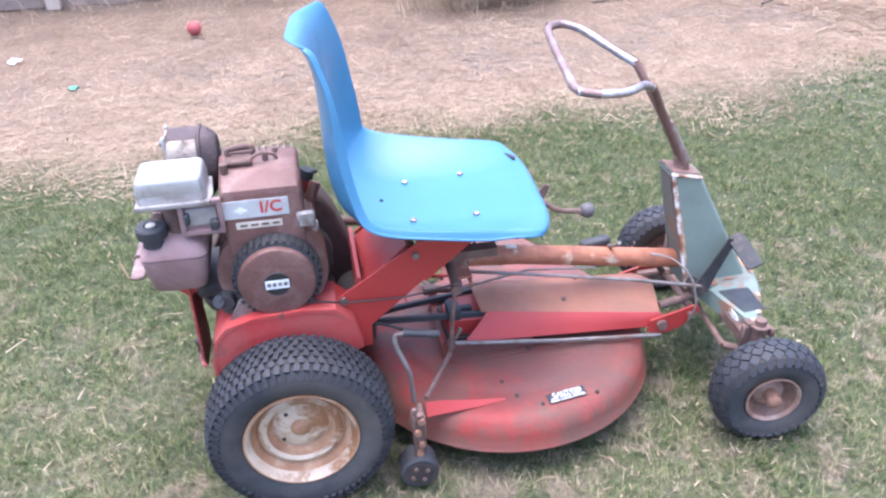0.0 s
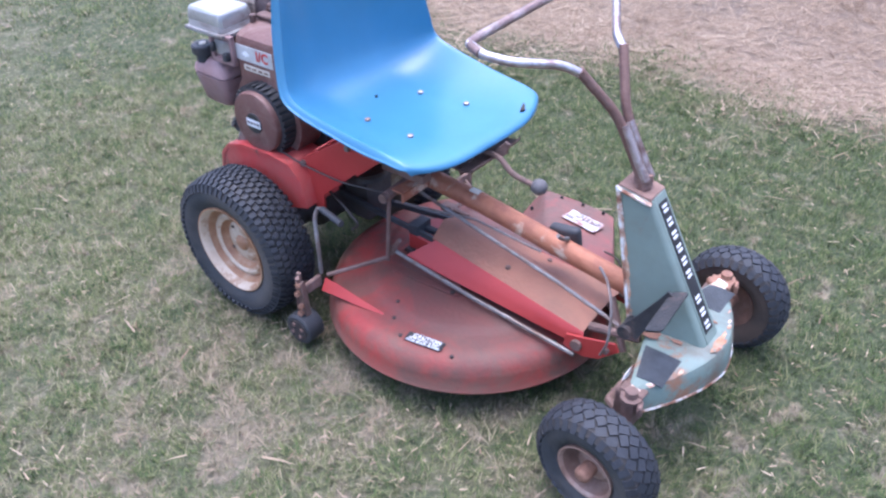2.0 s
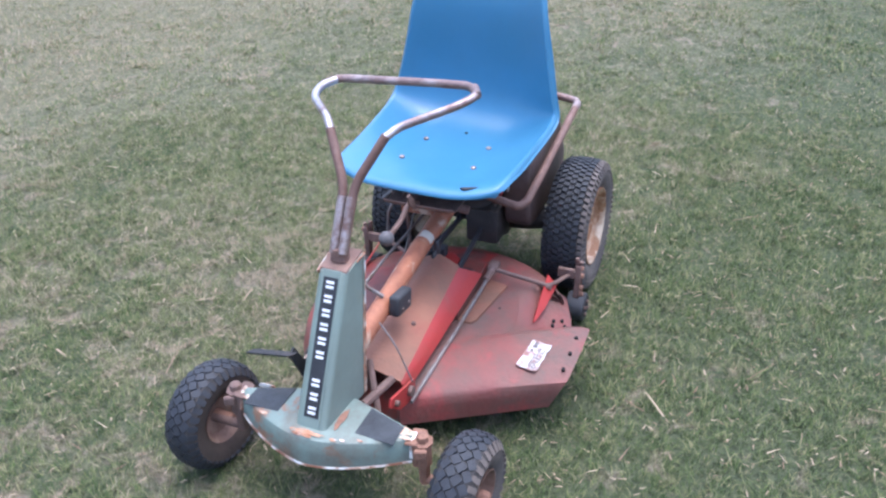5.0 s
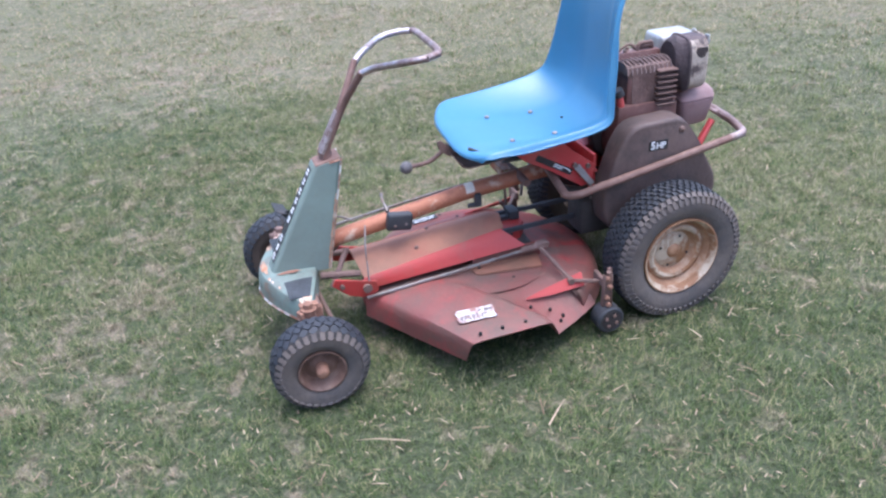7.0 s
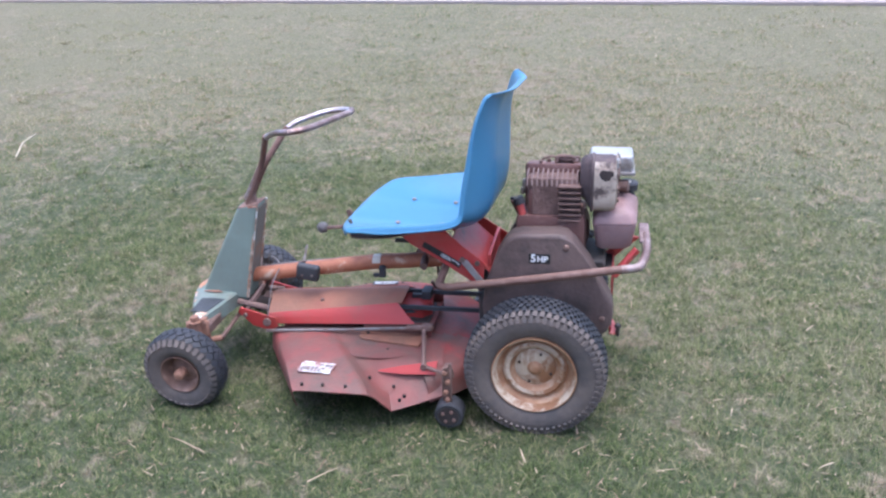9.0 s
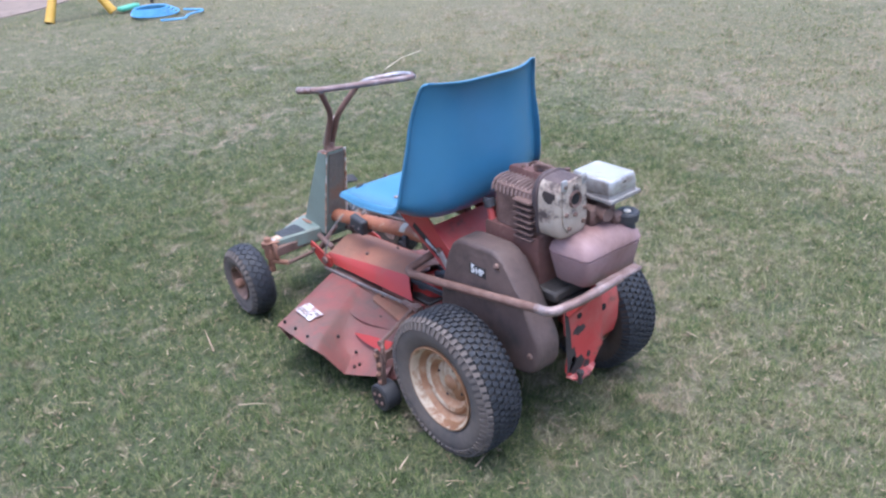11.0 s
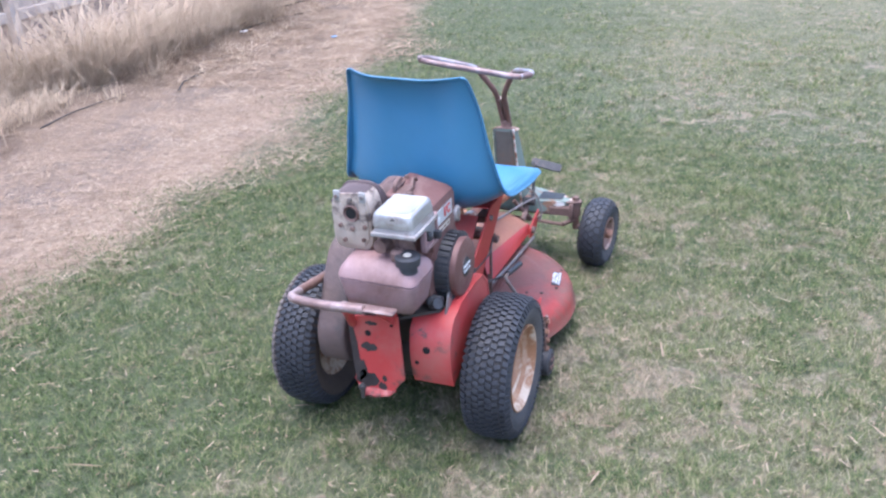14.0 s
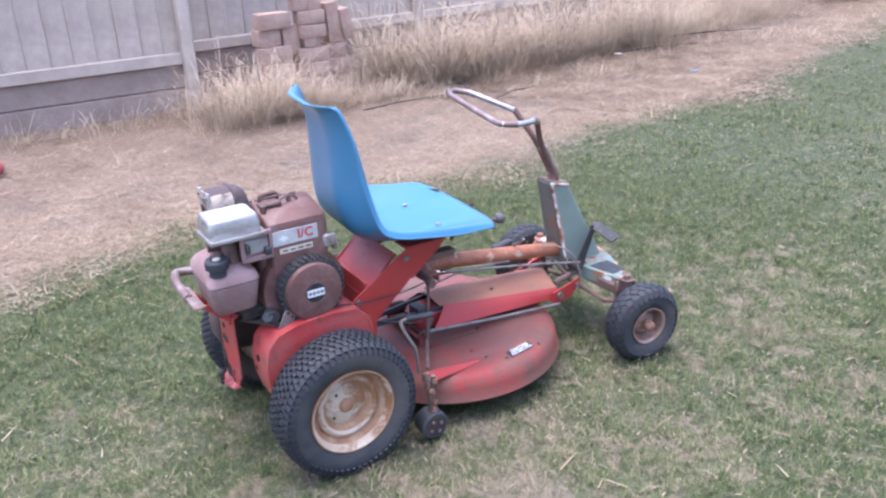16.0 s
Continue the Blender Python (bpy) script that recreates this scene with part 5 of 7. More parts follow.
rod(bm, [(-0.13, -0.12, 0.44), (-0.12, -0.15, 0.41), (-0.05, -0.165, 0.405), (0.05, -0.165, 0.42), (0.12, -0.160, 0.40), (0.25, -0.16, 0.395), (0.36, -0.13, 0.392)], 0.0021, 6, fillet=0.03)
part("throttle_cable", bm, M_DARK, mower)
# dark belt guard disc ahead of the engine
bm = slab(bmesh.new(), circle(0.030, 0.452, 0.080, 36), "xz", -0.052, -0.018, 0.006, 2)
part("belt_guard", bm, M_SOOT, mower, "dark round belt guard")

# ---- deck
DX, DY = 0.50, 0.018
DECK_LINE = [(0.074, 0.361), (0.080, 0.364), (0.086, 0.360), (0.112, 0.356), (0.132, 0.349), (0.145, 0.336), (0.152, 0.320), (0.1555, 0.300), (0.1565, 0.268), (0.1585, 0.258),
             (0.1635, 0.246), (0.1655, 0.232), (0.1658, 0.205), (0.1661, 0.175), (0.1664, 0.150), (0.1666, 0.12), (0.167, 0.04)]


def deck_z(x, y):
    """Height of the deck's upper skin."""
    r = math.hypot(x - DX, y - DY)
    for (za, ra), (zb, rb) in zip(DECK_LINE, DECK_LINE[1:]):
        if rb <= r <= ra:
            return za + (zb - za) * (ra - r) / (ra - rb)
    return DECK_LINE[-1][0]


def inside(p, ring):
    hit = False
    for (x0, y0), (x1, y1) in zip(ring, ring[1:] + ring[:1]):
        if (y0 > p.y) != (y1 > p.y) and p.x < x0 + (x1 - x0) * (p.y - y0) / (y1 - y0):
            hit = not hit
    return hit


bm = bmesh.new()
spin(bm, (DX, DY, 0), "z", DECK_LINE + [(0.163, 0.04), (0.160, 0.22), (0.150, 0.268), (0.142, 0.32), (0.115, 0.351), (0.076, 0.357)], 96, close=True)
opening = [(0.90, 0.08), (0.75, 0.45), (0.40, 0.45), (0.285, 0.335), (0.300, 0.15), (0.50, 0.125), (0.63, 0.105)]
gone = []
for f in bm.faces:
    if all(inside(w.co, opening) for w in f.verts):
        gone.append(f)
    elif f.calc_center_median().y > 0.075:
        f.material_index = 1
bmesh.ops.delete(bm, geom=gone, context="FACES")
deck = part("mower_deck", bm, [M_DECK, M_CHUTE], mower, "round faded red mower deck with a rolled edge", 50)

# discharge chute: a raised tunnel with a rounded step down to a lower plate behind it
INNER = [(0.874, 0.082, 0.078), (0.871, 0.080, 0.120), (0.864, 0.078, 0.141), (0.852, 0.076, 0.152), (0.80, 0.086, 0.162), (0.73, 0.092, 0.1685), (0.676, 0.096, 0.171), (0.664, 0.097, 0.1705),
         (0.654, 0.097, 0.1690), (0.646, 0.096, 0.1685), (0.636, 0.094, 0.1682), (0.622, 0.092, 0.1682), (0.50, 0.104, 0.1685), (0.40, 0.112, 0.1680), (0.290, 0.128, 0.1668)]
OUTER = [(0.682, 0.385, 0.070), (0.680, 0.404, 0.110), (0.677, 0.416, 0.136), (0.671, 0.423, 0.148), (0.640, 0.426, 0.1540), (0.56, 0.428, 0.1570), (0.470, 0.426, 0.1575), (0.458, 0.424, 0.1560),
         (0.449, 0.418, 0.150), (0.442, 0.410, 0.141), (0.434, 0.402, 0.130), (0.426, 0.393, 0.114), (0.401, 0.367, 0.068), (0.335, 0.345, 0.083), (0.262, 0.312, 0.098)]
LOWER = [0, 0, 0, 0, 0.002, 0.003, 0.003, 0.003, -0.001, -0.008, -0.012, -0.014, -0.014, -0.010, -0.004]
rows = []
for s in (0.0, 0.12, 0.26, 0.40, 0.52, 0.62, 0.71, 0.79, 0.86, 0.92, 0.965, 1.0):
    row = []
    for k, (a, b) in enumerate(zip(INNER, OUTER)):
        a, b = Vector(a), Vector(b)
        p = a.lerp(b, s)
        if k < 4:
            fall = s
        elif k < 9:
            fall = 0.30 * s + 0.70 * max(0, (s - 0.86) / 0.14) ** 2
        else:
            fall = max(0, (s - 0.50) / 0.50) ** (1.15 if k > 10 else 1.6)
        p.z = a.z + (b.z - a.z) * fall + LOWER[k] * math.sin(math.pi * max(0, s - 0.10) / 0.90)
        row.append(p)
    rows.append(row)
bm = sheet(bmesh.new(), rows, 0.003)
chute = part("discharge_chute", bm, M_CHUTE, deck, "faded red side discharge chute with an open mouth", 40)
for x, y, z in ((0.647, 0.408, 0.1645), (0.585, 0.407, 0.1665), (0.519, 0.405, 0.1655), (0.470, 0.330, 0.152), (0.371, 0.329, 0.098), (0.383, 0.340, 0.090), (0.405, 0.315, 0.118), (0.455, 0.180, 0.158)):
    part("bolt_hole", spin(bmesh.new(), (x, y, z), "z", [(-0.004, 0.0045), (0.003, 0.0045)], 10), M_HOLE, deck)
for a, r in ((-96, 0.27), (-62, 0.325), (-20, 0.325), (-103, 0.232), (-86, 0.305)):
    x, y = DX + r * math.cos(radians(a)), DY + r * math.sin(radians(a))
    part("deck_bolt", spin(bmesh.new(), (x, y, deck_z(x, y)), "z", [(-0.004, 0.0048), (0.0025, 0.0048)], 8), M_SOOT, deck)
# stickers
cp = face_pose((0.581, -0.272, 0.1580), (0.98, 0.17, 0.0), (-0.14, 0.80, 0.06))
bm = slab(bmesh.new(), [(-0.047, -0.014), (-0.047, 0.014), (0.044, 0.014), (0.047, 0.008), (0.043, 0.002), (0.046, -0.006), (0.041, -0.014)], "xy", -0.0006, 0.0006)
bm.transform(cp)
part("caution_label", bm, M_INK, deck, "black caution label with white print")
writing("lettering", "CAUTION", 0.0140, cp @ Matrix.Translation((0.002, 0.0075, 0.0008)), M_WHITE, deck, spread=1.15)
writing("lettering", "KEEP HANDS & FEET", 0.0075, cp @ Matrix.Translation((-0.002, -0.0018, 0.0008)), M_WHITE, deck, spread=1.10)
writing("lettering", "FROM UNDER MOWER", 0.0075, cp @ Matrix.Translation((-0.002, -0.0098, 0.0008)), M_WHITE, deck, spread=1.10)
sp = face_pose((0.630, 0.330, 0.1722), (-0.99, 0.10, 0.045), (-0.10, -0.93, 0.06))
bm = slab(bmesh.new(), [(-0.052, 0.018), (-0.047, 0.026), (-0.012, 0.025), (0.004, 0.027), (0.030, 0.024), (0.052, 0.026), (0.054, 0.006), (0.050, -0.006), (0.053, -0.024), (0.036, -0.026),
                          (0.022, -0.022), (0.002, -0.026), (-0.022, -0.024), (-0.030, -0.027), (-0.049, -0.025), (-0.054, -0.008), (-0.050, 0.004)], "xy", -0.0008, 0.0008)
bm.transform(sp)
sticker = part("warning_sticker", bm, M_STICKER, deck, "torn white warning sticker with dark unreadable print")
bm = bmesh.new()
for j, v in enumerate((-0.001, -0.0065, -0.012, -0.0175)):
    u = -0.046 + 0.004 * math.sin(2.3 * j)
    for k in range(9):
        w = 0.0055 + 0.0035 * math.sin(4.7 * k + 2.1 * j)
        if u + w < 0.048 and (3 * k + 5 * j) % 7:
            box(bm, (u + w / 2, v, 0.0012), (w, 0.0034, 0.0008))
        u += w + 0.0026
box(bm, (0.036, 0.010, 0.0012), (0.022, 0.010, 0.0008))
box(bm, (0.014, 0.012, 0.0012), (0.010, 0.006, 0.0008))
bm.transform(sp)
tagged(part("print_bar", bm, M_FADEINK, deck, "faded dark print"), kind="stuff")
# belt cover along the top of the deck: a crowned top with sloping sides that run to a point at the rear
bm = bmesh.new()
top = []
for k in range(9):
    u = k / 8
    x, half, z = 0.870 - 0.422 * u, 0.089 - 0.027 * u, 0.208 + 0.050 * u
    crown = 0.034 * (1 - u) + 0.020 * u
    top.append([(x + 0.012 * (1 - abs(j / 4)), half * j / 4, z + crown * (1 - abs(j / 4) ** 1.25)) for j in range(-4, 5)])
top.append([(0.436 - 0.010 * (1 - abs(j / 4)), 0.060 * j / 4, 0.256 + 0.020 * (1 - abs(j / 4) ** 1.25)) for j in range(-4, 5)])
sheet(bm, top, 0.003)
cover = part("belt_cover", bm, M_COVER, mower, "rust-orange belt cover top", 50)
for x, y, z in ((0.642, -0.041, 0.2505), (0.70, 0.045, 0.244)):
    part("bolt", spin(bmesh.new(), (x, y, z), "z", [(-0.003, 0.006), (0.003, 0.006), (0.004, 0.004)], 8), M_RUST, cover)
for s in (-1, 1):
    rows = []
    for k in range(9):
        u = k / 8
        a = Vector((0.872 - 0.424 * u, s * (0.0895 - 0.027 * u), 0.2085 + 0.050 * u))
        b = Vector((0.880 - 0.496 * u, s * (0.101 + 0.004 * u), 0.176 + 0.034 * u))
        rows.append([a, a.lerp(b, 0.25) + Vector((0, s * 0.004, 0.001)), a.lerp(b, 0.6) + Vector((0, s * 0.003, 0)), b])
    part("belt_cover_side", sheet(bmesh.new(), rows, 0.003), M_RED, cover, "bright red side of the belt cover", 50)
bm = bmesh.new()
for s in (-1, 1):
    slab(bm, [(0.335, 0.160), (0.335, 0.214), (0.40, 0.209), (0.548, 0.198), (0.553, 0.176), (0.540, 0.160)], "xz", s * 0.099 - 0.0015, s * 0.099 + 0.0015)
slab(bm, [(0.335, -0.098), (0.54, -0.098), (0.54, 0.098), (0.335, 0.098)], "xy", 0.185, 0.189)
part("cover_base", bm, M_DECK, mower, "dull red mounting base under the belt cover")
for s in (-1, 1):
    bm = slab(bmesh.new(), [(0.345, s * 0.100), (0.362, s * (0.126 if s < 0 else 0.170)), (0.540, s * (0.118 if s < 0 else 0.146)), (0.556, s * (0.110 if s < 0 else 0.136)), (0.560, s * 0.106), (0.552, s * 0.100)], "xy", 0.1665, 0.1705 + 0.002 * (s > 0))
    part("base_flange", bm, M_COVER if s > 0 else M_DECK, mower, "rust-brown flange bolted to the deck")
    part("bolt", spin(bmesh.new(), (0.535, s * 0.112, 0.170), "z", [(-0.003, 0.006), (0.005, 0.006)], 6), M_SOOT, mower)
bm = bmesh.new()
spin(bm, (0.42, 0.0, 0.0), "z", [(0.192, 0.046), (0.200, 0.050), (0.204, 0.042), (0.214, 0.042), (0.218, 0.050), (0.226, 0.046)], 32)
box(bm, (0.40, 0.0, 0.193), (0.10, 0.14, 0.012), bevel=0.004)
part("spindle_pulley", bm, M_DARK, mower, "black pulley under the belt cover")
bm = slab(bmesh.new(), [(0.452, -0.060), (0.452, 0.050), (0.375, 0.040), (0.350, 0.010), (0.358, -0.055)], "xy", 0.189, 0.240, 0.003, 1)
housing = part("spindle_housing", bm, M_RED, mower, "red steel housing behind the belt cover")
bm = box(bmesh.new(), (0.372, -0.030, 0.252), (0.030, 0.052, 0.030), bevel=0.004, segments=2)
box(bm, (0.398, -0.020, 0.245), (0.044, 0.016, 0.016), bevel=0.003)
part("belt_keeper", bm, M_BLACK, housing, "black belt keeper")
bm = bmesh.new()
for front, mid, back in (((0.470, 0.058, 0.243), (0.30, 0.040, 0.236), (0.10, 0.018, 0.226)), ((0.470, -0.052, 0.246), (0.30, -0.044, 0.250), (0.10, -0.034, 0.258))):
    for p, q in ((front, mid), (mid, back)):
        p, q = Vector(p), Vector(q)
        w, h = Vector((0, 0.0055, 0)), Vector((0, 0, 0.0065))
        loft(bm, [[e - w - h, e + w - h, e + w * 0.8 + h, e - w * 0.8 + h] for e in (p, q)])
bmesh.ops.recalc_face_normals(bm, faces=bm.faces)
part("drive_belt", bm, M_BLACK, mower, "black rubber drive belt")
for s in (-1, 1):
    bm = slab(bmesh.new(), [(0.835, 0.170), (0.840, 0.202), (0.885, 0.212), (0.955, 0.232), (0.964, 0.214), (0.92, 0.172), (0.885, 0.160), (0.855, 0.160)], "xz", s * 0.106 - 0.003, s * 0.106 + 0.003, 0.001, 1)
    ear = part("front_bracket", bm, M_RED, mower, "red front hanger bracket")
    part("bolt", spin(bmesh.new(), (0.868, s * 0.111, 0.187), "y", [(-0.007, 0.013), (0.007, 0.013)], 12), M_RUST, ear)
    part("bolt", spin(bmesh.new(), (0.938, s * 0.111, 0.208), "y", [(-0.007, 0.007), (0.007, 0.007)], 8), M_RUST, ear)

# lift rods, links and levers
bm = rod(bmesh.new(), [(0.866, -0.115, 0.160), (0.60, -0.1165, 0.188), (0.352, -0.110, 0.217)], 0.0050, 8)
part("lift_rod", bm, M_STEEL, mower, "straight grey steel lift rod")
bm = rod(bmesh.new(), [(0.243, -0.252, 0.185), (0.238, -0.247, 0.262), (0.214, -0.226, 0.318), (0.213, -0.212, 0.340), (0.258, -0.221, 0.345)], 0.0052, 8, fillet=0.013)
lever = part("lift_lever", bm, M_STEEL, mower, "bent grey steel lift lever with a rubber grip")
bm = rod(bmesh.new(), [(0.232, -0.2155, 0.3435), (0.308, -0.2295, 0.340)], 0.0085, 10)
part("rod_sleeve", bm, M_BLACK, lever, "black rubber grip")
bm = rod(bmesh.new(), [(0.30, -0.19, 0.30), (0.285, -0.15, 0.285), (0.22, -0.13, 0.30), (0.12, -0.11, 0.33)], 0.0035, 6, fillet=0.03)
part("control_wire", bm, M_DARK, mower)
bm = rod(bmesh.new(), [(0.872, 0.113, 0.157), (0.60, 0.121, 0.184), (0.352, 0.126, 0.211)], 0.0050, 8)
part("lift_rod", bm, M_STEEL, mower, "straight grey steel lift rod")
bm = bmesh.new()
rod(bm, [(0.365, -0.135, 0.388), (0.365, 0.0, 0.395), (0.36, 0.06, 0.385)], 0.012, 10)
rod(bm, [(0.363, -0.122, 0.388), (0.346, -0.125, 0.192)], 0.0048, 8)
spin(bm, (0.352, -0.112, 0.217), "y", [(-0.008, 0.011), (0.008, 0.011)], 12)
rod(bm, [(0.375, -0.110, 0.255), (0.352, -0.112, 0.217)], 0.006, 8)
rod(bm, [(0.346, -0.125, 0.200), (0.268, -0.256, 0.192)], 0.0055, 8)
rod(bm, [(0.362, -0.122, 0.384), (0.362, -0.146, 0.384)], 0.012, 10)
part("lift_linkage", bm, M_RUST, mower, "rusty lift links and cross shaft")
bm = rod(bmesh.new(), [(0.352, 0.126, 0.211), (0.322, 0.274, 0.170)], 0.0062, 8)
rod(bm, [(0.322, 0.274, 0.168), (0.245, 0.318, 0.172)], 0.0055, 8)
spin(bm, (0.352, 0.126, 0.212), "y", [(-0.012, 0.010), (0.012, 0.010)], 12)
spin(bm, (0.322, 0.276, 0.168), "y", [(-0.007, 0.010), (0.007, 0.010)], 8)
rod(bm, [(0.405, 0.122, 0.206), (0.345, 0.127, 0.212)], 0.0095, 8)
box(bm, (0.338, 0.124, 0.214), (0.030, 0.026, 0.018), bevel=0.003)
part("lift_link", bm, M_RUST, mower, "rusty lift link")
bm = box(bmesh.new(), (0.382, -0.072, 0.398), (0.040, 0.095, 0.005), bevel=0.001)
box(bm, (0.3995, -0.072, 0.387), (0.005, 0.095, 0.026), bevel=0.001)
box(bm, (0.3645, -0.072, 0.387), (0.005, 0.095, 0.026), bevel=0.001)
part("pivot_block", bm, M_TUBE, mower, "orange rusty pivot bar")
bm = bmesh.new()
sheet(bm, [[(0.266, -0.262, 0.186), (0.300, -0.258, 0.182), (0.380, -0.256, 0.168), (0.442, -0.254, 0.159)],
           [(0.266, -0.278, 0.158), (0.300, -0.275, 0.158), (0.380, -0.268, 0.157), (0.445, -0.258, 0.157)]], 0.003)
part("gusset", bm, M_RED, deck, "bright red triangular gusset")
bm = bmesh.new()
sheet(bm, [[(0.284, 0.262, 0.182), (0.315, 0.264, 0.175), (0.390, 0.270, 0.162), (0.458, 0.276, 0.145)],
           [(0.286, 0.288, 0.150), (0.315, 0.287, 0.149), (0.390, 0.286, 0.143), (0.460, 0.279, 0.143)]], 0.003)
part("gusset", bm, M_RED, deck, "bright red triangular gusset")

def gauge_wheel(y, s):
    bm = bmesh.new()
    for dx, lean in ((-0.011, 4), (0.011, -3)):
        box(bm, (0.242 + dx, y + s * 0.002, 0.152), (0.004, 0.016, 0.105), turn=Matrix.Rotation(radians(s * lean), 4, "X"), bevel=0.0015)
    box(bm, (0.243, y + s * 0.003, 0.150), (0.021, 0.004, 0.096), turn=Matrix.Rotation(radians(s * 2), 4, "X"), bevel=0.0015)
    box(bm, (0.231, y - s * 0.004, 0.196), (0.012, 0.010, 0.048), turn=Matrix.Rotation(radians(8), 4, "Y"), bevel=0.002)
    box(bm, (0.250, y - s * 0.030, 0.176), (0.012, 0.050, 0.030), bevel=0.003)
    rod(bm, [(0.243, y + s * 0.010, 0.215), (0.243, y - s * 0.002, 0.178)], 0.006, 8)
    hanger = part("gauge_bracket", bm, M_RUST, mower, "rusty slotted bracket of a deck wheel")
    for dx, z in ((0.004, 0.196), (-0.004, 0.166), (0.003, 0.132), (-0.002, 0.108)):
        part("bolt", spin(bmesh.new(), (0.242 + dx, y + s * 0.011, z), "y", [(-0.006, 0.0075), (0.004, 0.0075), (0.006, 0.005)], 6), M_ORANGE, hanger)
    bm = spin(bmesh.new(), (0.236, y, 0.062), "y", [(-0.024, 0.018), (-0.026, 0.036), (-0.022, 0.041), (0.022, 0.041), (0.026, 0.036), (0.024, 0.018)], 28)
    wheel = part("gauge_wheel", bm, M_BLACK, hanger, "small black plastic deck wheel")
    bm = bmesh.new()
    spin(bm, (0.236, y + s * 0.0255, 0.062), "y", [(-0.002, 0.029), (0.0012, 0.029)], 20)
    part("wheel_boss", bm, M_SOOT, hanger)
    for k in range(4):
        a = 0.5 + math.pi * k / 2
        part("bolt", spin(bmesh.new(), (0.236 + 0.018 * math.cos(a), y + s * 0.028, 0.062 + 0.018 * math.sin(a)), "y", [(-0.003, 0.0052), (0.003, 0.0052)], 6), M_RUST, hanger)


gauge_wheel(-0.318, -1)
gauge_wheel(0.335, 1)

# ---- front axle cover and steering tower
bm = bmesh.new()
rows = []
for k in range(-14, 15):
    y = 0.205 * k / 14
    u = abs(k) / 14
    xf = 1.150 - 0.085 * u ** 1.7
    xr = 0.985 + 0.052 * u ** 1.2
    hump = 0.252 - 0.010 * u
    rows.append([(xr - 0.004, y, hump - 0.045), (xr, y, hump - 0.004), (xr + 0.006, y, hump), (xr + (xf - xr) * 0.55, y, hump + 0.002), (xf - 0.018, y, hump + 0.001),
                 (xf - 0.009, y, hump - 0.003), (xf - 0.004, y, hump - 0.012), (xf, y, hump - 0.036), (xf + 0.002, y, hump - 0.066 + 0.012 * u)])
sheet(bm, rows, 0.003)
axle = part("axle_cover", bm, M_AXLE, mower, "sage green pressed axle cover with rusty edges", 24)
bm = bmesh.new()
for s in (-1, 1):
    bm = bmesh.new()
    rows = []
    for k in range(5):
        y = s * (0.092 + 0.086 * k / 4)
        u = abs(y) / 0.205
        xr, xf = 0.985 + 0.052 * u ** 1.2, 1.150 - 0.085 * u ** 1.7
        z = 0.2535 - 0.010 * u + 0.0012
        a, b = xr + 0.008, xr + 0.086 - 0.006 * k
        rows.append([(a, y, z), ((a + b) / 2, y, z + 0.001), (b, y, z - 0.0008)])
    sheet(bm, rows, 0.0015)
    part("foot_pad", bm, M_PAD, axle, "worn black foot pad")
bm = bmesh.new()
edge = []
for k in range(-14, 15):
    y = 0.2055 * k / 14
    u = abs(k) / 14
    edge.append((1.1505 - 0.085 * u ** 1.7, y, 0.252 - 0.010 * u - 0.066 + 0.012 * u))
rod(bm, edge, 0.0034, 6)
for s in (-1, 1):
    rod(bm, [(1.040, s * 0.206, 0.242), (1.062, s * 0.206, 0.238), (1.068, s * 0.206, 0.20)], 0.0045, 6)
part("worn_edge", bm, M_CHIP, axle, "rusty chipped edge")
for s in (1,):
    rows = []
    for k in range(4):
        y = s * (0.177 + 0.026 * k / 3)
        u = abs(y) / 0.205
        xr, xf = 0.985 + 0.052 * u ** 1.2, 1.150 - 0.085 * u ** 1.7
        z = 0.2535 - 0.010 * u + 0.001
        rows.append([(xr + 0.003, y, z - 0.002), ((xr + xf) / 2, y, z), (xf - 0.02, y, z - 0.002)])
    part("rust_patch", sheet(bmesh.new(), rows, 0.0012), M_TANRUST, axle, "bare tan and orange rusty patch")
stain = random.Random(11)


def blot(bm, x, y, z, sx, sy, seed):
    """A thin ragged blot lying on a level face."""
    rnd = random.Random(seed)
    ring = [(x + sx * math.cos(6.283 * k / 16) * rnd.uniform(0.6, 1.15), y + sy * math.sin(6.283 * k / 16) * rnd.uniform(0.6, 1.15)) for k in range(16)]
    return slab(bm, ring, "xy", z, z + 0.0007)


for k, (x, y, sx, sy) in enumerate(((1.128, 0.0, 0.008, 0.040), (1.060, -0.050, 0.016, 0.006), (1.010, -0.060, 0.022, 0.020), (1.070, 0.050, 0.035, 0.008))):
    part("rust_stain", blot(bmesh.new(), x, y, 0.2540, sx, sy, 30 + k), M_ORANGE if k else M_TANRUST, axle, "brown rust stain")
for k in range(14):
    y = stain.uniform(-0.19, 0.19)
    u = abs(y) / 0.205
    x = 1.150 - 0.085 * u ** 1.7 - 0.014
    part("paint_chip", blot(bmesh.new(), x, y, 0.2528 - 0.010 * u, stain.uniform(0.0025, 0.006), stain.uniform(0.004, 0.018), 60 + k), M_CHIP if k % 2 else M_TANRUST, axle)
bm = slab(bmesh.new(), [(-0.192, 0.232), (-0.186, 0.2405), (-0.170, 0.2415), (-0.152, 0.2425), (-0.142, 0.236), (-0.150, 0.229), (-0.166, 0.224), (-0.180, 0.226)], "yz", 1.0150, 1.0165)
part("paint_chip", bm, M_CHIP, axle, "white chipped patch on the rear skirt")
bm = bmesh.new()
box(bm, (1.030, 0, 0.205), (0.035, 0.43, 0.035), bevel=0.004)
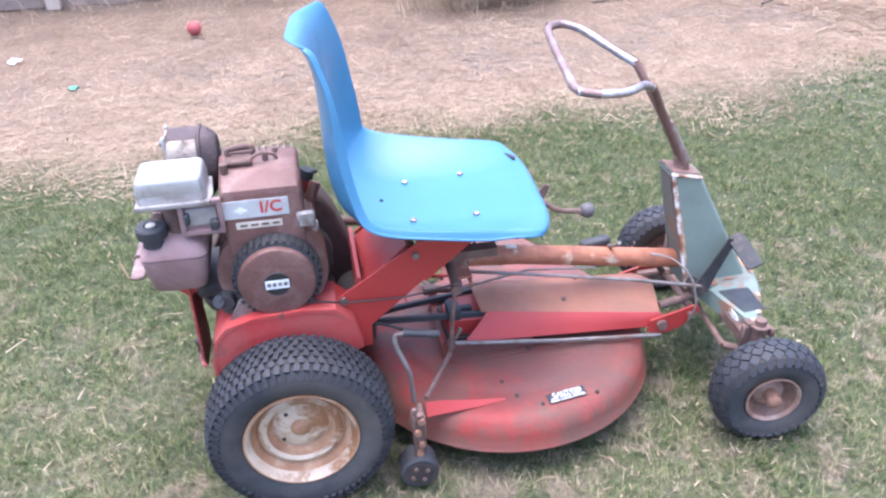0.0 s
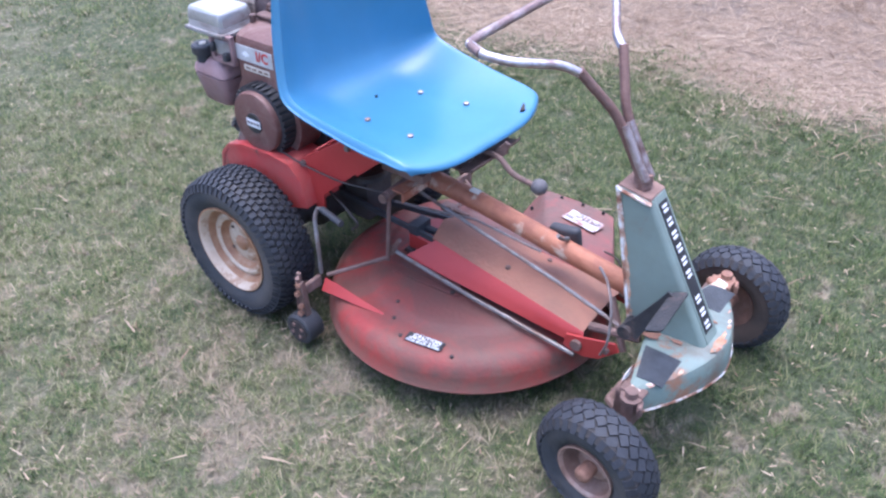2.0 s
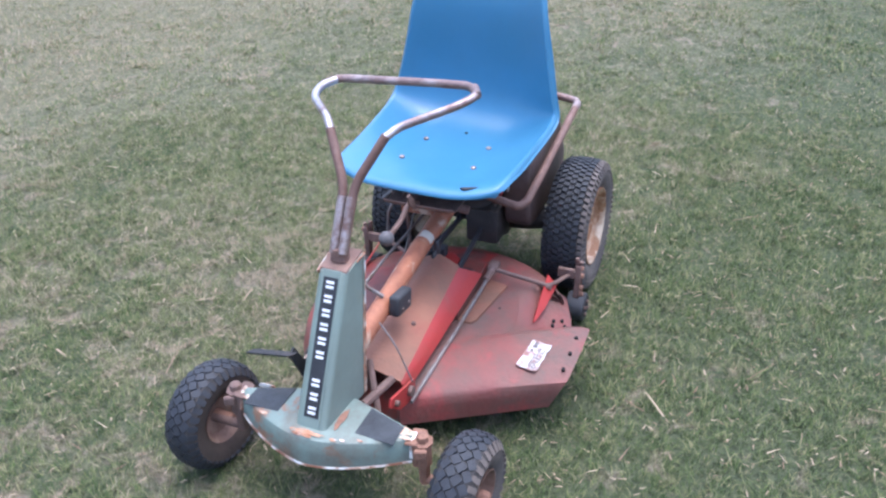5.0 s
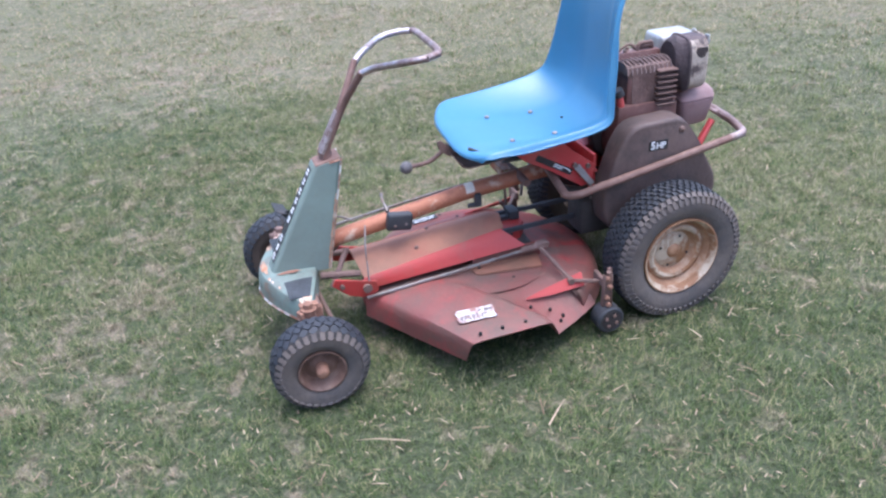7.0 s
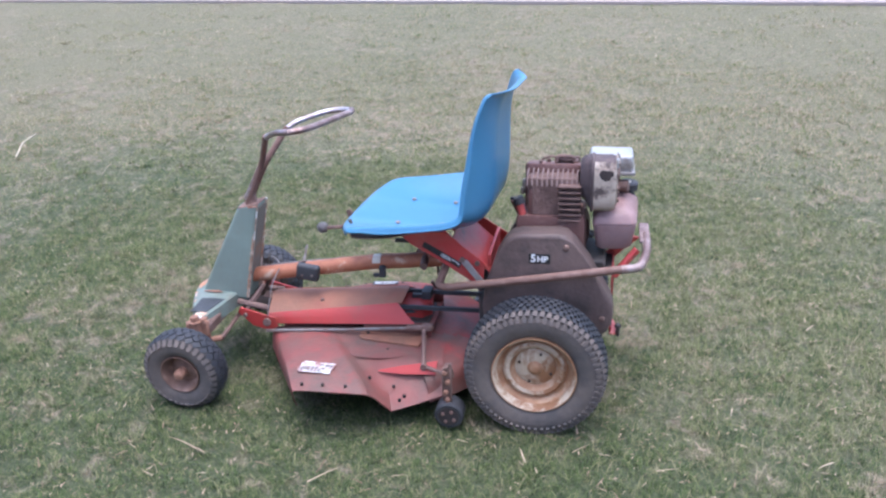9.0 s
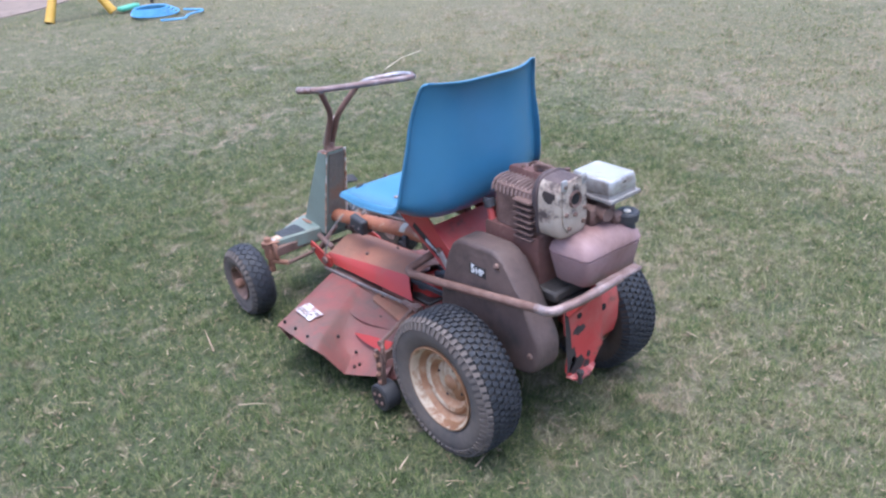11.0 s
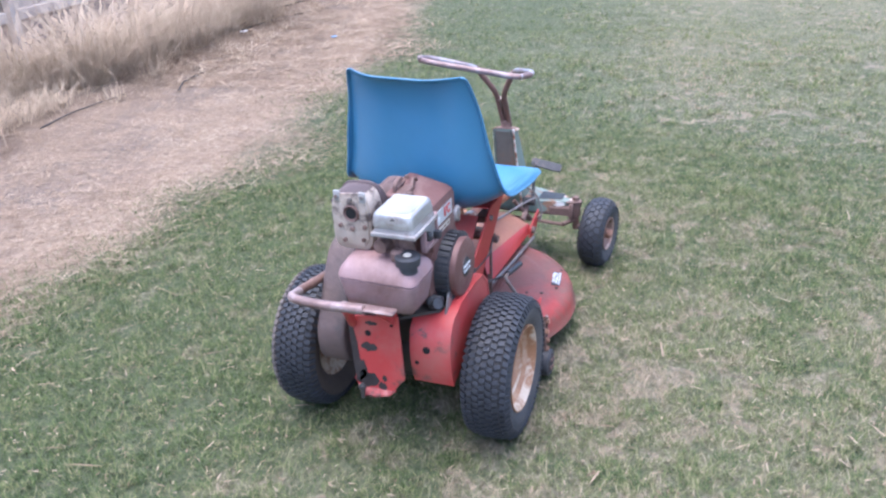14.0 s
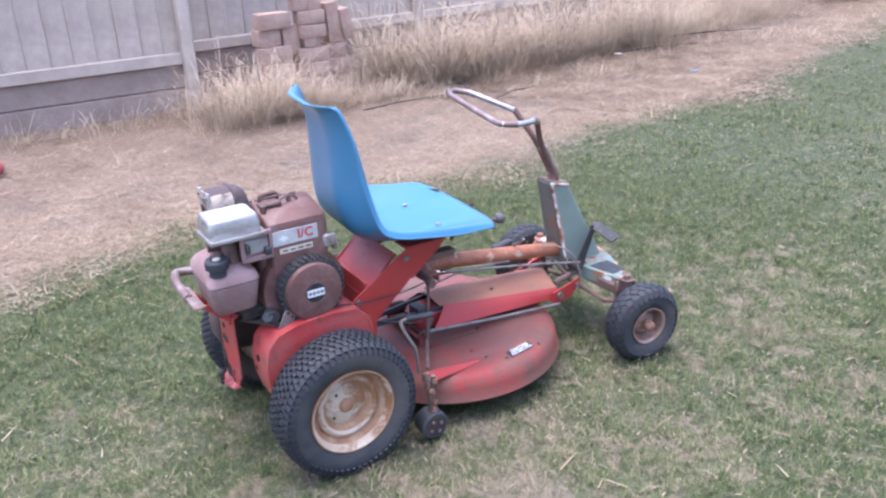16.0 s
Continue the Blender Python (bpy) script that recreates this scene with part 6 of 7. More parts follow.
rod(bm, [(0.99, -0.19, 0.165), (1.0, 0.0, 0.17), (0.99, 0.19, 0.165)], 0.007, 8)
part("front_axle", bm, M_RUST, mower, "rusty front axle beam and track rod")
for s in (-1, 1):
    bm = bmesh.new()
    x0, y0 = 1.052, s * 0.226
    spin(bm, (x0, y0, 0), "z", [(0.125, 0.012), (0.178, 0.013), (0.18, 0.018), (0.232, 0.018), (0.234, 0.022), (0.239, 0.022), (0.240, 0.0135), (0.254, 0.0125), (0.257, 0.007)], 8)
    box(bm, (x0 - 0.004, y0 - s * 0.018, 0.238), (0.050, 0.030, 0.007), turn=Matrix.Rotation(radians(s * 9), 4, "X"), bevel=0.002)
    box(bm, (x0 + 0.022, y0 + s * 0.004, 0.222), (0.012, 0.026, 0.024), turn=Matrix.Rotation(0.4, 4, "Z"), bevel=0.003)
    box(bm, (x0 - 0.01, y0 - s * 0.012, 0.205), (0.055, 0.016, 0.062), bevel=0.004)
    rod(bm, [(x0, y0, 0.135), (x0 - 0.004, s * 0.33, 0.128)], 0.011, 10)
    rod(bm, [(x0, y0, 0.165), (0.99, s * 0.19, 0.165)], 0.009, 8)
    part("steering_knuckle", bm, M_ORANGE if s > 0 else M_RUST, mower, "orange rusted steering knuckle")

TT = [(0.885, 0.036), (0.958, 0.033), (0.958, -0.033), (0.885, -0.036)]
TB = [(0.952, 0.045), (1.122, 0.036), (1.122, -0.036), (0.952, -0.045)]
bm = bmesh.new()
loft(bm, [[(x, y, 0.235) for x, y in TB], [(x, y, 0.549 + (0.908 - x) * 0.22) for x, y in TT]])
bmesh.ops.recalc_face_normals(bm, faces=bm.faces)
bmesh.ops.bevel(bm, geom=[e for e in bm.edges if abs(e.verts[0].co.z - e.verts[1].co.z) > 0.1], offset=0.011, segments=4, profile=0.5, affect="EDGES")
tower = part("steering_tower", bm, M_GREEN, mower, "sage green tapering steering tower with chipped edges")
bm = bmesh.new()
loft(bm, [[(x, y, 0.5485 + (0.908 - x) * 0.22) for x, y in ((0.886, 0.034), (0.955, 0.031), (0.955, -0.031), (0.886, -0.034))],
          [(x, y, 0.5525 + (0.908 - x) * 0.22) for x, y in ((0.887, 0.033), (0.954, 0.030), (0.954, -0.030), (0.887, -0.033))]])
spin(bm, (0.920, 0, 0), "z", [(0.55, 0.019), (0.558, 0.018), (0.562, 0.015)], 16)
part("tower_cap", bm, M_CAP, tower, "rusty orange cap plate")
bm = bmesh.new()
for s in (-1, 1):
    a, b = Vector((0.885, s * 0.0365, 0.553)), Vector((0.952, s * 0.0455, 0.237))
    rod(bm, [a, a.lerp(b, 0.5), b], 0.0034 if s < 0 else 0.0018, 6)
    a2 = Vector((0.958, s * 0.0335, 0.536))
    rod(bm, [a + Vector((0.003, 0, -0.005)), a2 + Vector((0, 0, -0.003))] if s < 0 else [a + Vector((0.003, 0, -0.003)), a.lerp(a2, 0.45)], 0.0046 if s < 0 else 0.0028, 6)
part("worn_edge", bm, M_CHIP, tower, "white and rusty chipped edge")
bm = loft(bmesh.new(), [[(0.953, 0.036, 0.25), (0.953, -0.036, 0.25), (0.950, -0.036, 0.25), (0.950, 0.036, 0.25)], [(0.886, 0.029, 0.545), (0.886, -0.029, 0.545), (0.8825, -0.029, 0.545), (0.8825, 0.029, 0.545)]])
part("tower_back", bm, M_BACK, tower, "rusty brown open back of the tower")


def side_strip(s, v0, v1, d0, wide, seed):
    """A ragged strip of bare metal on one side of the tower, along its rear edge."""
    rnd = random.Random(seed)
    rows = []
    for k in range(25):
        v = v0 + (v1 - v0) * k / 24
        r = Vector((0.885, s * 0.036, 0.554)).lerp(Vector((0.952, s * 0.045, 0.235)), v)
        f = Vector((0.958, s * 0.033, 0.538)).lerp(Vector((1.122, s * 0.036, 0.235)), v)
        along = (f - r).normalized()
        w = wide * rnd.uniform(0.55, 1.1) * (0.5 + 0.5 * math.sin(math.pi * (k + 1) / 26))
        rows.append([r + along * d0 + Vector((0, s * 0.0012, 0)), r + along * (d0 + w) + Vector((0, s * 0.0012, 0))])
    return sheet(bmesh.new(), rows, 0.0006)


part("rust_strip", side_strip(-1, 0.30, 1.0, 0.004, 0.009, 5), M_TANRUST, tower, "orange rust along the rear edge")
part("rust_strip", side_strip(-1, 0.02, 0.42, 0.004, 0.005, 6), M_CHIP, tower, "white primer along the rear edge")
part("rust_strip", side_strip(1, 0.3, 1.0, 0.004, 0.006, 7), M_TANRUST, tower, "orange rust along the rear edge")
for s in (-1, 1):
    bm = loft(bmesh.new(), [[(0.955, s * 0.0455, 0.237), (0.9495, s * 0.0455, 0.237), (0.9495, s * 0.0425, 0.237), (0.955, s * 0.0425, 0.237)],
                            [(0.889, s * 0.0365, 0.550), (0.8830, s * 0.0365, 0.550), (0.8830, s * 0.0335, 0.550), (0.889, s * 0.0335, 0.550)]])
    bmesh.ops.recalc_face_normals(bm, faces=bm.faces)
    part("back_flange", bm, M_GREEN if s > 0 else M_TANRUST, tower, "folded edge of the tower's open back")
top_v, bot_v = Vector((0.958, 0, 0.538)), Vector((1.122, 0, 0.235))
run = (bot_v - top_v)
nrm = Vector((0.303, 0, 0.164)).normalized()
fp = lambda s: top_v + run * s + nrm * 0.0008
ctr = fp(0.455)
strip_pose = face_pose(ctr, (0, 1, 0), -run)
bm = box(bmesh.new(), (0, -0.004, -0.0008), (0.044, 0.330, 0.003), bevel=0.001)
bm.transform(strip_pose)
part("front_panel", bm, M_GREEN, tower, "raised panel down the front of the tower")
strip_pose = strip_pose @ Matrix.Translation((0, 0, 0.0012))
bm = box(bmesh.new(), (0, 0, 0), (0.033, 0.292, 0.0012))
bm.transform(strip_pose)
strip = part("name_strip", bm, M_INK, tower, "black strip with white marks down the tower")
bm = bmesh.new()
for k in range(10):
    if k == 6:
        continue
    v0 = 0.131 - 0.0291 * k
    box(bm, (0, v0 + 0.0048, 0.0009), (0.0175, 0.0056, 0.0006))
    box(bm, (0, v0 - 0.0052, 0.0009), (0.0175, 0.0056, 0.0006))
bm.transform(strip_pose)
tagged(part("print_bar", bm, M_WHITE, tower, "plain white marks"), kind="stuff")

# steering column and loop
bm = bmesh.new()
rod(bm, [(0.928, -0.0098, 0.548), (0.912, -0.0098, 0.585), (0.858, -0.012, 0.685), (0.800, -0.066, 0.778)], 0.0096, 10, fillet=0.03)
rod(bm, [(0.928, 0.0098, 0.548), (0.912, 0.0098, 0.585), (0.860, 0.014, 0.690), (0.815, 0.070, 0.786)], 0.0096, 10, fillet=0.03)
spin(bm, (0.921, 0, 0.562), "z", [(0.0, 0.019), (0.014, 0.017)], 14)
column = part("steering_column", bm, M_BROWNBAR, mower, "rusty steering column of twin welded tubes")
for y in (-0.0098, 0.0098):
    bm = rod(bmesh.new(), [(0.930, y, 0.566), (0.915, y, 0.590), (0.872, y * 1.1, 0.668)], [0.0098, 0.0100, 0.0097], 12)
    part("bare_shaft", bm, M_SHAFT, column, "tube worn to bare metal above the tower")
bm = bmesh.new()
rod(bm, [(0.804, -0.062, 0.771), (0.776, -0.084, 0.790), (0.706, -0.157, 0.804), (0.652, -0.166, 0.810), (0.612, -0.145, 0.813)], 0.0088, 10, fillet=0.030)
part("steering_handle", bm, M_CHROME, mower, "side of the steering loop worn to bright metal")
bm = bmesh.new()
rod(bm, [(0.818, 0.066, 0.780), (0.790, 0.086, 0.796), (0.728, 0.193, 0.832), (0.688, 0.215, 0.840), (0.650, 0.195, 0.842)], 0.0088, 10, fillet=0.030)
part("steering_handle", bm, M_CHROME, mower, "side of the steering loop worn to bright metal")
bm = bmesh.new()
rod(bm, [(0.652, -0.166, 0.810), (0.612, -0.147, 0.813), (0.609, -0.115, 0.815), (0.631, 0.095, 0.834), (0.645, 0.186, 0.842), (0.688, 0.215, 0.840)], 0.0090, 10, fillet=0.030)
part("steering_loop", bm, M_BAR, mower, "rust-brown rear bar of the steering loop")

# pedal, switch box, lever, wires
bm = bmesh.new()
pa, pb = Vector((0.970, -0.084, 0.255)), Vector((1.042, -0.072, 0.378))
d = (pb - pa).normalized()
w = Vector((d.z, 0, -d.x)) * 0.014
side = Vector((0, 0.005, 0))
loft(bm, [[p - w * k, p + w * k, p + w * k + side, p - w * k + side] for p, k in ((pa, 1.5), (pa.lerp(pb, 0.35), 1.05), (pa.lerp(pb, 0.8), 0.8), (pb, 0.8))])
pad = slab(bmesh.new(), [(1.034, -0.163), (1.039, -0.168), (1.063, -0.168), (1.068, -0.163), (1.068, -0.061), (1.063, -0.056), (1.039, -0.056), (1.034, -0.061)], "xy", 0.377, 0.381)
for v in pad.verts:
    v.co.z += 0.18 * (v.co.y + 0.064) + 0.45 * (v.co.x - 1.051)
spin(bm, (0.962, -0.094, 0.257), "y", [(0.0, 0.015), (0.045, 0.015)], 12)
pedal = part("pedal", bm, M_PEDAL, mower, "black steel foot pedal")
part("pedal_pad", pad, M_PEDAL, pedal, "worn tilted foot plate")
bm = box(bmesh.new(), (0.742, 0.036, 0.335), (0.074, 0.028, 0.052), turn=Matrix.Rotation(radians(-9), 4, "Y"), bevel=0.010, segments=3)
box(bm, (0.742, 0.012, 0.306), (0.040, 0.03, 0.012), bevel=0.003)
sw = part("switch_box", bm, M_BLACK, mower, "black switch box clamped to the tube")
for dx in (-0.016, 0.016):
    part("bolt", spin(bmesh.new(), (0.742 + dx, 0.050, 0.328), "y", [(-0.002, 0.005), (0.002, 0.004)], 10), M_STEEL, sw)
bm = rod(bmesh.new(), [(0.765, 0.005, 0.355), (0.770, -0.03, 0.375), (0.768, -0.045, 0.392)], [0.006, 0.004, 0.005], 6)
part("toggle", bm, M_STEEL, sw)
bm = bmesh.new()
rod(bm, [(0.50, -0.01, 0.505), (0.585, -0.005, 0.508), (0.625, -0.010, 0.476), (0.680, -0.012, 0.470)], 0.0065, 8, fillet=0.02)
rod(bm, [(0.545, -0.03, 0.525), (0.535, -0.04, 0.50), (0.50, -0.03, 0.45)], 0.006, 8)
lever = part("gear_lever", bm, M_RUST, mower, "bent gear lever with a round knob")
part("knob", spin(bmesh.new(), (0.698, -0.012, 0.470), "x", [(-0.018, 0.007), (-0.015, 0.013), (-0.007, 0.0175), (0.004, 0.0175), (0.012, 0.012), (0.016, 0.004)], 16), M_KNOB, lever, "worn grey round knob")
bm = bmesh.new()
sheet(bm, [[(0.37, y, 0.512), (0.45, y, 0.492), (0.510, y, 0.484 + drop), (0.546, y, 0.483 + drop), (0.566, y, 0.487 + drop), (0.572, y, 0.497 + drop)]
           for y, drop in ((-0.080, 0.003), (-0.03, 0.001), (0.03, 0.0), (0.085, 0.0), (0.104, 0.003))], 0.003)
slab(bm, [(0.545, 0.487), (0.578, 0.490), (0.602, 0.512), (0.609, 0.537), (0.597, 0.541), (0.572, 0.512), (0.548, 0.498)], "xz", 0.002, 0.007, 0.001, 1)
for y in (-0.065, 0.080):
    box(bm, (0.42, y, 0.514), (0.05, 0.02, 0.036), bevel=0.002)
box(bm, (0.40, -0.10, 0.452), (0.12, 0.03, 0.02))
part("seat_bracket", bm, M_RUST, mower, "rusty brown bracket under the seat")
bm = rod(bmesh.new(), [(0.30, 0.06, 0.468), (0.44, 0.07, 0.474)], 0.007, 8)
part("release_lever", bm, M_BLACK, mower)
bm = bmesh.new()
box(bm, (0.500, 0.026, 0.347), (0.020, 0.016, 0.040), bevel=0.003)
box(bm, (0.515, 0.026, 0.333), (0.034, 0.010, 0.014), bevel=0.003)
part("clamp", bm, M_BLACK, mower, "black clamp round the chassis tube")
bm = bmesh.new()
rod(bm, [(0.40, -0.055, 0.372), (0.60, -0.075, 0.345), (0.80, -0.09, 0.312), (0.955, -0.105, 0.282)], 0.0042, 6)
rod(bm, [(0.36, -0.10, 0.355), (0.55, -0.04, 0.345), (0.72, -0.03, 0.322)], 0.003, 6)
part("control_rod", bm, M_STEEL, mower, "thin grey control rods along the tube")
bm = bmesh.new()
rod(bm, [(0.86, -0.02, 0.335), (0.90, -0.06, 0.342), (0.935, -0.10, 0.31), (0.945, -0.125, 0.24), (0.93, -0.122, 0.20)], 0.003, 6, fillet=0.03)
rod(bm, [(0.84, 0.03, 0.34), (0.855, 0.075, 0.30), (0.862, 0.115, 0.21)], 0.0022, 6, fillet=0.03)
part("control_wire", bm, M_STEEL, mower, "loose looped steel wires")
bm = bmesh.new()
for s in (-1, 1):
    rod(bm, [(0.875, s * 0.07, 0.215), (0.985, s * 0.055, 0.225)], 0.010, 8)
    rod(bm, [(0.90, s * 0.03, 0.28), (0.96, s * 0.075, 0.19)], 0.008, 8)
part("front_stay", bm, M_RUST, mower, "rusty stays behind the tower")

# ---- seat
def seat_shell():
    """A moulded bucket shell: rows from the front lip over the pan and up the back."""
    line = [(0.600, 0.533, 0.215, 0.008, 0.042), (0.597, 0.541, 0.221, 0.010, 0.041), (0.587, 0.547, 0.226, 0.013, 0.038), (0.564, 0.549, 0.231, 0.018, 0.028), (0.52, 0.547, 0.234, 0.027, 0.018),
            (0.45, 0.541, 0.236, 0.040, 0.006), (0.38, 0.537, 0.239, 0.052, 0.0), (0.31, 0.535, 0.243, 0.066, 0.0), (0.250, 0.538, 0.246, 0.073, 0.0), (0.200, 0.549, 0.248, 0.075, 0.0),
            (0.158, 0.573, 0.247, 0.074, 0.0), (0.133, 0.607, 0.243, 0.073, 0.0), (0.121, 0.655, 0.235, 0.071, 0.0), (0.116, 0.71, 0.225, 0.064, 0.0), (0.115, 0.77, 0.213, 0.055, 0.0),
            (0.114, 0.83, 0.201, 0.046, 0.0), (0.109, 0.875, 0.191, 0.040, 0.0), (0.099, 0.907, 0.184, 0.038, 0.0), (0.087, 0.929, 0.178, 0.043, 0.0), (0.071, 0.939, 0.172, 0.050, 0.0), (0.058, 0.940, 0.166, 0.054, 0.0)]
    across = [k / 14 for k in range(14)] + [0.955, 0.98, 0.993, 1.0]
    across = [-a for a in reversed(across[1:])] + across
    rows = []
    for i, (x, z, half, lift, bow) in enumerate(line):
        x0, z0 = line[max(i - 1, 0)][:2]
        x1, z1 = line[min(i + 1, len(line) - 1)][:2]
        t = Vector((x1 - x0, 0, z1 - z0)).normalized()
        up = Vector((0, 0, 1)) if i < 7 else Vector((t.z, 0, -t.x)) if i < 15 else Vector((1, 0, 0.06))
        if 7 <= i < 10:
            up = Vector((0, 0, 1)).lerp(up, (i - 6) / 4).normalized()
        x -= 0.021 * max(0, (x - 0.38) / 0.228) ** 0.8
        flange = 0.004 if i < 3 else 0.012 if i < 5 else 0.022 if i < 15 else 0.012
        row = []
        for u in across:
            a = abs(u)
            rise = lift * (max(0, a - 0.36) / 0.64) ** 1.7
            p = Vector((x - bow * a ** 4.0, half * u, z)) + up * rise
            p.x += 0.052 * (p.y + 0.19) * min(1, max(0, (z - 0.56) / 0.12))
            if a > 0.955:
                p -= up * flange * min(1, (a - 0.955) / 0.038) ** 1.4
            row.append(p)
        rows.append(row)
    bm = sheet(bmesh.new(), rows, 0.0045)
    return bm


bm = seat_shell()
bm.transform(Matrix.Translation((0.35, 0, 0)) @ Matrix.Rotation(radians(-3.4), 4, "Z") @ Matrix.Translation((-0.35, 0, 0)))
seat = part("seat", bm, M_SEAT, mower, "glossy sky-blue moulded plastic bucket seat", 60)
sub = seat.modifiers.new("smooth", "SUBSURF")
sub.levels = sub.render_levels = 1
for x, y, z in ((0.290, 0.091, 0.541), (0.421, 0.099, 0.5445), (0.283, -0.090, 0.541), (0.417, -0.099, 0.5445)):
    part("bolt", spin(bmesh.new(), (x, y, z), "z", [(-0.003, 0.0072), (0.0012, 0.0070), (0.0028, 0.0042), (0.0032, 0.002)], 14), M_CHROME, seat, "bright domed bolt head")
part("hole", spin(bmesh.new(), (0.226, 0.004, 0.545), "z", [(-0.002, 0.004), (0.002, 0.004)], 10), M_HOLE, seat)
bm = slab(bmesh.new(), [(0.557, 0.118), (0.562, 0.131), (0.548, 0.152), (0.540, 0.158), (0.548, 0.138)], "xy", 0.5525, 0.5565)
part("scuff", bm, M_SOOT, seat, "dark scuff on the front lip")


# ---------------------------------------------------------------- loose things round about
M_BRICK = material("old_brick", [(0.3, (0.27, 0.17, 0.135)), (0.55, (0.36, 0.25, 0.20)), (0.75, (0.42, 0.32, 0.27))], 9, 0.9, 0, 0.3, 60)
M_SHEET = material("white_cloth", [(0.3, (0.54, 0.54, 0.56)), (0.7, (0.66, 0.66, 0.69))], 3, 0.85, 0, 0.1, 20)
M_HOSE = material("blue_hose", [(0.3, (0.08, 0.27, 0.50)), (0.7, (0.14, 0.36, 0.60))], 10, 0.45, 0, 0)
M_YELLOW = material("yellow_plastic", [(0.3, (0.52, 0.30, 0.04)), (0.7, (0.60, 0.37, 0.07))], 10, 0.5, 0, 0)
M_LEAF = material("green_plastic", [(0.3, (0.08, 0.33, 0.22)), (0.7, (0.12, 0.42, 0.28))], 10, 0.5, 0, 0)
M_BALL = material("faded_red_ball", [(0.3, (0.30, 0.06, 0.06)), (0.7, (0.38, 0.09, 0.09))], 12, 0.6, 0, 0)
M_PAPER = material("white_scrap", [(0.3, (0.62, 0.62, 0.63)), (0.7, (0.74, 0.74, 0.75))], 12, 0.7, 0, 0)
M_CONCRETE = material("pale_concrete", [(0.3, (0.225, 0.195, 0.183)), (0.7, (0.28, 0.248, 0.234))], 2, 0.85, 0, 0.15, 40, dirt=(0.30, 0.23, 0.20), dirt_amount=0.45, dirt_scale=0.5, dirt_soft=0.2)
M_BAG = material("grey_plastic_bag", [(0.3, (0.36, 0.36, 0.38)), (0.7, (0.48, 0.48, 0.50))], 14, 0.6, 0, 0.1, 40)
M_STALK = material("pale_stalk", [(0.3, (0.40, 0.33, 0.23)), (0.7, (0.52, 0.45, 0.33))], 12, 0.8, 0, 0)
M_DIRT = material("bare_pinkish_dirt", [(0.3, (0.17, 0.13, 0.108)), (0.7, (0.24, 0.188, 0.158))], 5, 0.95, 0, 0.3, 30)

for cx, cz, sx, sz, roll in ((1.63, 0.585, 0.26, 0.12, 0), (1.58, 0.46, 0.19, 0.12, 2), (1.76, 0.43, 0.13, 0.22, -3), (1.86, 0.695, 0.13, 0.105, 0), (1.97, 0.69, 0.10, 0.11, 2),
                             (1.93, 0.59, 0.22, 0.10, 0), (1.93, 0.485, 0.22, 0.10, 0), (1.90, 0.40, 0.10, 0.07, 0), (2.12, 0.53, 0.115, 0.31, -4), (2.23, 0.51, 0.09, 0.24, -10),
                             (1.62, 0.33, 0.26, 0.13, 0), (1.92, 0.30, 0.26, 0.12, 0), (2.13, 0.31, 0.16, 0.12, 0), (1.63, 0.20, 0.26, 0.12, 0), (1.92, 0.18, 0.26, 0.12, 0), (2.15, 0.19, 0.20, 0.12, 0),
                             (1.64, 0.07, 0.26, 0.14, 0), (1.93, 0.06, 0.28, 0.12, 0), (2.16, 0.065, 0.17, 0.13, 0)):
    bm = box(bmesh.new(), (0, 0, 0), (sx, 0.13, sz), bevel=0.008, segments=2)
    ob = tagged(link_mesh("brick", bm, M_BRICK), "pinkish old masonry block in a rough stack by the fence", "brick", "stacked bricks by the fence")
    ob.matrix_world = pose(cx, 4.24 + random.uniform(-0.02, 0.03), cz, 0, roll, random.uniform(-5, 5))

rows = []
for i in range(9):
    row = []
    for j in range(13):
        u, w = i / 8 * 2 - 1, j / 12 * 2 - 1
        r = max(0, 1 - (abs(u) ** 2.4 + abs(w) ** 2.6))
        row.append((1.86 + 0.085 * w, 4.23 + 0.055 * u, 0.748 + 0.05 * r ** 0.5 * (0.8 + 0.8 * noise.noise(Vector((u * 3, w * 4, 2.2))))))
    rows.append(row)
tagged(link_mesh("plastic_bag", sheet(bmesh.new(), rows), M_BAG, 60), "crumpled pale grey plastic bag on the brick stack", "bag")

bm = bmesh.new()
rows = []
for i in range(26):
    row = []
    for j in range(40):
        u, w = i / 25 * 2 - 1, j / 39 * 2 - 1
        r = max(0, 1 - (abs(u) ** 2.2 + abs(w) ** 2.4))
        wr = noise.noise(Vector((u * 2.6, w * 3.4, 1.7))) * 0.16 + noise.noise(Vector((u * 6, w * 8, 4.2))) * 0.06
        row.append((8.85 + 0.50 * u + 0.06 * wr, 0.86 + (0.74 + 0.5 * wr) * w, max(0.012, 0.30 * r ** 0.55 * (0.72 + wr * 2.6) + 0.01)))
    rows.append(row)
tagged(link_mesh("crumpled_sheet", sheet(bm, rows), M_SHEET, 60), "crumpled white cloth sheet heaped on the lawn", "cloth")

bm = bmesh.new()
for k in range(4):
    c = [(7.35 + (0.30 - 0.035 * k) * math.cos(a / 10 * 6.283) + 0.03 * k, -1.95 + (0.24 - 0.02 * k) * math.sin(a / 10 * 6.283), 0.045 + 0.012 * k) for a in range(10)]
    rod(bm, c, 0.011, 6, closed=True, fillet=0.1)
rod(bm, [(7.2, -2.2, 0.045), (6.95, -2.35, 0.04), (6.9, -2.1, 0.04), (6.7, -2.0, 0.04), (6.85, -1.8, 0.04)], 0.011, 6, fillet=0.12)
tagged(link_mesh("garden_hose", bm, M_HOSE), "loosely coiled light blue garden hose on the grass", "hose")
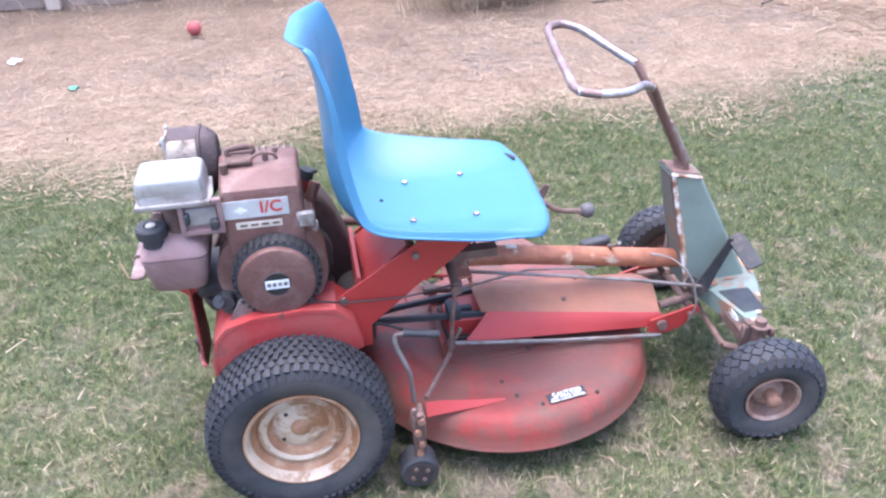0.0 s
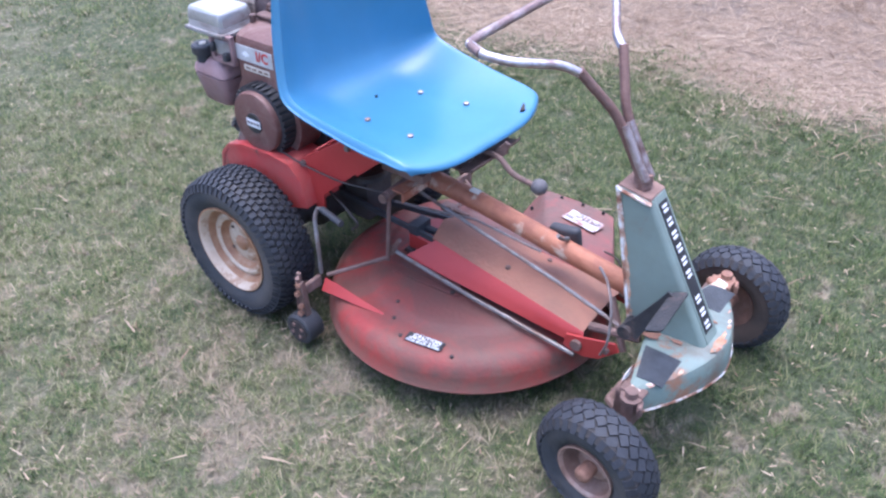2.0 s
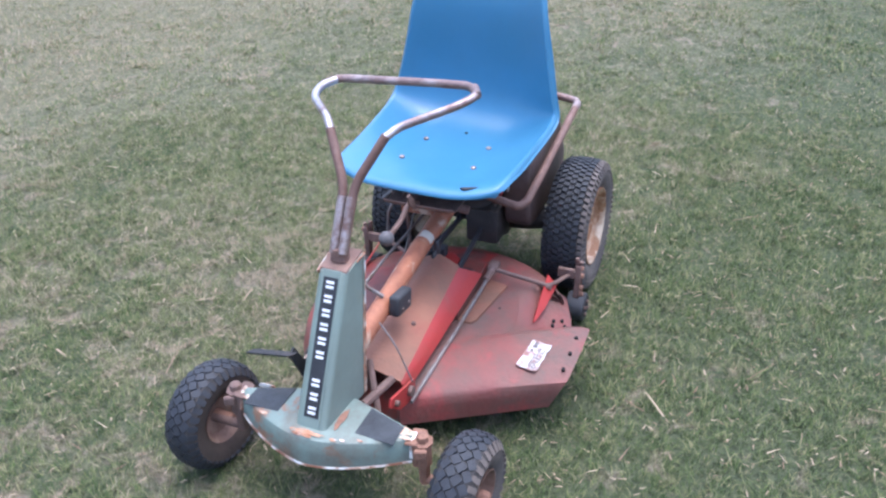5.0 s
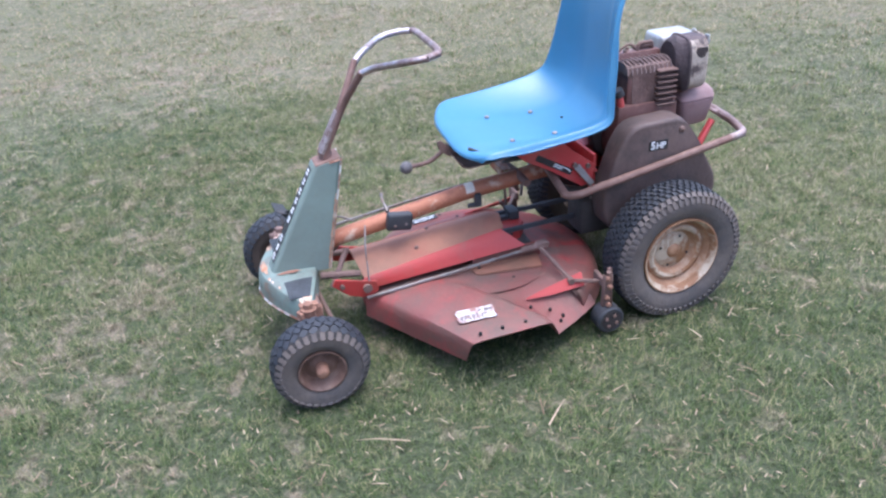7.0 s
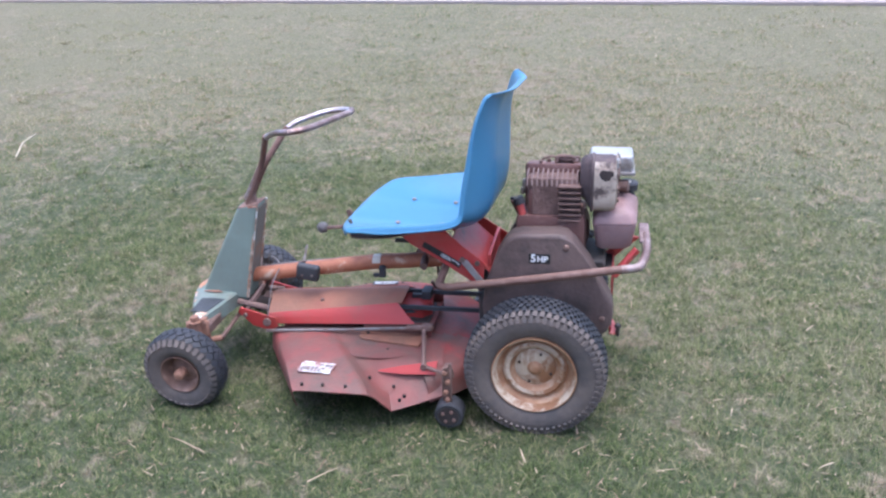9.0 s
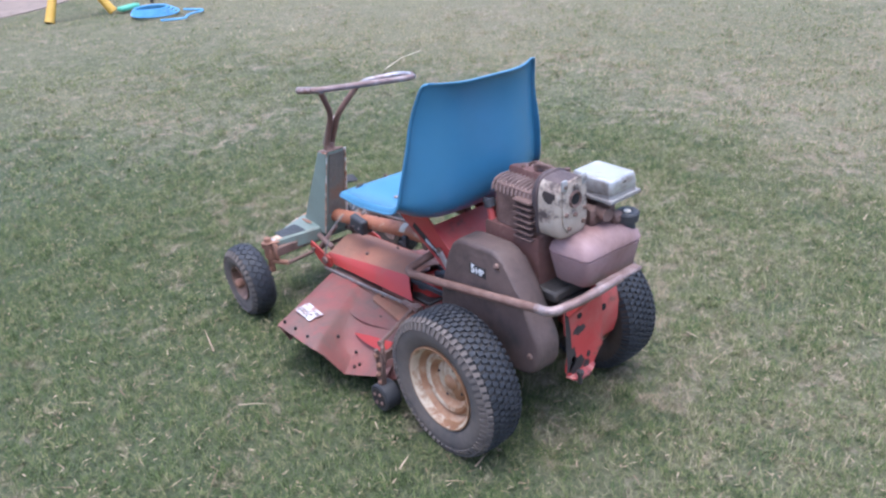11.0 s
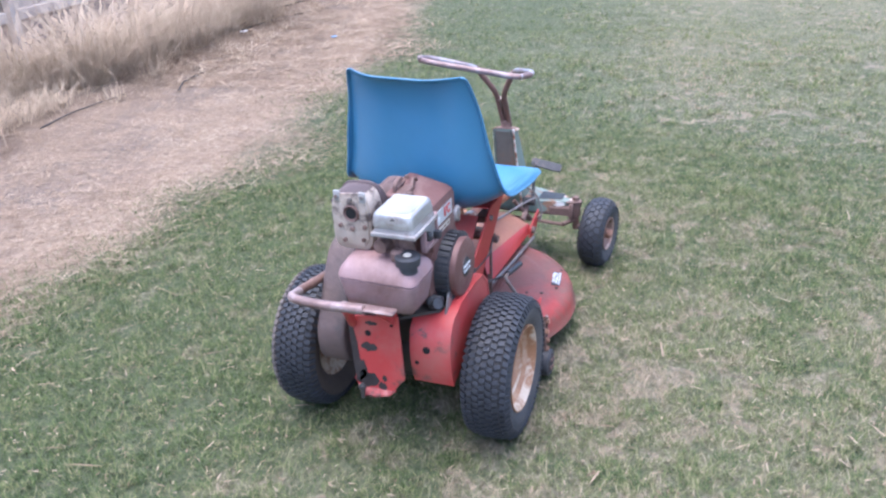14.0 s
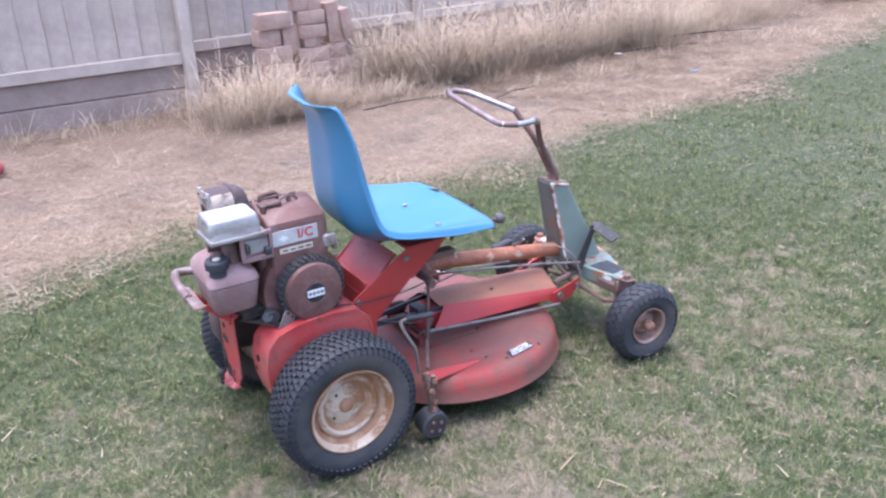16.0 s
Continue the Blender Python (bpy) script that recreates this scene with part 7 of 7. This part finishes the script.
bm = rod(bmesh.new(), [(8.05, -1.76, 0.02), (8.10, -1.70, 0.14), (8.14, -1.62, 0.30), (8.16, -1.58, 0.46)], [0.05, 0.045, 0.042, 0.04], 10)
box(bm, (8.16, -1.42, 0.46), (0.12, 0.42, 0.05), bevel=0.015)
rod(bm, [(8.05, -1.08, 0.02), (8.14, -1.22, 0.30), (8.16, -1.26, 0.46)], [0.05, 0.042, 0.04], 10)
tagged(link_mesh("toy_trestle", bm, M_YELLOW), "yellow plastic garden toy with splayed legs", "toy")
bm = box(bmesh.new(), (7.95, -1.90, 0.05), (0.10, 0.26, 0.05), turn=Matrix.Rotation(0.4, 4, "Z"), bevel=0.015)
tagged(link_mesh("garden_trowel", bm, M_LEAF), "green plastic garden tool on the grass", "garden tool")
bm = rod(bmesh.new(), [(8.3, -2.30, 0.0), (8.3, -2.28, 0.7)], 0.018, 8)
tagged(link_mesh("stake", bm, M_DARK), "dark thin stake standing in the lawn", "stake")
bm = rod(bmesh.new(), [(8.75, -0.20, 0.03), (8.80, 0.16, 0.12)], 0.02, 8)
rod(bm, [(8.80, 0.16, 0.12), (9.25, 0.30, 0.62)], 0.016, 8)
tagged(link_mesh("broken_frame", bm, M_LEAF), "green painted bent tube frame beside the white sheet", "frame")

bm = bmesh.new()
ring = [(10.2 + (1.0 + 0.15 * math.sin(3 * a)) * math.cos(a), -1.15 + (1.0 + 0.2 * math.cos(4 * a)) * math.sin(a)) for a in [6.283 * k / 30 for k in range(30)]]
slab(bm, ring, "xy", -0.02, 0.012, 0.008, 2)
tagged(link_mesh("dirt_patch", bm, M_DIRT), "bare pinkish dirt patch in the lawn", "ground", kind="structure")

bm = box(bmesh.new(), (0, -2.5, 0.0), (60, 5, 0.09), bevel=0.01)
pave = tagged(link_mesh("pavement", bm, M_CONCRETE), "pale concrete drive beyond the lawn", "pavement", kind="structure")
pave.matrix_world = pose(1.9, -9.12, 0, 0, 0, -5.7)

bm = bmesh.new()
bmesh.ops.create_icosphere(bm, subdivisions=3, radius=0.042)
ball = tagged(link_mesh("ball", bm, M_BALL), "small faded red ball on dry straw", "ball")
ball.location = (-0.493, 3.33, 0.048)


def scrap(name, x, y, size, mat, label, category, seed):
    rnd = random.Random(seed)
    rows = [[(size * (i / 5 - 0.5) + rnd.uniform(-0.1, 0.1) * size, size * 0.7 * (j / 4 - 0.5), 0.012 + rnd.uniform(0, 0.25) * size) for j in range(5)] for i in range(6)]
    ob = tagged(link_mesh(name, sheet(bmesh.new(), rows, 0.001), mat), label, category)
    ob.matrix_world = pose(x, y, 0.0, 0, 0, rnd.uniform(0, 180))
    return ob


scrap("paper_scrap", -1.66, 3.2, 0.075, M_PAPER, "crumpled white paper scrap on the straw", "litter", 3)
scrap("paper_scrap", -1.42, 3.07, 0.08, M_PAPER, "crumpled white paper scrap on the straw", "litter", 4)
scrap("plastic_scrap", -1.02, 2.54, 0.06, M_LEAF, "small green plastic scrap on the straw", "litter", 5)
scrap("paper_scrap", 4.77, 3.74, 0.07, M_PAPER, "crumpled white paper scrap on the dry strip", "litter", 6)
scrap("plastic_scrap", 4.68, 2.75, 0.05, M_HOSE, "small blue plastic scrap on the dry strip", "litter", 7)
for k, (x, y, ln, yaw) in enumerate(((5.3, 3.75, 0.9, -8), (2.3, 3.35, 0.8, 4), (6.4, 4.0, 1.1, -14), (3.1, 3.1, 0.5, 20))):
    bm = rod(bmesh.new(), [(-ln / 2, 0, 0.014), (-ln * 0.1, 0.03, 0.018), (ln / 2, -0.02, 0.012)], [0.006, 0.005, 0.003], 6)
    ob = tagged(link_mesh("stick", bm, M_DARK), "dark dry stick lying on the straw", "stick", "dry sticks")
    ob.matrix_world = pose(x, y, 0.0, 0, 0, yaw)
bm = rod(bmesh.new(), [(-0.28, 0, 0.026), (0.02, 0.02, 0.034), (0.28, -0.01, 0.024)], [0.005, 0.004, 0.002], 6)
twig = tagged(link_mesh("twig", bm, M_STALK), "pale dry stalk lying on the lawn", "stalk")
twig.matrix_world = pose(3.48, -2.23, 0.0, 0, 0, -65)
